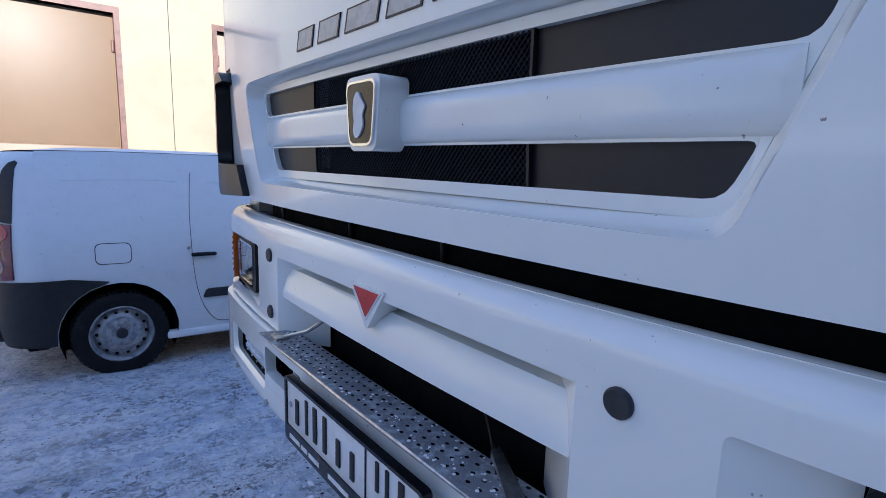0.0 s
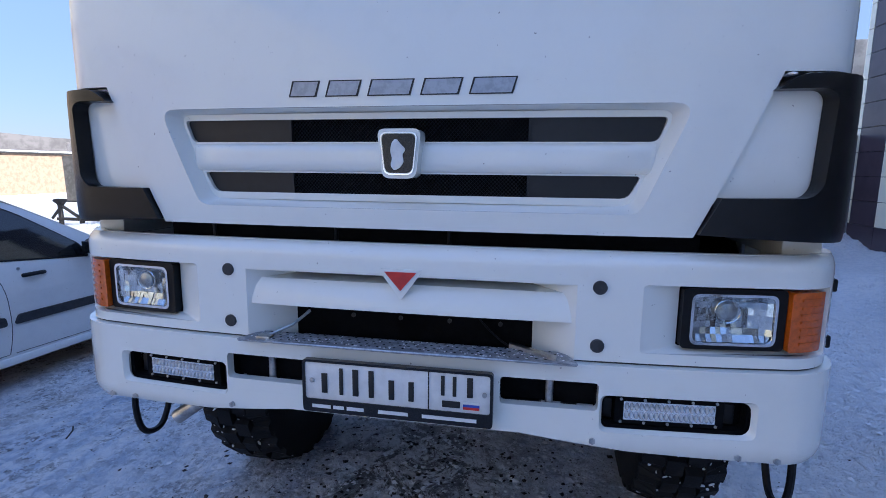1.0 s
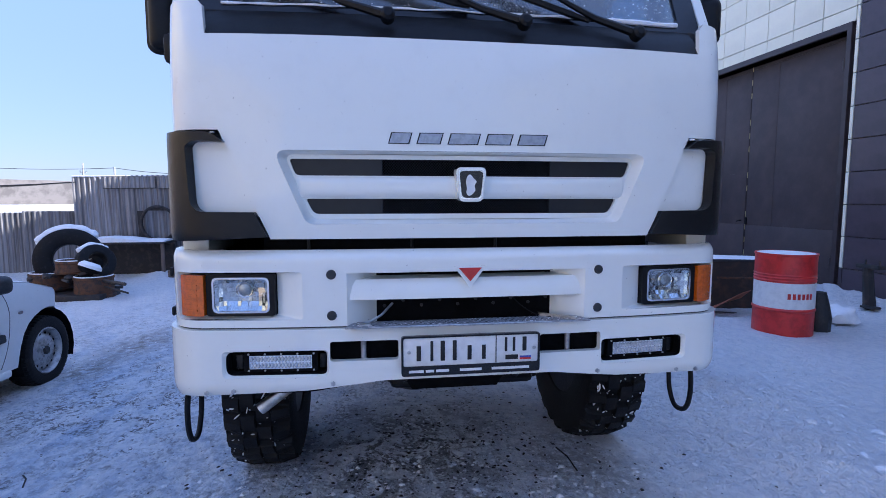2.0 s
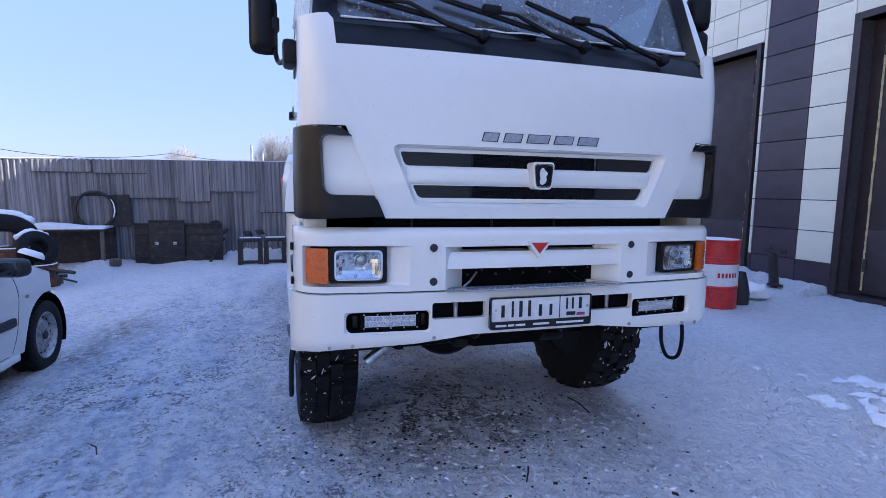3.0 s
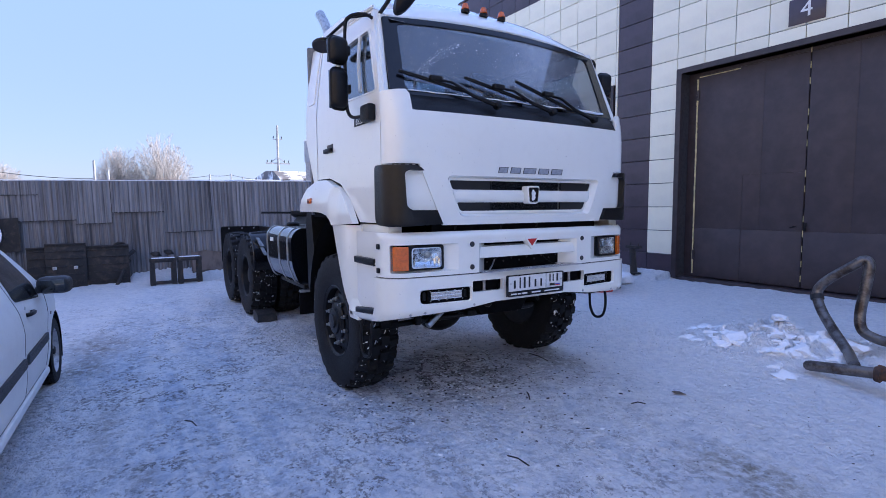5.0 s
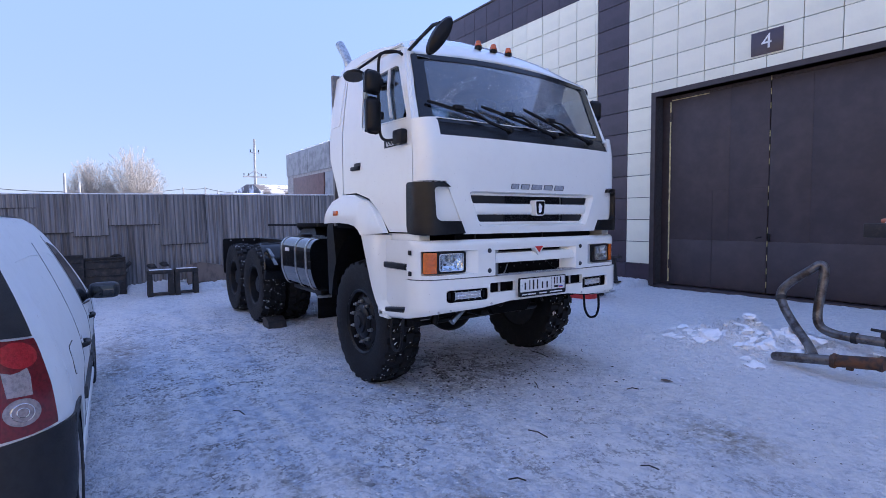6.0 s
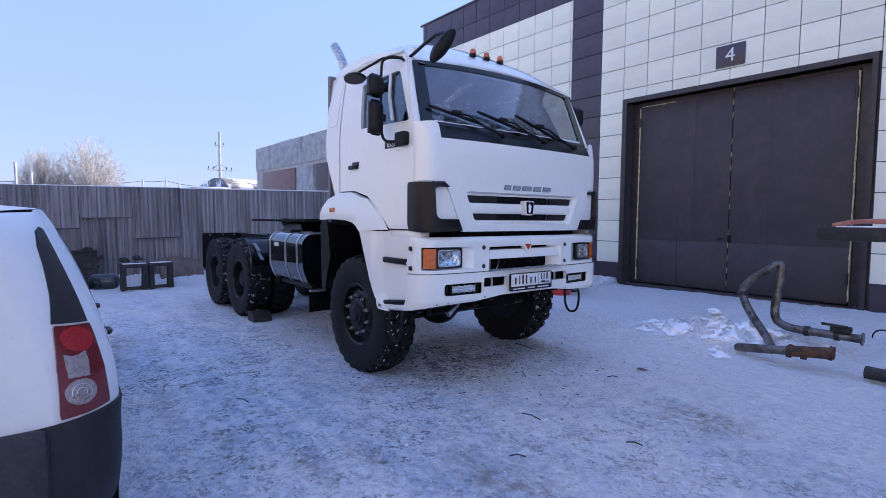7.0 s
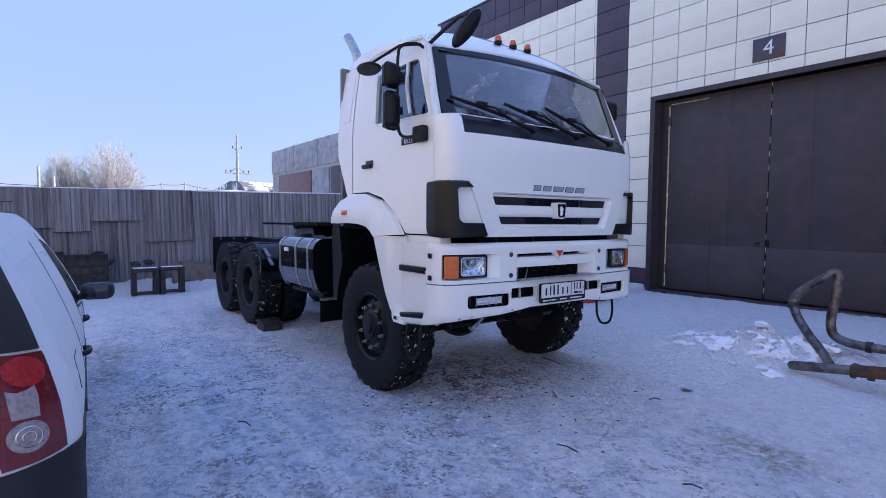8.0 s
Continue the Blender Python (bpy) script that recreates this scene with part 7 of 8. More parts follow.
# ---- the small delivery van, parked beside the truck ----
van = thing("van", "small white delivery van filmed with frost, parked on snow", "van", at=(0.035, 4.065, -0.055), rz=-1.9)
van.rotation_euler.x, van.rotation_euler.y = -0.012, 0.012
VW = 0.878
TOPLINE = [(-0.676, 1.500), (-0.65, 1.512), (-0.56, 1.520), (-0.44, 1.524), (-0.2, 1.532), (0.1, 1.537), (0.7, 1.54), (1.05, 1.505), (1.30, 1.44), (1.654, 1.28), (2.184, 1.0), (2.32, 0.945), (2.60, 0.90), (2.9, 0.815), (3.08, 0.70), (3.2, 0.52)]


def along(line, x):
    for (x0, z0), (x1, z1) in zip(line, line[1:]):
        if x0 <= x <= x1:
            return z0 + (z1 - z0) * (x - x0) / (x1 - x0)
    return line[0][1] if x < line[0][0] else line[-1][1]


def van_hw(x, z):
    hw = VW - 0.27 * max(0.0, (z - 0.84) / 0.72) ** 1.35 - 0.04 * max(0.0, (0.45 - z) / 0.25) ** 2
    hw += 0.012 * math.exp(-((z - 0.72) / 0.10) ** 2)
    if x < 0.2:
        hw -= 0.012 * ((0.2 - max(x, -0.3)) / 0.6) ** 2
    if x > 2.75:
        hw -= 0.30 * ((x - 2.75) / 0.5) ** 2.2
    return hw


TAIL = [(0.0, -0.66), (0.35, -0.72), (0.75, -0.72), (1.07, -0.725), (1.40, -0.735), (1.47, -0.72), (1.52, -0.66), (1.56, -0.5)]


def rear_x(z):
    return along(TAIL, z)


RV = 0.25


def van_corner(sg):
    def fn(phi, z, w):
        """phi: 0 on the flank, 90 on the tail."""
        a = radians(phi)
        hw = van_hw(-0.3, z)
        cx, cy = rear_x(z) + RV, hw - RV
        return (cx - (RV + w) * math.sin(a), sg * (cy + (RV + w) * math.cos(a)), z)
    return fn


VAN_REAR, VAN_FRONT = -0.075, 2.79     # axles


def arch_points(cx, r, n=14, z0=0.25):
    a0 = math.asin((z0 - 0.30) / r)
    return [(cx + r * math.cos(a), 0.30 + r * math.sin(a)) for a in steps(math.pi - a0, a0, n)]


def van_body():
    xs = sorted({-0.45, *steps(-0.4, 3.15, 24)})
    for sg in (-1, 1):
        fn = lambda x, z, w, sg=sg: (x, sg * (van_hw(x, z) + w), z)
        low = [(-0.48, 0.25)] + arch_points(VAN_REAR, 0.355) + arch_points(VAN_FRONT, 0.365) + [(3.18, 0.30)]
        top = [(x, z - 0.004) for x, z in reversed(TOPLINE[3:])]
        side = sheet(low + [(3.19, 0.5)] + top + [(-0.488, 1.518), (-0.492, 1.44), (-0.484, 1.0), (-0.480, 0.7)], (), 0.012, fn, steps(-0.3, 3.1, 17), steps(0.45, 1.45, 12))
        s = part("side_panel", side, M["van_white"], van, sharp=50)
        c = sheet([(0, 0.30), (92, 0.30), (92, 1.502), (60, 1.506), (30, 1.510), (0, 1.514)], (), 0.01, van_corner(sg), steps(10, 85, 8), steps(0.4, 1.4, 12) + [1.44, 1.47, 1.49])
        part("corner_panel", c, M["van_white"], van, sharp=50)
        for cx in (VAN_REAR, VAN_FRONT):
            lin = bmesh.new()
            pts = arch_points(cx, 0.35, 14, 0.16)
            ra = [lin.verts.new((x, sg * 0.62, z)) for x, z in pts]
            rb = [lin.verts.new((x, sg * 0.868, z)) for x, z in pts]
            for i in range(len(pts) - 1):
                lin.faces.new((ra[i], ra[i + 1], rb[i + 1], rb[i]))
            lin.faces.new([lin.verts.new((x, sg * 0.62, z)) for x, z in pts])
            part("arch_liner", lin, M["void"], van)
        # pressed lines, door gaps, mouldings, glass
        on = lambda off: (lambda x, z, w, sg=sg: (x, sg * (van_hw(x, z) + off + w), z))

        def line(pts, wdt=0.006, mt="van_seam", off=0.001, nm="door_gap"):
            pts = [Vector((x, 0, z)) for x, z in pts]
            pts = smooth_line(pts, 5)
            part(nm, tube([(p.x, sg * (van_hw(p.x, p.z) - 0.001 + off), p.z) for p in pts], wdt * 0.5, 5), M[mt], s)
        line([(0.42, 1.40), (0.385, 1.1), (0.385, 0.75), (0.43, 0.48), (0.52, 0.32), (0.62, 0.29)])
        line([(0.62, 0.29), (1.0, 0.285), (1.40, 0.285)])
        line([(1.02, 1.43), (1.20, 1.05), (1.36, 0.82), (1.42, 0.55), (1.40, 0.285)])
        line([(1.44, 0.285), (1.9, 0.28), (2.20, 0.275)])
        line([(2.19, 0.98), (2.31, 0.80), (2.33, 0.55), (2.24, 0.29)])
        line([(-0.36, 1.335), (0.1, 1.345), (0.33, 1.335)], 0.006, "van_white", nm="pressed_line")
        line([(0.52, 1.335), (0.80, 1.33), (0.97, 1.29)], 0.006, "van_white", nm="pressed_line")
        win = rnd([(1.115, 1.375), (1.335, 0.945), (2.04, 0.885), (1.98, 0.99), (1.62, 1.225), (1.40, 1.335)], [0.02, 0.04, 0.03, 0.03, 0.05, 0.05], 4)
        g = part("door_glass", sheet(win, (), 0.004, on(0.004), steps(1.2, 1.9, 7), steps(0.95, 1.3, 7)), M["van_glass"], s, "dark tinted door window")
        cxm, czm = 1.55, 1.1
        seal = [(cxm + (x - cxm) * 1.045, czm + (z - czm) * 1.07) for x, z in win]
        part("window_seal", sheet(seal, [win], 0.008, on(0.004), steps(1.2, 1.9, 7), steps(0.95, 1.3, 7)), M["plastic"], g)
        for x0, x1 in ((0.44, 1.385), (1.435, 2.275)):
            lo, hi = (0.492, 0.556)
            part("side_moulding", sheet(rnd([(x0, lo), (x1, lo), (x1 - 0.01, hi), (x0 + 0.03, hi)], 0.02, 3), (), 0.02, on(0.016), steps(x0 + 0.1, x1 - 0.1, 6)), M["bumper_grey"], s, "dark rubbing strip")
        for x in (0.46, 1.60):
            h = part("door_handle", tube(smooth_line([(x - 0.075, sg * (VW + 0.004), 0.815), (x - 0.05, sg * (VW + 0.032), 0.820), (x + 0.05, sg * (VW + 0.032), 0.820), (x + 0.075, sg * (VW + 0.006), 0.815)], 4), 0.014, 8), M["plastic"], s)
            part("handle_recess", sheet(rnd(rect(x - 0.07, x + 0.07, 0.785, 0.835), 0.02, 3), (), 0.003, on(0.0025)), M["van_white"], h)
            part("door_lock", lathe([(0.0, 0.005), (0.011, 0.004), (0.013, 0.0)], 12, Matrix.Translation((x - 0.10, sg * (VW + 0.004), 0.868)) @ pose(0, 0, 0, -90 * sg, 0, 0)), M["steel"], s)
        part("indicator_repeater", sheet(rnd(rect(2.425, 2.47, 0.672, 0.695), 0.008, 3), (), 0.006, on(0.008)), M["clear_lens"], s)
        if sg < 0:
            cap_o, cap_i = rnd(rect(-0.205, 0.005, 0.785, 0.925), 0.04, 5), rnd(rect(-0.200, 0.0, 0.790, 0.920), 0.038, 5)
            part("fuel_flap", sheet(cap_i, (), 0.004, on(0.004), [-0.1]), M["van_white"], s)
            part("flap_gap", sheet(cap_o, [cap_i], 0.003, on(0.0015), [-0.1]), M["joint"], s)
        # sill
        part("sill", box(0.20, 2.34, min(sg * 0.80, sg * 0.872), max(sg * 0.80, sg * 0.872), 0.205, 0.262, 0.015), M["van_white"], van)
        # mirror
        mh = box(-0.07, 0.07, -0.11, 0.11, -0.065, 0.065, 0.045, seg=3)
        bmesh.ops.transform(mh, verts=mh.verts[:], matrix=pose(2.06, sg * 0.985, 0.955, 0, 0, sg * 14))
        m = part("door_mirror", mh, M["bumper_grey"], van)
        part("mirror_glass", box(1.976, 1.984, min(sg * 0.905, sg * 1.055), max(sg * 0.905, sg * 1.055), 0.905, 1.0, 0.003), M["van_glass"], m)
        part("mirror_stalk", box(2.05, 2.12, min(sg * 0.82, sg * 0.90), max(sg * 0.82, sg * 0.90), 0.895, 0.94, 0.012), M["bumper_grey"], m)
        # tail lamp and the dark trim above it
        cf = van_corner(sg)
        lamp = rnd([(83, 0.700), (60, 0.704), (38, 0.716), (38, 0.80), (37, 0.95), (35, 1.055), (55, 1.062), (68, 1.070), (78, 0.90)], [2, 0, 2, 0, 0, 2, 0, 2, 0], 2)
        tl = part("tail_lamp", sheet(lamp, (), 0.03, lambda p, z, w: cf(p, z, w + 0.012), steps(42, 78, 7), steps(0.75, 1.0, 4)), M["red_lens"], van, "red and clear tail lamp")
        part("brake_lens", sheet([(54 + 14.0 * math.cos(a), 1.005 + 0.050 * math.sin(a)) for a in steps(0, 2 * math.pi, 24)[:-1]], (), 0.004, lambda p, z, w: cf(p, z, w + 0.015), steps(44, 66, 4)), M["red_bright"], tl)
        part("reverse_lens", sheet([(64 + 13.0 * math.cos(a), 0.795 + 0.052 * math.sin(a)) for a in steps(0, 2 * math.pi, 24)[:-1]], (), 0.004, lambda p, z, w: cf(p, z, w + 0.015), steps(55, 76, 4)), M["clear_lens"], tl)
        part("turn_lens", sheet([(72, 0.858), (55, 0.852), (52, 0.92), (52, 0.955), (58, 0.945), (64, 0.942), (70, 0.955)], (), 0.004, lambda p, z, w: cf(p, z, w + 0.014), steps(64, 77, 3)), M["clear_lens"], tl)
        for r in (0.018, 0.034):
            part("lens_ring", tube([cf(64 + math.degrees(r * math.cos(a) / RV), 0.795 + r * math.sin(a), 0.0175) for a in steps(0, 2 * math.pi, 20)[:-1]], 0.0018, 5, closed=True), M["chrome"], tl)
        trim = [(68, 1.076), (35, 1.062), (31, 1.20), (28, 1.30), (24, 1.40), (22, 1.44), (26, 1.452), (34, 1.435), (42, 1.38), (50, 1.28), (58, 1.18)]
        part("corner_trim", sheet(trim, (), 0.012, lambda p, z, w: cf(p, z, w + 0.006), steps(26, 64, 8), steps(1.1, 1.4, 5)), M["trim_black"], van, "grained dark corner trim")
        # rear bumper, wrapped round to the wheel arch
        bu = sheet([(0, 0.26), (100, 0.26), (100, 0.68), (60, 0.692), (30, 0.70), (0, 0.70)], (), 0.02, lambda p, z, w: cf(p, z, w + 0.006 + 0.012 * (1 - abs(z - 0.5) / 0.25)), steps(10, 90, 8), steps(0.32, 0.64, 6))
        b = part("rear_bumper", bu, M["trim_black"], van, "unpainted dark grey bumper", sharp=50)
        wing = [(-0.50, 0.26)] + [p for p in arch_points(VAN_REAR, 0.36, 14, 0.26) if p[0] < -0.15] + [(-0.13, 0.668), (-0.34, 0.70), (-0.50, 0.70)]
        part("bumper_wing", sheet(wing, (), 0.02, on(0.010), steps(-0.45, -0.2, 4), steps(0.3, 0.65, 4)), M["trim_black"], b, sharp=50)
    # roof, windscreen slope, bonnet as one skin
    rows = []
    bm = bmesh.new()
    for i in range(len(TOPLINE) * 3 - 2):
        k, t = divmod(i, 3)
        if k + 1 < len(TOPLINE):
            x, z = (TOPLINE[k][j] + (TOPLINE[k + 1][j] - TOPLINE[k][j]) * t / 3 for j in (0, 1))
        else:
            x, z = TOPLINE[-1]
        hw = van_hw(max(x, -0.3), z)
        bend = rear_x(z) + RV - x
        if bend > 0:
            hw += math.sqrt(max(0.0, RV * RV - bend * bend)) - RV
        cr = (0.03 if x < 1.2 else 0.06) * min(1.0, max(0.0, (x + 0.6) / 0.3))
        rows.append([bm.verts.new((x + (0.22 * (1 - (j / 10) ** 2) * max(0.0, (x - 2.6) / 0.6)), hw * j / 10, z + cr * (1 - (abs(j) / 10) ** 2.6))) for j in range(-10, 11)])
    for a, b in zip(rows, rows[1:]):
        for j in range(20):
            bm.faces.new((a[j], a[j + 1], b[j + 1], b[j]))
    bmesh.ops.recalc_face_normals(bm, faces=bm.faces[:])
    part("roof_skin", bm, M["van_white"], van, sharp=60)
    ws = bmesh.new()
    grid = []
    for t in steps(0.06, 0.94, 6):
        x = 1.30 + (2.20 - 1.30) * t
        z = along(TOPLINE, x)
        hw = van_hw(x, z) * 0.90
        grid.append([ws.verts.new((x + 0.006, hw * j / 8, z + 0.008 + 0.06 * (1 - (abs(0.9 * j) / 8) ** 2.6))) for j in range(-8, 9)])
    for a, b in zip(grid, grid[1:]):
        for j in range(16):
            ws.faces.new((a[j], a[j + 1], b[j + 1], b[j]))
    part("windscreen", ws, M["van_glass"], van)
    tail = sheet(rect(-0.66, 0.66, 0.30, 1.504), (), 0.01, lambda y, z, w: (rear_x(z) - w, -y / 0.66 * (van_hw(-0.3, z) - RV + 0.02), z), steps(-0.5, 0.5, 4), steps(0.4, 1.4, 12) + [1.44, 1.47, 1.49])
    t = part("tailgate", tail, M["van_white"], van)
    part("tail_handle", box(-0.752, -0.722, -0.47, -0.33, 0.80, 0.86, 0.014), M["gloss_black"], t, "black door pull")
    part("tail_gap", box(-0.730, -0.722, -0.006, 0.006, 0.6, 1.05), M["joint"], t)
    part("tail_bumper", box(-0.78, -0.68, -0.63, 0.63, 0.27, 0.68, 0.03), M["bumper_grey"], van)
    nosep = sheet(rnd([(-0.70, 0.22), (0.70, 0.22), (0.74, 0.60), (-0.74, 0.60)], 0.05, 3), (), 0.02, lambda y, z, w: (3.44 - 0.28 * (y / 0.75) ** 2 - w * -1.0 - 0.1 * max(0.0, z - 0.45), y, z), steps(-0.6, 0.6, 8), steps(0.3, 0.5, 3))
    part("front_bumper", nosep, M["van_white"], van)
    part("underbody", box(-0.6, 3.1, -0.70, 0.70, 0.20, 0.42, 0.02), M["void"], van)


van_body()


def van_wheel():
    ax = pose(0, 0, 0, -90, 0, 0)
    side = [(0.190, 0.075), (0.20, 0.088), (0.245, 0.096), (0.270, 0.091)]
    across = [-0.084, -0.060, -0.057, -0.052, -0.049, -0.022, -0.019, -0.014, -0.011, 0.011, 0.014, 0.019, 0.022, 0.049, 0.052, 0.057, 0.060, 0.084]

    def radius(i, w):
        aw = abs(w)
        crown = 0.297 - 1.2 * max(0.0, aw - 0.05) ** 1.5
        slot = (i + (3 if w > 0 else 0)) % 6 < 2 and aw > 0.02
        return crown - (0.007 if 0.0505 < aw < 0.0585 or 0.0125 < aw < 0.0205 or slot else 0.0)
    ty = treaded_tyre("tyre", side, across, 276, radius)
    rim = lathe([(0.196, -0.07), (0.196, 0.082), (0.188, 0.086), (0.176, 0.070), (0.165, 0.030), (0.145, 0.045), (0.118, 0.058), (0.095, 0.052), (0.075, 0.062), (0.035, 0.066), (0.0, 0.064)], 40, ax)
    hub = lathe([(0.036, 0.05), (0.036, 0.075), (0.028, 0.083), (0.0, 0.083)], 18, ax)
    hole = lathe([(0.0115, 0.0), (0.0115, 0.002), (0.0, 0.002)], 10, ax)
    nut = lathe([(0.010, 0), (0.010, 0.014), (0.0, 0.016)], 6, ax)
    return finish(rim, "wheel", M["rim_grey"]), ty, finish(hub, "hub_cap", M["scrap"]), finish(hole, "vent_hole", M["void"]), finish(nut, "wheel_bolt", M["steel"])


VRIM, VTYRE, VHUB, VHOLE, VNUT = van_wheel()
for x in (VAN_REAR, VAN_FRONT):
    for sg in (-1, 1):
        w = new("wheel", VRIM)
        w.parent = van
        w.matrix_basis = pose(x, sg * 0.775, 0.290, 0, 25 + 9 * x, 0 if sg > 0 else 180)
        for nm, me in (("tyre", VTYRE), ("hub_cap", VHUB)):
            o = new(nm, me)
            o.parent = w
        for k in range(14):
            a = 2 * math.pi * k / 14
            o = new("vent_hole", VHOLE)
            o.parent = w
            o.matrix_basis = pose(0.146 * math.cos(a), 0.046, 0.146 * math.sin(a))
        for k in range(4):
            a = 2 * math.pi * k / 4
            o = new("wheel_bolt", VNUT)
            o.parent = w
            o.matrix_basis = pose(0.052 * math.cos(a), 0.062, 0.052 * math.sin(a))


# ---- things round the yard ----
def barrel(x, y):
    b = thing("oil_barrel", "red and white steel oil barrel with snow on its lid", "barrel", at=(x, y, -0.02))

    def ring(z0, z1, extra=0.0):
        return [(0.288 + extra, z0), (0.288 + extra, z1)]
    prof = [(0.275, 0.0), (0.292, 0.004), (0.292, 0.016), (0.286, 0.022), (0.286, 0.27), (0.293, 0.278), (0.297, 0.29), (0.293, 0.302), (0.286, 0.31)]
    part("drum_lower", lathe(prof, 40), M["red"], b)
    part("drum_middle", lathe([(0.286, 0.31), (0.2865, 0.33), (0.2865, 0.56), (0.286, 0.58)], 40), M["off_white"], b, "white painted band")
    up = [(0.286, 0.58)]
    for z in (0.60, 0.63, 0.66):
        up += [(0.286, z - 0.01), (0.293, z), (0.286, z + 0.01)]
    up += [(0.286, 0.86), (0.293, 0.866), (0.293, 0.882), (0.278, 0.882), (0.276, 0.868), (0.0, 0.868)]
    part("drum_upper", lathe(up, 40), M["red"], b)
    snow = lathe([(0.272, 0.868), (0.268, 0.880), (0.2, 0.886), (0.1, 0.890), (0.0, 0.889)], 28)
    part("snow_lid", snow, M["cap_snow"], b)
    # plain bars in place of the maker's name
    for k in range(6):
        a0 = radians(196 - 9.0 * k)
        c = bmesh.new()
        vs = [c.verts.new((0.2885 * math.cos(a0 - da), 0.2885 * math.sin(a0 - da), z)) for da, z in ((0, 0.415), (0.10, 0.415), (0.10, 0.475), (0, 0.475))]
        c.faces.new(vs)
        part("name_bar", c, M["red"], b)


on_yard(lambda: barrel(2.98, -4.06))

old_tyre_prof = [(0.26, -0.11), (0.30, -0.135), (0.42, -0.14), (0.50, -0.125), (0.53, -0.10), (0.535, 0.0), (0.53, 0.10), (0.50, 0.125), (0.42, 0.14), (0.30, 0.135), (0.26, 0.11)]
on_yard(lambda: solo("rubber_boot", loft([[(2.95 + 0.10 * math.cos(a) * k, -4.47 + 0.09 * math.sin(a) * k, z) for a in steps(0, 2 * math.pi, 12)[:-1]] for z, k in ((0.0, 1.3), (0.15, 1.35), (0.30, 1.05), (0.42, 0.7))]),
     M["scrap"], "black rubber sack slumped behind the barrel", "sack"))


def crumpled(name, x, y, z, r, seed, material, label, category):
    g = bmesh.new()
    bmesh.ops.create_icosphere(g, subdivisions=3, radius=r)
    for v in g.verts:
        n = noise.noise(v.co / r + Vector((seed, 0, 0))) + 0.6 * noise.noise(v.co * 2.7 / r + Vector((0, seed, 0)))
        v.co = v.co * (1 + 0.45 * n)
        v.co.z = max(v.co.z * 0.75, -r * 0.45)
    bmesh.ops.translate(g, verts=g.verts[:], vec=(x, y, z + r * 0.45))
    return solo(name, g, material, label, category, sharp=60)


on_yard(lambda: crumpled("plastic_sack", 3.12, -4.88, 0.03, 0.17, 3, M["cap_snow"], "crumpled pale plastic sack in the snow", "sack"))


def steel_bin():
    """Rusty open box with snow on it and a bent panel leaning at its foot."""
    b = thing("steel_bin", "rusty dark steel bin with snow over its top", "bin", at=(4.24, -3.93, 0), rz=-14)
    # local x runs back from the face seen from the truck, local y along it
    wall = M["rust_dark"]
    part("front_plate", sheet([(0, 0), (-0.86, 0), (-0.86, 0.64), (0, 0.64)], (), 0.012, lambda y, z, w: (w, y, z)), wall, b)
    part("side_plate", box(0.0, 0.62, -0.012, 0.0, 0, 0.64), wall, b)
    part("side_plate", box(0.0, 0.62, -0.86, -0.848, 0, 0.64), wall, b)
    part("back_plate", box(0.608, 0.62, -0.848, -0.012, 0, 0.64), wall, b)
    for x, y in ((-0.02, -0.02), (-0.02, -0.84)):
        part("corner_angle", box(x, x + 0.03, y - 0.02, y + 0.03, 0, 0.65, 0.004), M["scrap"], b)
    part("top_rim", tube([(-0.012, 0.0, 0.645), (-0.012, -0.86, 0.645), (0.62, -0.86, 0.645), (0.62, 0.0, 0.645)], 0.018, 8, closed=True), M["scrap"], b)
    part("stiffener", box(-0.018, -0.001, -0.86, -0.22, 0.40, 0.43, 0.004), M["rust"], b)
    part("snow_fill", loft([[(0.012, y, 0.60), (0.04, y, 0.65 + k), (0.3, y, 0.675 + k), (0.58, y, 0.65 + k), (0.605, y, 0.60)] for y, k in ((-0.02, 0.0), (-0.25, 0.012), (-0.55, 0.004), (-0.84, 0.0))]), M["cap_snow"], b)

    def bend(u, v, w):
        return (4.02 - 0.30 * v + 0.06 * math.sin(2.4 * u) + w, -3.72 - u, 0.0 + 0.30 * math.sin(min(1.57, 2.3 * u)) * (0.35 + 0.65 * v) + 0.02 * v)
    pan = sheet([(0.0, 0.0), (0.42, 0.0), (0.62, 0.35), (0.60, 1.0), (0.30, 0.95), (0.02, 0.5)], (), 0.008, bend, steps(0.05, 0.6, 9), steps(0.2, 0.9, 4))
    solo("bent_panel", pan, M["oxide"], "bent rust-red sheet panel lying against the bin", "panel", sharp=60)
    solo("torn_strip", sheet([(0.0, 0.0), (0.36, -0.03), (0.44, 0.03), (0.02, 0.10)], (), 0.008, lambda u, v, w: (3.74 - 0.10 * u + v, -3.66 - u, 0.06 + 0.10 * (0.2 - u) * v * 8 + w)), M["scrap"], "torn dark strip of sheet metal in the snow", "strip")


on_yard(steel_bin)


def stake():
    s = thing("marker_stake", "short dark steel stake with a crossbar", "stake", at=(3.55, -5.80, 0.10))
    part("shaft", rod((0, 0, -0.15), (0.05, 0.03, 0.46), 0.07, 0.055, seg=8), M["scrap"], s)
    part("crossbar", box(-0.13, 0.17, -0.03, 0.08, 0.45, 0.50, 0.01), M["scrap"], s)
    for x in (-0.09, 0.09):
        part("bolt", rod((x, 0.02, 0.49), (x, 0.02, 0.56), 0.012, seg=8), M["scrap"], s)
    part("shoe", box(-0.16, 0.02, 0.02, 0.14, -0.03, 0.0, 0.01), M["scrap"], s)


on_yard(stake)


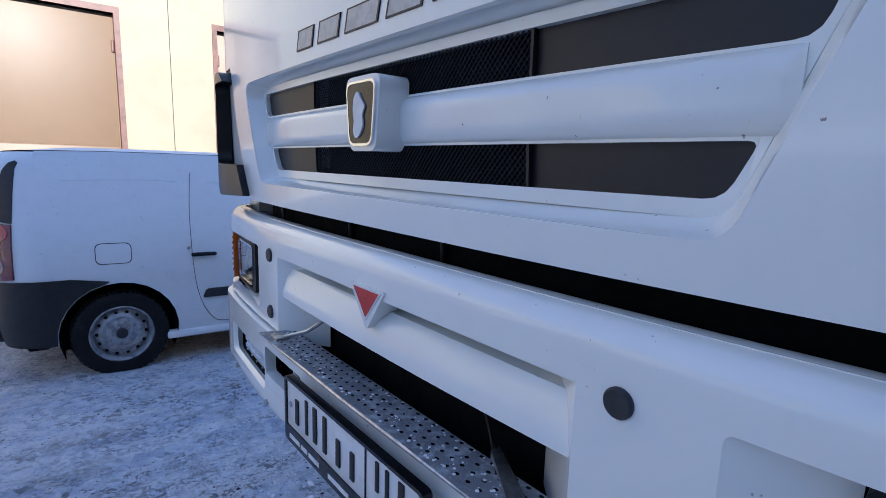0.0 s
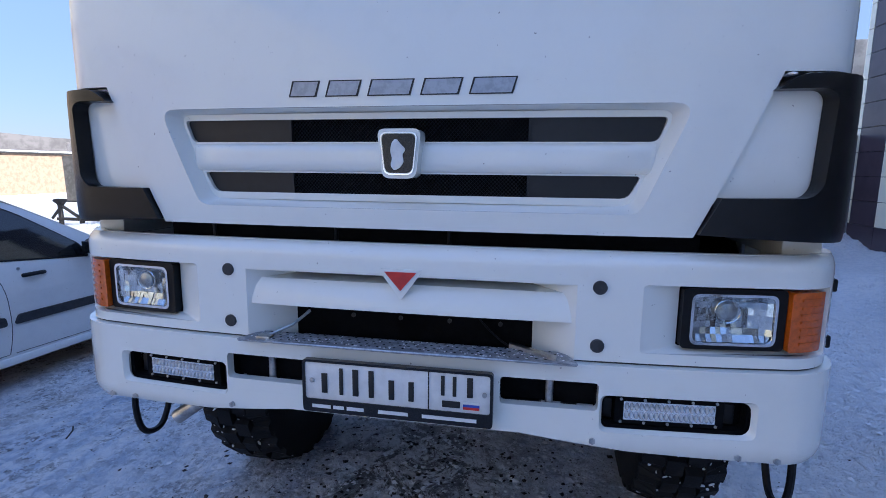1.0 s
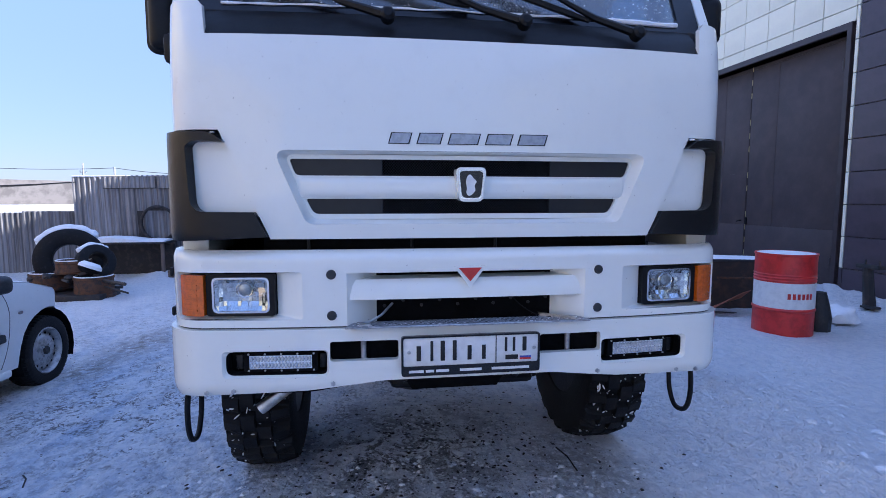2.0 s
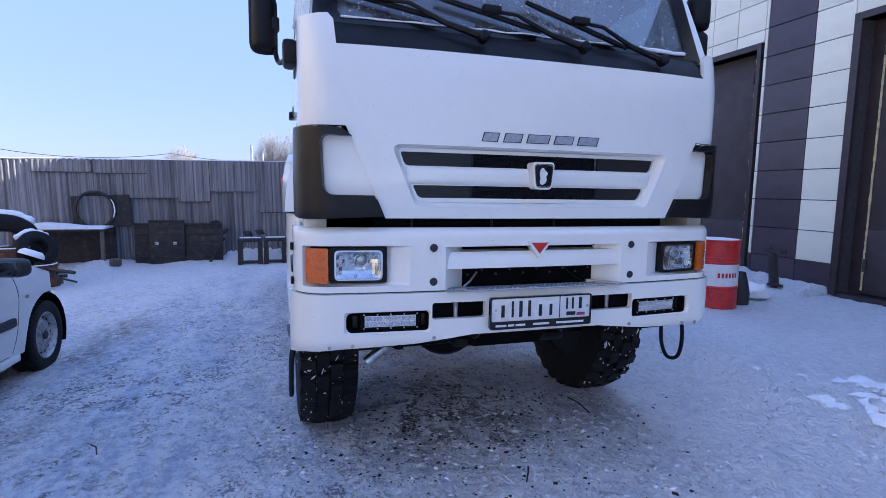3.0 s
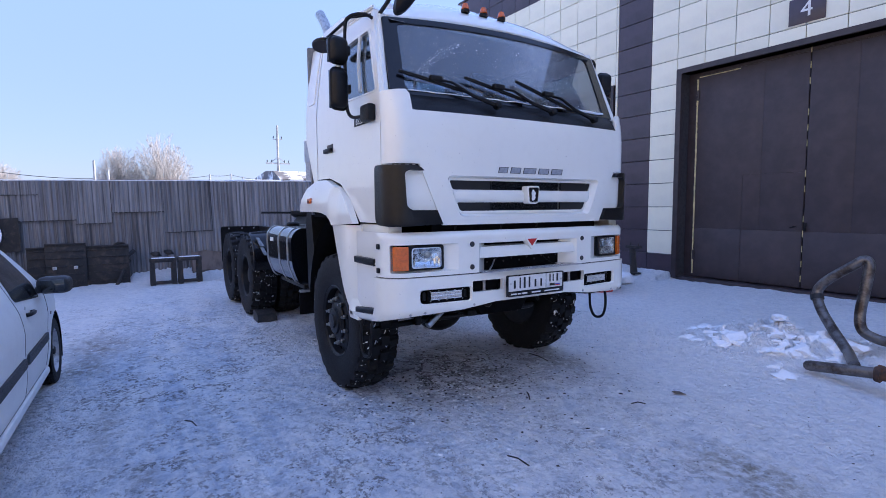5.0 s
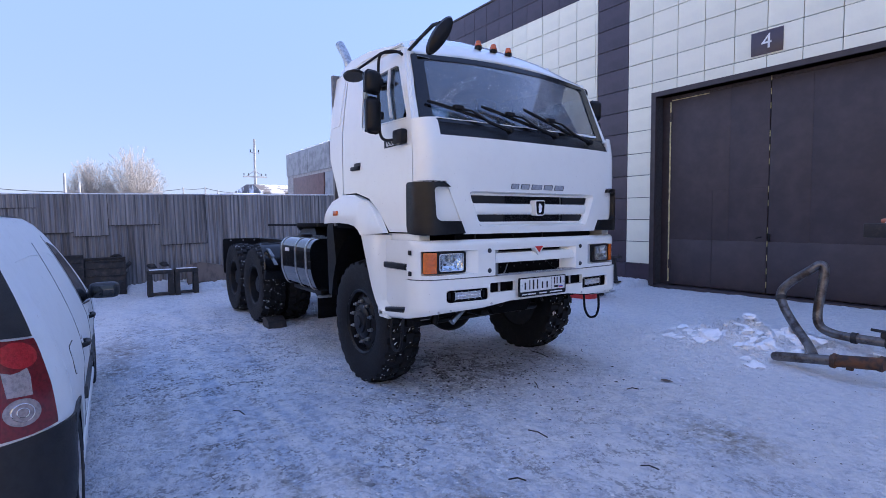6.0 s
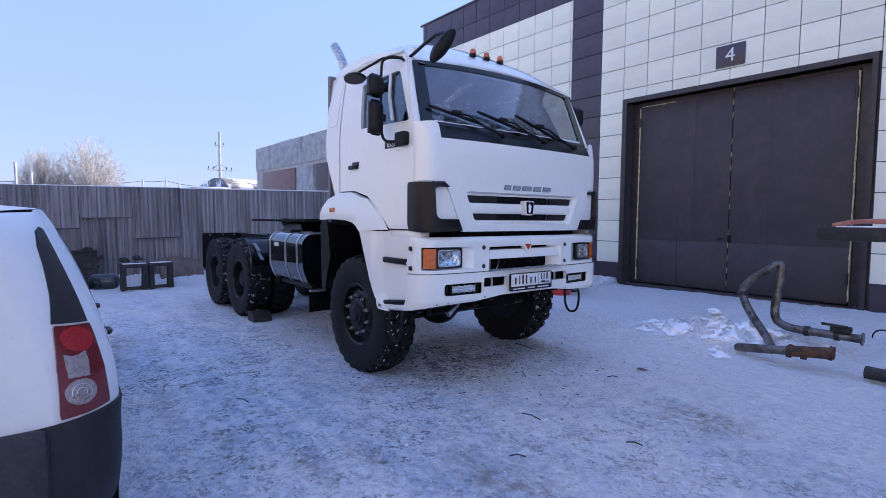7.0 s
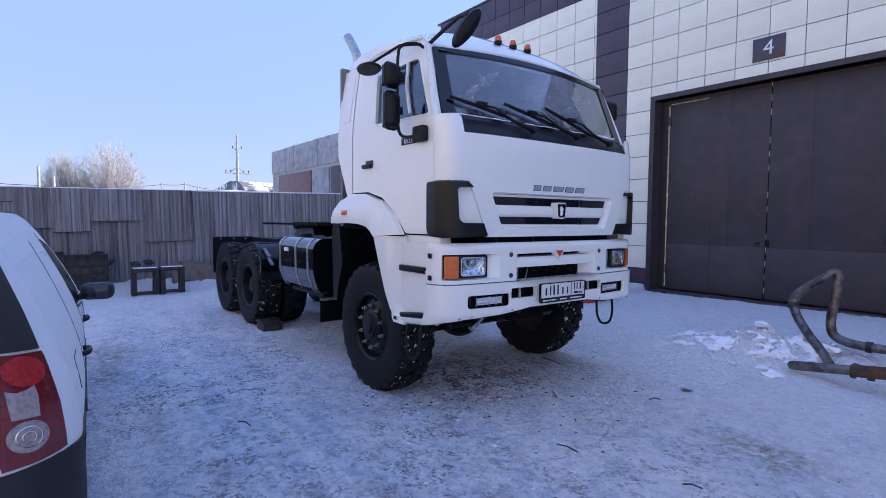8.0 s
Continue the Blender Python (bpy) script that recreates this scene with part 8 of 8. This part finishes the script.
def exhaust_pipes():
    p = thing("exhaust_pipe", "bent heat-stained exhaust pipe propped up in the snow", "pipe", "scrap pipes", at=(0, 0, 0))
    run = smooth_line([(-1.16, -2.45, 0.06), (-1.05, -2.62, 0.12), (-0.86, -2.80, 0.26), (-0.73, -2.88, 0.42), (-0.68, -2.93, 0.56), (-0.76, -2.95, 0.68), (-0.93, -2.98, 0.82), (-1.00, -3.0, 0.875), (-1.04, -3.0, 0.83),
                       (-1.03, -2.98, 0.65), (-1.01, -2.95, 0.40), (-1.04, -2.92, 0.27), (-1.14, -2.90, 0.215), (-1.30, -2.88, 0.20), (-1.55, -2.88, 0.20), (-1.80, -2.88, 0.20)], 5)
    part("bent_pipe", tube(run, 0.043, 14), M["pipe"], p)
    for i in (18, 66, 71):
        q = run[i]
        d = (run[i + 1] - run[i - 1]).normalized() * 0.022
        part("clamp", rod(q - d, q + d, 0.054, seg=16), M["scrap"], p)
    part("flange", lathe([(0.05, 0), (0.065, 0.004), (0.065, 0.016), (0.046, 0.018)], 18, Matrix.Translation((-1.80, -2.88, 0.20)) @ pose(0, 0, 0, 0, -90, 0)), M["pipe"], p)
    part("valve", box(-1.72, -1.55, -2.93, -2.82, 0.24, 0.30, 0.015), M["scrap"], p)
    part("valve_lever", rod((-1.70, -2.80, 0.31), (-1.48, -2.84, 0.31), 0.014, seg=8), M["scrap"], p)
    s = thing("exhaust_pipe", "short straight exhaust pipe with a rusty flanged end", "pipe", "scrap pipes", at=(0, 0, 0))
    part("pipe_body", rod((-0.99, -2.10, 0.085), (-1.45, -2.09, 0.145), 0.042, seg=18), M["pipe"], s)
    part("pipe_nose", lathe([(0.042, 0.0), (0.036, 0.03), (0.02, 0.045), (0.0, 0.048)], 16, Matrix.Translation((-0.99, -2.10, 0.085)) @ pose(0, 0, 0, 0, 97, 0)), M["pipe"], s)
    part("sleeve", rod((-1.42, -2.09, 0.142), (-1.78, -2.08, 0.19), 0.052, seg=18), M["rust"], s, "rusted sleeve")
    for x, z in ((-1.44, 0.144), (-1.76, 0.187)):
        part("collar", rod((x - 0.016, -2.09, z - 0.002), (x + 0.016, -2.09, z + 0.002), 0.064, seg=18), M["rust"], s)
    part("lug", box(-1.58, -1.53, -2.10, -2.06, 0.09, 0.13, 0.006), M["rust"], s)
    solo("pipe_stub", rod((-2.02, -2.05, 0.08), (-2.5, -2.0, 0.08), 0.055, seg=16), M["scrap"], "dark pipe stub lying in the snow", "pipe", "scrap pipes")
    solo("wire_loop", tube([(-1.75 + 0.09 * math.cos(a), -4.0, 0.02 + 0.09 * math.sin(a)) for a in steps(-0.2, 3.5, 14)], 0.008, 6), M["plastic"], "loop of black wire sticking out of snow", "wire")


on_yard(exhaust_pipes)


def beam_stand():
    s = thing("loading_beam", "black steel beam on posts with an orange hose over it", "stand", at=(0, 0, 0))
    part("beam", box(-4.2, -1.47, -2.72, -2.55, 1.155, 1.285, 0.012), M["scrap"], s)
    part("beam_snow", box(-4.2, -1.62, -2.71, -2.56, 1.285, 1.298, 0.006), M["cap_snow"], s)
    part("hose", tube(smooth_line([(-1.58, -2.63, 1.30), (-1.75, -2.63, 1.335), (-2.0, -2.63, 1.345), (-2.6, -2.63, 1.31), (-3.4, -2.63, 1.31)], 6), 0.022, 8), M["orange"], s)
    for x in (-4.1, -3.2):
        part("post", box(x - 0.05, x + 0.05, -2.69, -2.58, -0.05, 1.155, 0.008), M["scrap"], s)
        part("foot", box(x - 0.15, x + 0.15, -2.85, -2.42, -0.03, 0.02, 0.008), M["scrap"], s)


on_yard(beam_stand)


def fence_side_things():
    # work table heaped with snow
    t = thing("work_table", "rough steel table with a thick layer of snow", "table", at=(10.05, -0.55, 0))
    part("tabletop", box(-0.35, 0.30, 5.08, 6.75, 0.76, 0.80, 0.008), M["scrap"], t)
    sn = loft([[(-0.33, y, 0.80), (-0.32, y, 0.82 + h), (0.0, y, 0.85 + h), (0.28, y, 0.83 + h), (0.29, y, 0.80)] for y, h in ((5.12, 0.0), (5.3, 0.005), (5.6, 0.01), (5.9, 0.05), (6.2, 0.07), (6.5, 0.05), (6.72, 0.0))])
    part("snow_layer", sn, M["cap_snow"], t)
    for y in (5.16, 6.65):
        for x in (-0.30, 0.24):
            part("leg", box(x - 0.03, x + 0.03, y - 0.03, y + 0.03, -0.02, 0.76, 0.004), M["wood"], t)
    part("back_board", box(0.20, 0.22, 5.1, 6.7, 0.08, 0.72), M["scrap"], t)
    # plate with a round opening, hung on the fence
    cx, cz = 4.875, 1.15
    ring = [(cx + 0.33 * math.cos(a), cz + 0.345 * math.sin(a)) for a in steps(0, 2 * math.pi, 40)[:-1]]
    pl = sheet([(4.24, 0.80), (5.29, 0.80), (5.30, 1.42), (4.25, 1.47)], [ring], 0.02, lambda y, z, w: (10.36 - w - 0.06 * (z - 0.8), y, z))
    k = solo("steel_plate", pl, M["scrap"], "blackened steel plate with a large round opening", "plate")
    rim = tube([(10.33 - 0.06 * (z - 0.8), y, z) for y, z in [(cx + 0.35 * math.cos(a), cz + 0.365 * math.sin(a)) for a in steps(0, 2 * math.pi, 40)[:-1]]], 0.03, 8, closed=True)
    part("rim", rim, M["scrap"], k)
    part("snow_on_rim", tube([(10.285, cx + 0.36 * math.cos(a), cz + 0.375 * math.sin(a)) for a in steps(radians(35), radians(205), 26)], [0.004] + [0.015] * 25 + [0.004], 6), M["cap_snow"], k)
    # black truck-body side boards
    b = thing("side_boards", "stack of black steel side boards against the fence", "boards", at=(10.0, 0, 0))
    for y0, y1, z1, x in ((3.80, 4.14, 0.83, 0.10), (3.18, 3.84, 0.90, -0.02), (2.45, 3.24, 0.83, 0.04)):
        bd = part("board", box(x, x + 0.06, y0, y1, -0.02, z1, 0.008), M["scrap"], b)
        for z in (0.16, 0.32, 0.48, 0.64, 0.78):
            part("rib", box(x - 0.022, x, y0 + 0.03, y1 - 0.03, z - 0.012, z + 0.012, 0.004), M["scrap"], bd)
        part("edge_rail", box(x - 0.03, x + 0.09, y0, y1, z1, z1 + 0.03, 0.006), M["scrap"], bd)
    for y in (3.36, 3.70):
        part("latch", box(-0.045, -0.02, y - 0.035, y + 0.035, 0.42, 0.48, 0.006), M["steel"], b, "bright worn latch")
    # trestles
    def trestle(y0, y1):
        s = thing("trestle", "dark square steel trestle standing in the snow", "trestle", "trestles by the fence", at=(9.55, y0, 0))
        w = y1 - y0
        part("top_rail", box(-0.12, 0.12, 0, w, 0.47, 0.55, 0.012), M["scrap"], s)
        part("snow_cap", box(-0.10, 0.10, 0.03, w - 0.04, 0.55, 0.556, 0.002), M["cap_snow"], s)
        for x in (-0.08, 0.08):
            for y in (0.05, w - 0.05):
                part("leg", loft([[(x - 0.04, y - 0.05, -0.05), (x + 0.04, y - 0.05, -0.05), (x + 0.04, y + 0.05, -0.05), (x - 0.04, y + 0.05, -0.05)], [(x - 0.04, y - 0.04, 0.47), (x + 0.04, y - 0.04, 0.47), (x + 0.04, y + 0.04, 0.47), (x - 0.04, y + 0.04, 0.47)]]), M["scrap"], s)
            part("foot_rail", box(x - 0.03, x + 0.03, 0.05, w - 0.05, 0.02, 0.06, 0.005), M["scrap"], s)
        return s
    trestle(1.62, 2.11)
    trestle(1.14, 1.60)
    solo("old_bracket", tube(smooth_line([(10.15, 2.52, -0.03), (10.1, 2.50, 0.30), (10.1, 2.62, 0.52), (10.12, 2.46, 0.62), (10.2, 2.36, 0.70)], 4), 0.045, 8), M["scrap"], "bent black iron bracket leaning on the fence", "scrap")
    solo("angle_iron", tube([(9.9, 2.70, 0.0), (10.1, 2.52, 0.42), (10.2, 2.44, 0.50)], 0.035, 6), M["scrap"], "short black angle iron leaning beside the boards", "scrap")
    for y, z in ((1.95, 0.72), (1.70, 0.75), (2.6, 0.98)):
        crumpled("iron_lump", 10.25, y, z - 0.18, 0.09, y, M["scrap"], "sooty iron casting set against the fence", "scrap")
    solo("wood_block", box(9.55, 9.70, 4.28, 4.46, 0.06, 0.20, 0.01), M["wood"], "small wooden block half sunk in snow", "block")
    solo("tarpaulin", loft([[(10.3, y, 0.0), (10.15, y, 0.1 + h), (10.35, y, 0.5 + h), (10.42, y, 0.52 + h)] for y, h in ((0.35, -0.05), (0.6, 0.02), (0.95, 0.08), (1.25, 0.03))]), M["wood"], "stiff brown tarpaulin edge sticking out of a drift", "tarpaulin", sharp=60)


on_yard(fence_side_things, -0.35)


def scrap_heap():
    """Worn tyre, brake drums and rods on the snow."""
    t = thing("tyre_heap", "two worn truck tyres under thick caps of snow", "tyre heap", at=(7.95, 5.60, 0.0))
    for m, k, a0, a1, fat in ((pose(0, 0, 0.60, 82, 0, -68), 1.0, 40, 150, 0.085), (pose(-0.35, -0.58, 0.58, 68, 0, -40), 0.56, 40, 140, 0.055)):
        ty = part("tyre", lathe([(r * k, h * (0.4 + 0.6 * k)) for r, h in old_tyre_prof], 44, m, closed=True), M["rubber"], t)
        cap = [tuple(m @ Vector((0.535 * k * math.cos(a), 0.535 * k * math.sin(a), 0))) for a in steps(radians(a0), radians(a1), 18)]
        part("snow_cap", tube(cap, [0.02] + [fat * (1 + 0.35 * noise.noise(Vector((i * 0.7, k, 0)))) for i in range(17)] + [0.02], 9), M["cap_snow"], ty)

    def drum(x, y, z, r, h, label):
        d = thing("brake_drum", label, "brake drum", "drums in the scrap heap", at=(x, y, z))
        part("shell", lathe([(r * 0.80, 0), (r * 1.06, 0.01), (r * 1.08, 0.05), (r, 0.06), (r * 0.97, h - 0.05), (r * 1.02, h - 0.04), (r * 1.02, h), (r * 0.86, h + 0.005), (r * 0.80, h - 0.06), (0.0, h - 0.06)], 32), M["rust"], d)
        part("snow_rim", tube([(r * 0.95 * math.cos(a), r * 0.95 * math.sin(a), h + 0.008) for a in steps(0.4, 5.4, 24)], [0.003] + [0.011] * 23 + [0.003], 6), M["cap_snow"], d)
    drum(7.35, 4.95, 0.0, 0.29, 0.36, "rust-brown brake drum with snow on its rim")
    drum(7.55, 5.35, 0.40, 0.26, 0.22, "rusty brake drum lying on the heap")
    drum(7.6, 5.75, 0.12, 0.30, 0.30, "dark rusty brake drum in the heap")
    solo("axle_plate", box(7.0, 7.7, 4.7, 5.9, -0.02, 0.10, 0.02), M["scrap"], "thick sooty plate under the scrap drums", "plate")
    rng = random.Random(9)
    for k in range(9):
        a = (7.3 + rng.uniform(-0.1, 0.35), 4.75 + rng.uniform(-0.1, 1.2), rng.uniform(0.12, 0.45))
        d = Vector((rng.uniform(-0.3, 0.2), rng.uniform(-0.55, 0.3), rng.uniform(-0.12, 0.06)))
        solo("iron_rod", rod(a, tuple(Vector(a) + d), rng.uniform(0.012, 0.03), seg=8), M["scrap"], "rusty iron rod lying over the scrap heap", "rod", "rods in the scrap heap")
    solo("iron_rod", rod((7.25, 4.9, 0.24), (7.05, 4.30, 0.10), 0.016, seg=8), M["scrap"], "long thin rod poking out of the scrap heap", "rod", "rods in the scrap heap")
    for k in range(7):
        crumpled("casting", 7.2 + rng.uniform(0, 0.3), 4.95 + 0.16 * k, 0.30 + rng.uniform(0, 0.08), 0.07, 20 + k, M["scrap"], "snow-dusted iron casting in the scrap heap", "casting")
    solo("curved_pan", lathe([(0.0, 0.10), (0.12, 0.095), (0.17, 0.05), (0.18, 0.0)], 20, pose(7.3, 4.98, 0.50, 20, 15, 0)), M["cap_snow"], "round pan heaped with snow on the drums", "pan")


on_yard(scrap_heap)


def trailer_frame():
    """Trussed frame and bent sheets beyond the van, against the bright yard."""
    f = thing("trussed_frame", "rusty black trussed trailer frame in the far yard", "frame", at=(11.2, 0, -0.12))
    for z in (0.84, 0.30):
        part("chord", box(-0.05, 0.05, 9.4, 13.4, z - 0.05, z + 0.03), M["scrap"], f)
    for y in (9.5, 10.6, 11.6, 12.6, 13.3):
        part("upright", box(-0.04, 0.04, y - 0.05, y + 0.05, -0.05, 0.82), M["scrap"], f)
    for y in (9.5, 10.6, 11.6, 12.6):
        part("diagonal", rod((0, y, 0.30), (0, y + 0.9, 0.82), 0.045, seg=6), M["scrap"], f)
        part("diagonal", rod((0, y + 1.0, 0.30), (0, y + 0.5, 0.82), 0.04, seg=6), M["scrap"], f)
    part("box_beam", box(-0.1, 0.1, 8.6, 11.0, 0.52, 0.76), M["scrap"], f)
    p = sheet([(12.35, 0.72), (12.8, 0.72), (13.1, 1.95), (12.4, 1.98)], [[(12.6 + 0.03 * math.cos(a), 1.5 + 0.03 * math.sin(a)) for a in steps(0, 6.28, 8)[:-1]]], 0.02, lambda y, z, w: (11.0 - w + 0.2 * (z - 0.8), y, z))
    solo("perforated_plate", p, M["dull_plate"], "grey punched plate leaning against the frame", "plate")
    solo("curved_sheet", loft([[(10.9, 8.2 + 0.6 * t, 0.62 - 0.16 * math.sin(3 * t) + dz) for dz in (0, 0.02)] + [(11.5, 8.2 + 0.6 * t, 0.66 - 0.16 * math.sin(3 * t) + dz) for dz in (0.02, 0)] for t in steps(0, 2.2, 12)]), M["concrete"], "bent pale sheet metal lying on the frame", "sheet", sharp=60)
    h = thing("brick_house", "small sunlit tan brick outbuilding with a snowy roof", "building", at=(29.2, 29.0, 0), rz=-24)
    part("wall", box(0, 2.7, 0, 2.4, -0.3, 2.28), M["tan_brick"], h)
    part("roof", box(-0.12, 2.82, -0.12, 2.5, 2.28, 2.36, 0.03), M["cap_snow"], h)
    mesh = finish(box(-0.02, 0.0, -0.20, 0.20, -0.07, 0.07, 0.01), "brick", M["tan_brick"])
    for r in range(13):
        for c in range(6):
            ob = new("brick", mesh)
            ob.parent = h
            ob.matrix_basis = pose(0, 0.2 + 0.41 * c - (0.1 if r % 2 else 0), 0.1 + 0.165 * r)
    part("small_window", box(-0.03, 0.0, 1.2, 1.7, 1.7, 1.95), M["van_glass"], h)
    o = thing("outbuilding", "long low tan brick outbuilding with a snowy roof edge", "building", at=(11.5, 29.0, 0))
    part("wall", box(0, 15.2, 0, 3.0, -0.3, 2.42), M["tan_brick"], o)
    part("roof", box(-0.15, 15.35, -0.15, 3.1, 2.42, 2.52, 0.03), M["cap_snow"], o)
    part("eave_pipe", rod((-0.1, -0.18, 2.36), (15.3, -0.18, 2.36), 0.06, seg=8), M["scrap"], o)


on_yard(trailer_frame)


def litter():
    rng = random.Random(4)
    for x, y, a, l in ((-1.48, 0.54, 40, 0.10), (-0.60, -0.55, 75, 0.12), (-0.05, 0.05, -30, 0.12), (-0.80, 0.72, 20, 0.14), (0.55, -0.70, 10, 0.22), (-1.1, 1.2, 60, 0.1), (0.9, 2.2, 30, 0.12)):
        z = ground_height(x, y)
        d = Vector((math.cos(radians(a)), math.sin(radians(a)), 0.12)) * l
        solo("twig", tube([(x, y, z + 0.006), tuple(Vector((x, y, z + 0.012)) + d * 0.5 + Vector((0.01, -0.01, 0))), tuple(Vector((x, y, z + 0.006)) + d)], 0.0045, 5), M["scrap"], "thin dark twig lying on the packed snow", "twig", "twigs on the snow")
    lf = sheet(rnd([(-0.05, -0.02), (0.03, -0.035), (0.06, 0.01), (0.0, 0.035)], 0.015, 3), (), 0.002, lambda u, v, w: (-0.62 + u, -0.92 + v, ground_height(-0.62, -0.92) + 0.012 + 0.3 * v * v * 20 * 0.02 + w))
    solo("scrap_card", lf, M["wood"], "small brown scrap of card on the snow", "card")
    lumps = bmesh.new()
    for k in range(360):
        c = rng.choice(((-0.45, -2.62, 0.62, 0.45), (-0.45, -2.62, 0.62, 0.45), (-0.6, -2.5, 0.5, 0.4), (1.3, -2.4, 1.2, 0.4), (4.2, -5.6, 1.4, 0.5), (0.5, 0.0, 3.0, 2.5), (10.0, 3.0, 0.5, 2.5)))
        x, y = rng.gauss(c[0], c[2] * 0.6), rng.gauss(c[1], c[3] * 0.6)
        if -0.3 < x < 2.2 and abs(y) < 1.3 and c[0] != 0.5:
            continue
        r = 0.02 + 0.09 * rng.random() ** 2 if c[0] < 0 else rng.uniform(0.008, 0.022) if c[0] != 0.5 else rng.uniform(0.004, 0.012)
        g = bmesh.new()
        bmesh.ops.create_icosphere(g, subdivisions=2 if r > 0.02 else 1, radius=1)
        o = Vector((k, 0, 0))
        for v in g.verts:
            v.co = v.co * (1 + 0.55 * noise.noise(v.co * 1.2 + o) + 0.35 * noise.noise(v.co * 2.9 + o))
        m = Matrix.Translation((x, y, ground_height(x, y) - r * 0.30)) @ pose(0, 0, 0, 0, 0, rng.uniform(0, 360)) @ Matrix.Diagonal((r * rng.uniform(0.8, 1.6), r, r * rng.uniform(0.4, 0.75), 1))
        join(lumps, g, m)
    solo("snow_lumps", lumps, M["cap_snow"], "loose crumbs and clods of snow over the yard", "snow", kind="stuff", sharp=24)


litter()


def crumbs(name, material, label, places, seed):
    """Small angular grains strewn over the ground; places: middle, spread, how many, smallest and largest size."""
    rng = random.Random(seed)
    verts, faces = [], []
    for cx, cy, sx, sy, n, lo, hi in places:
        for k in range(n):
            x, y = rng.gauss(cx, sx), rng.gauss(cy, sy)
            if y < -5.8 or x > 9.8:
                continue
            q, size = rng.uniform(0, 6.283), lo + (hi - lo) * rng.random() ** 2.5
            z, o = ground_height(x, y), len(verts)
            for i in range(4):
                d = size * rng.uniform(0.6, 1.5)
                verts.append((x + d * math.cos(q + 1.571 * i), y + d * math.sin(q + 1.571 * i), z + size * rng.uniform(-0.25, 0.15)))
            verts.append((x + size * rng.uniform(-0.4, 0.4), y + size * rng.uniform(-0.4, 0.4), z + size * rng.uniform(0.2, 0.55)))
            faces += [(o + i, o + (i + 1) % 4, o + 4) for i in range(4)]
    me = bpy.data.meshes.new(name)
    me.from_pydata(verts, [], faces)
    me.materials.append(material)
    tagged(new(name, me), label, "crumbs", kind="stuff")


crumbs("snow_crumbs", M["cap_snow"], "crumbs of broken snow crust strewn over the yard",
       ((0.9, 0.0, 0.75, 0.65, 2600, 0.003, 0.019), (0.5, 0.5, 1.8, 1.6, 2600, 0.003, 0.010), (2.4, 1.0, 0.7, 0.3, 600, 0.005, 0.018), (2.0, -2.3, 1.8, 0.7, 1200, 0.004, 0.022), (6.0, 2.0, 2.0, 1.2, 1200, 0.005, 0.022)), 31)
crumbs("frozen_grit", M["scrap"], "frozen dark grit and specks of dirt on the snow",
       ((0.8, 0.1, 0.6, 0.55, 1600, 0.003, 0.016), (0.4, 0.6, 1.9, 1.7, 3000, 0.002, 0.0075), (3.5, 2.2, 1.6, 0.8, 700, 0.003, 0.010)), 32)


facade_panels()
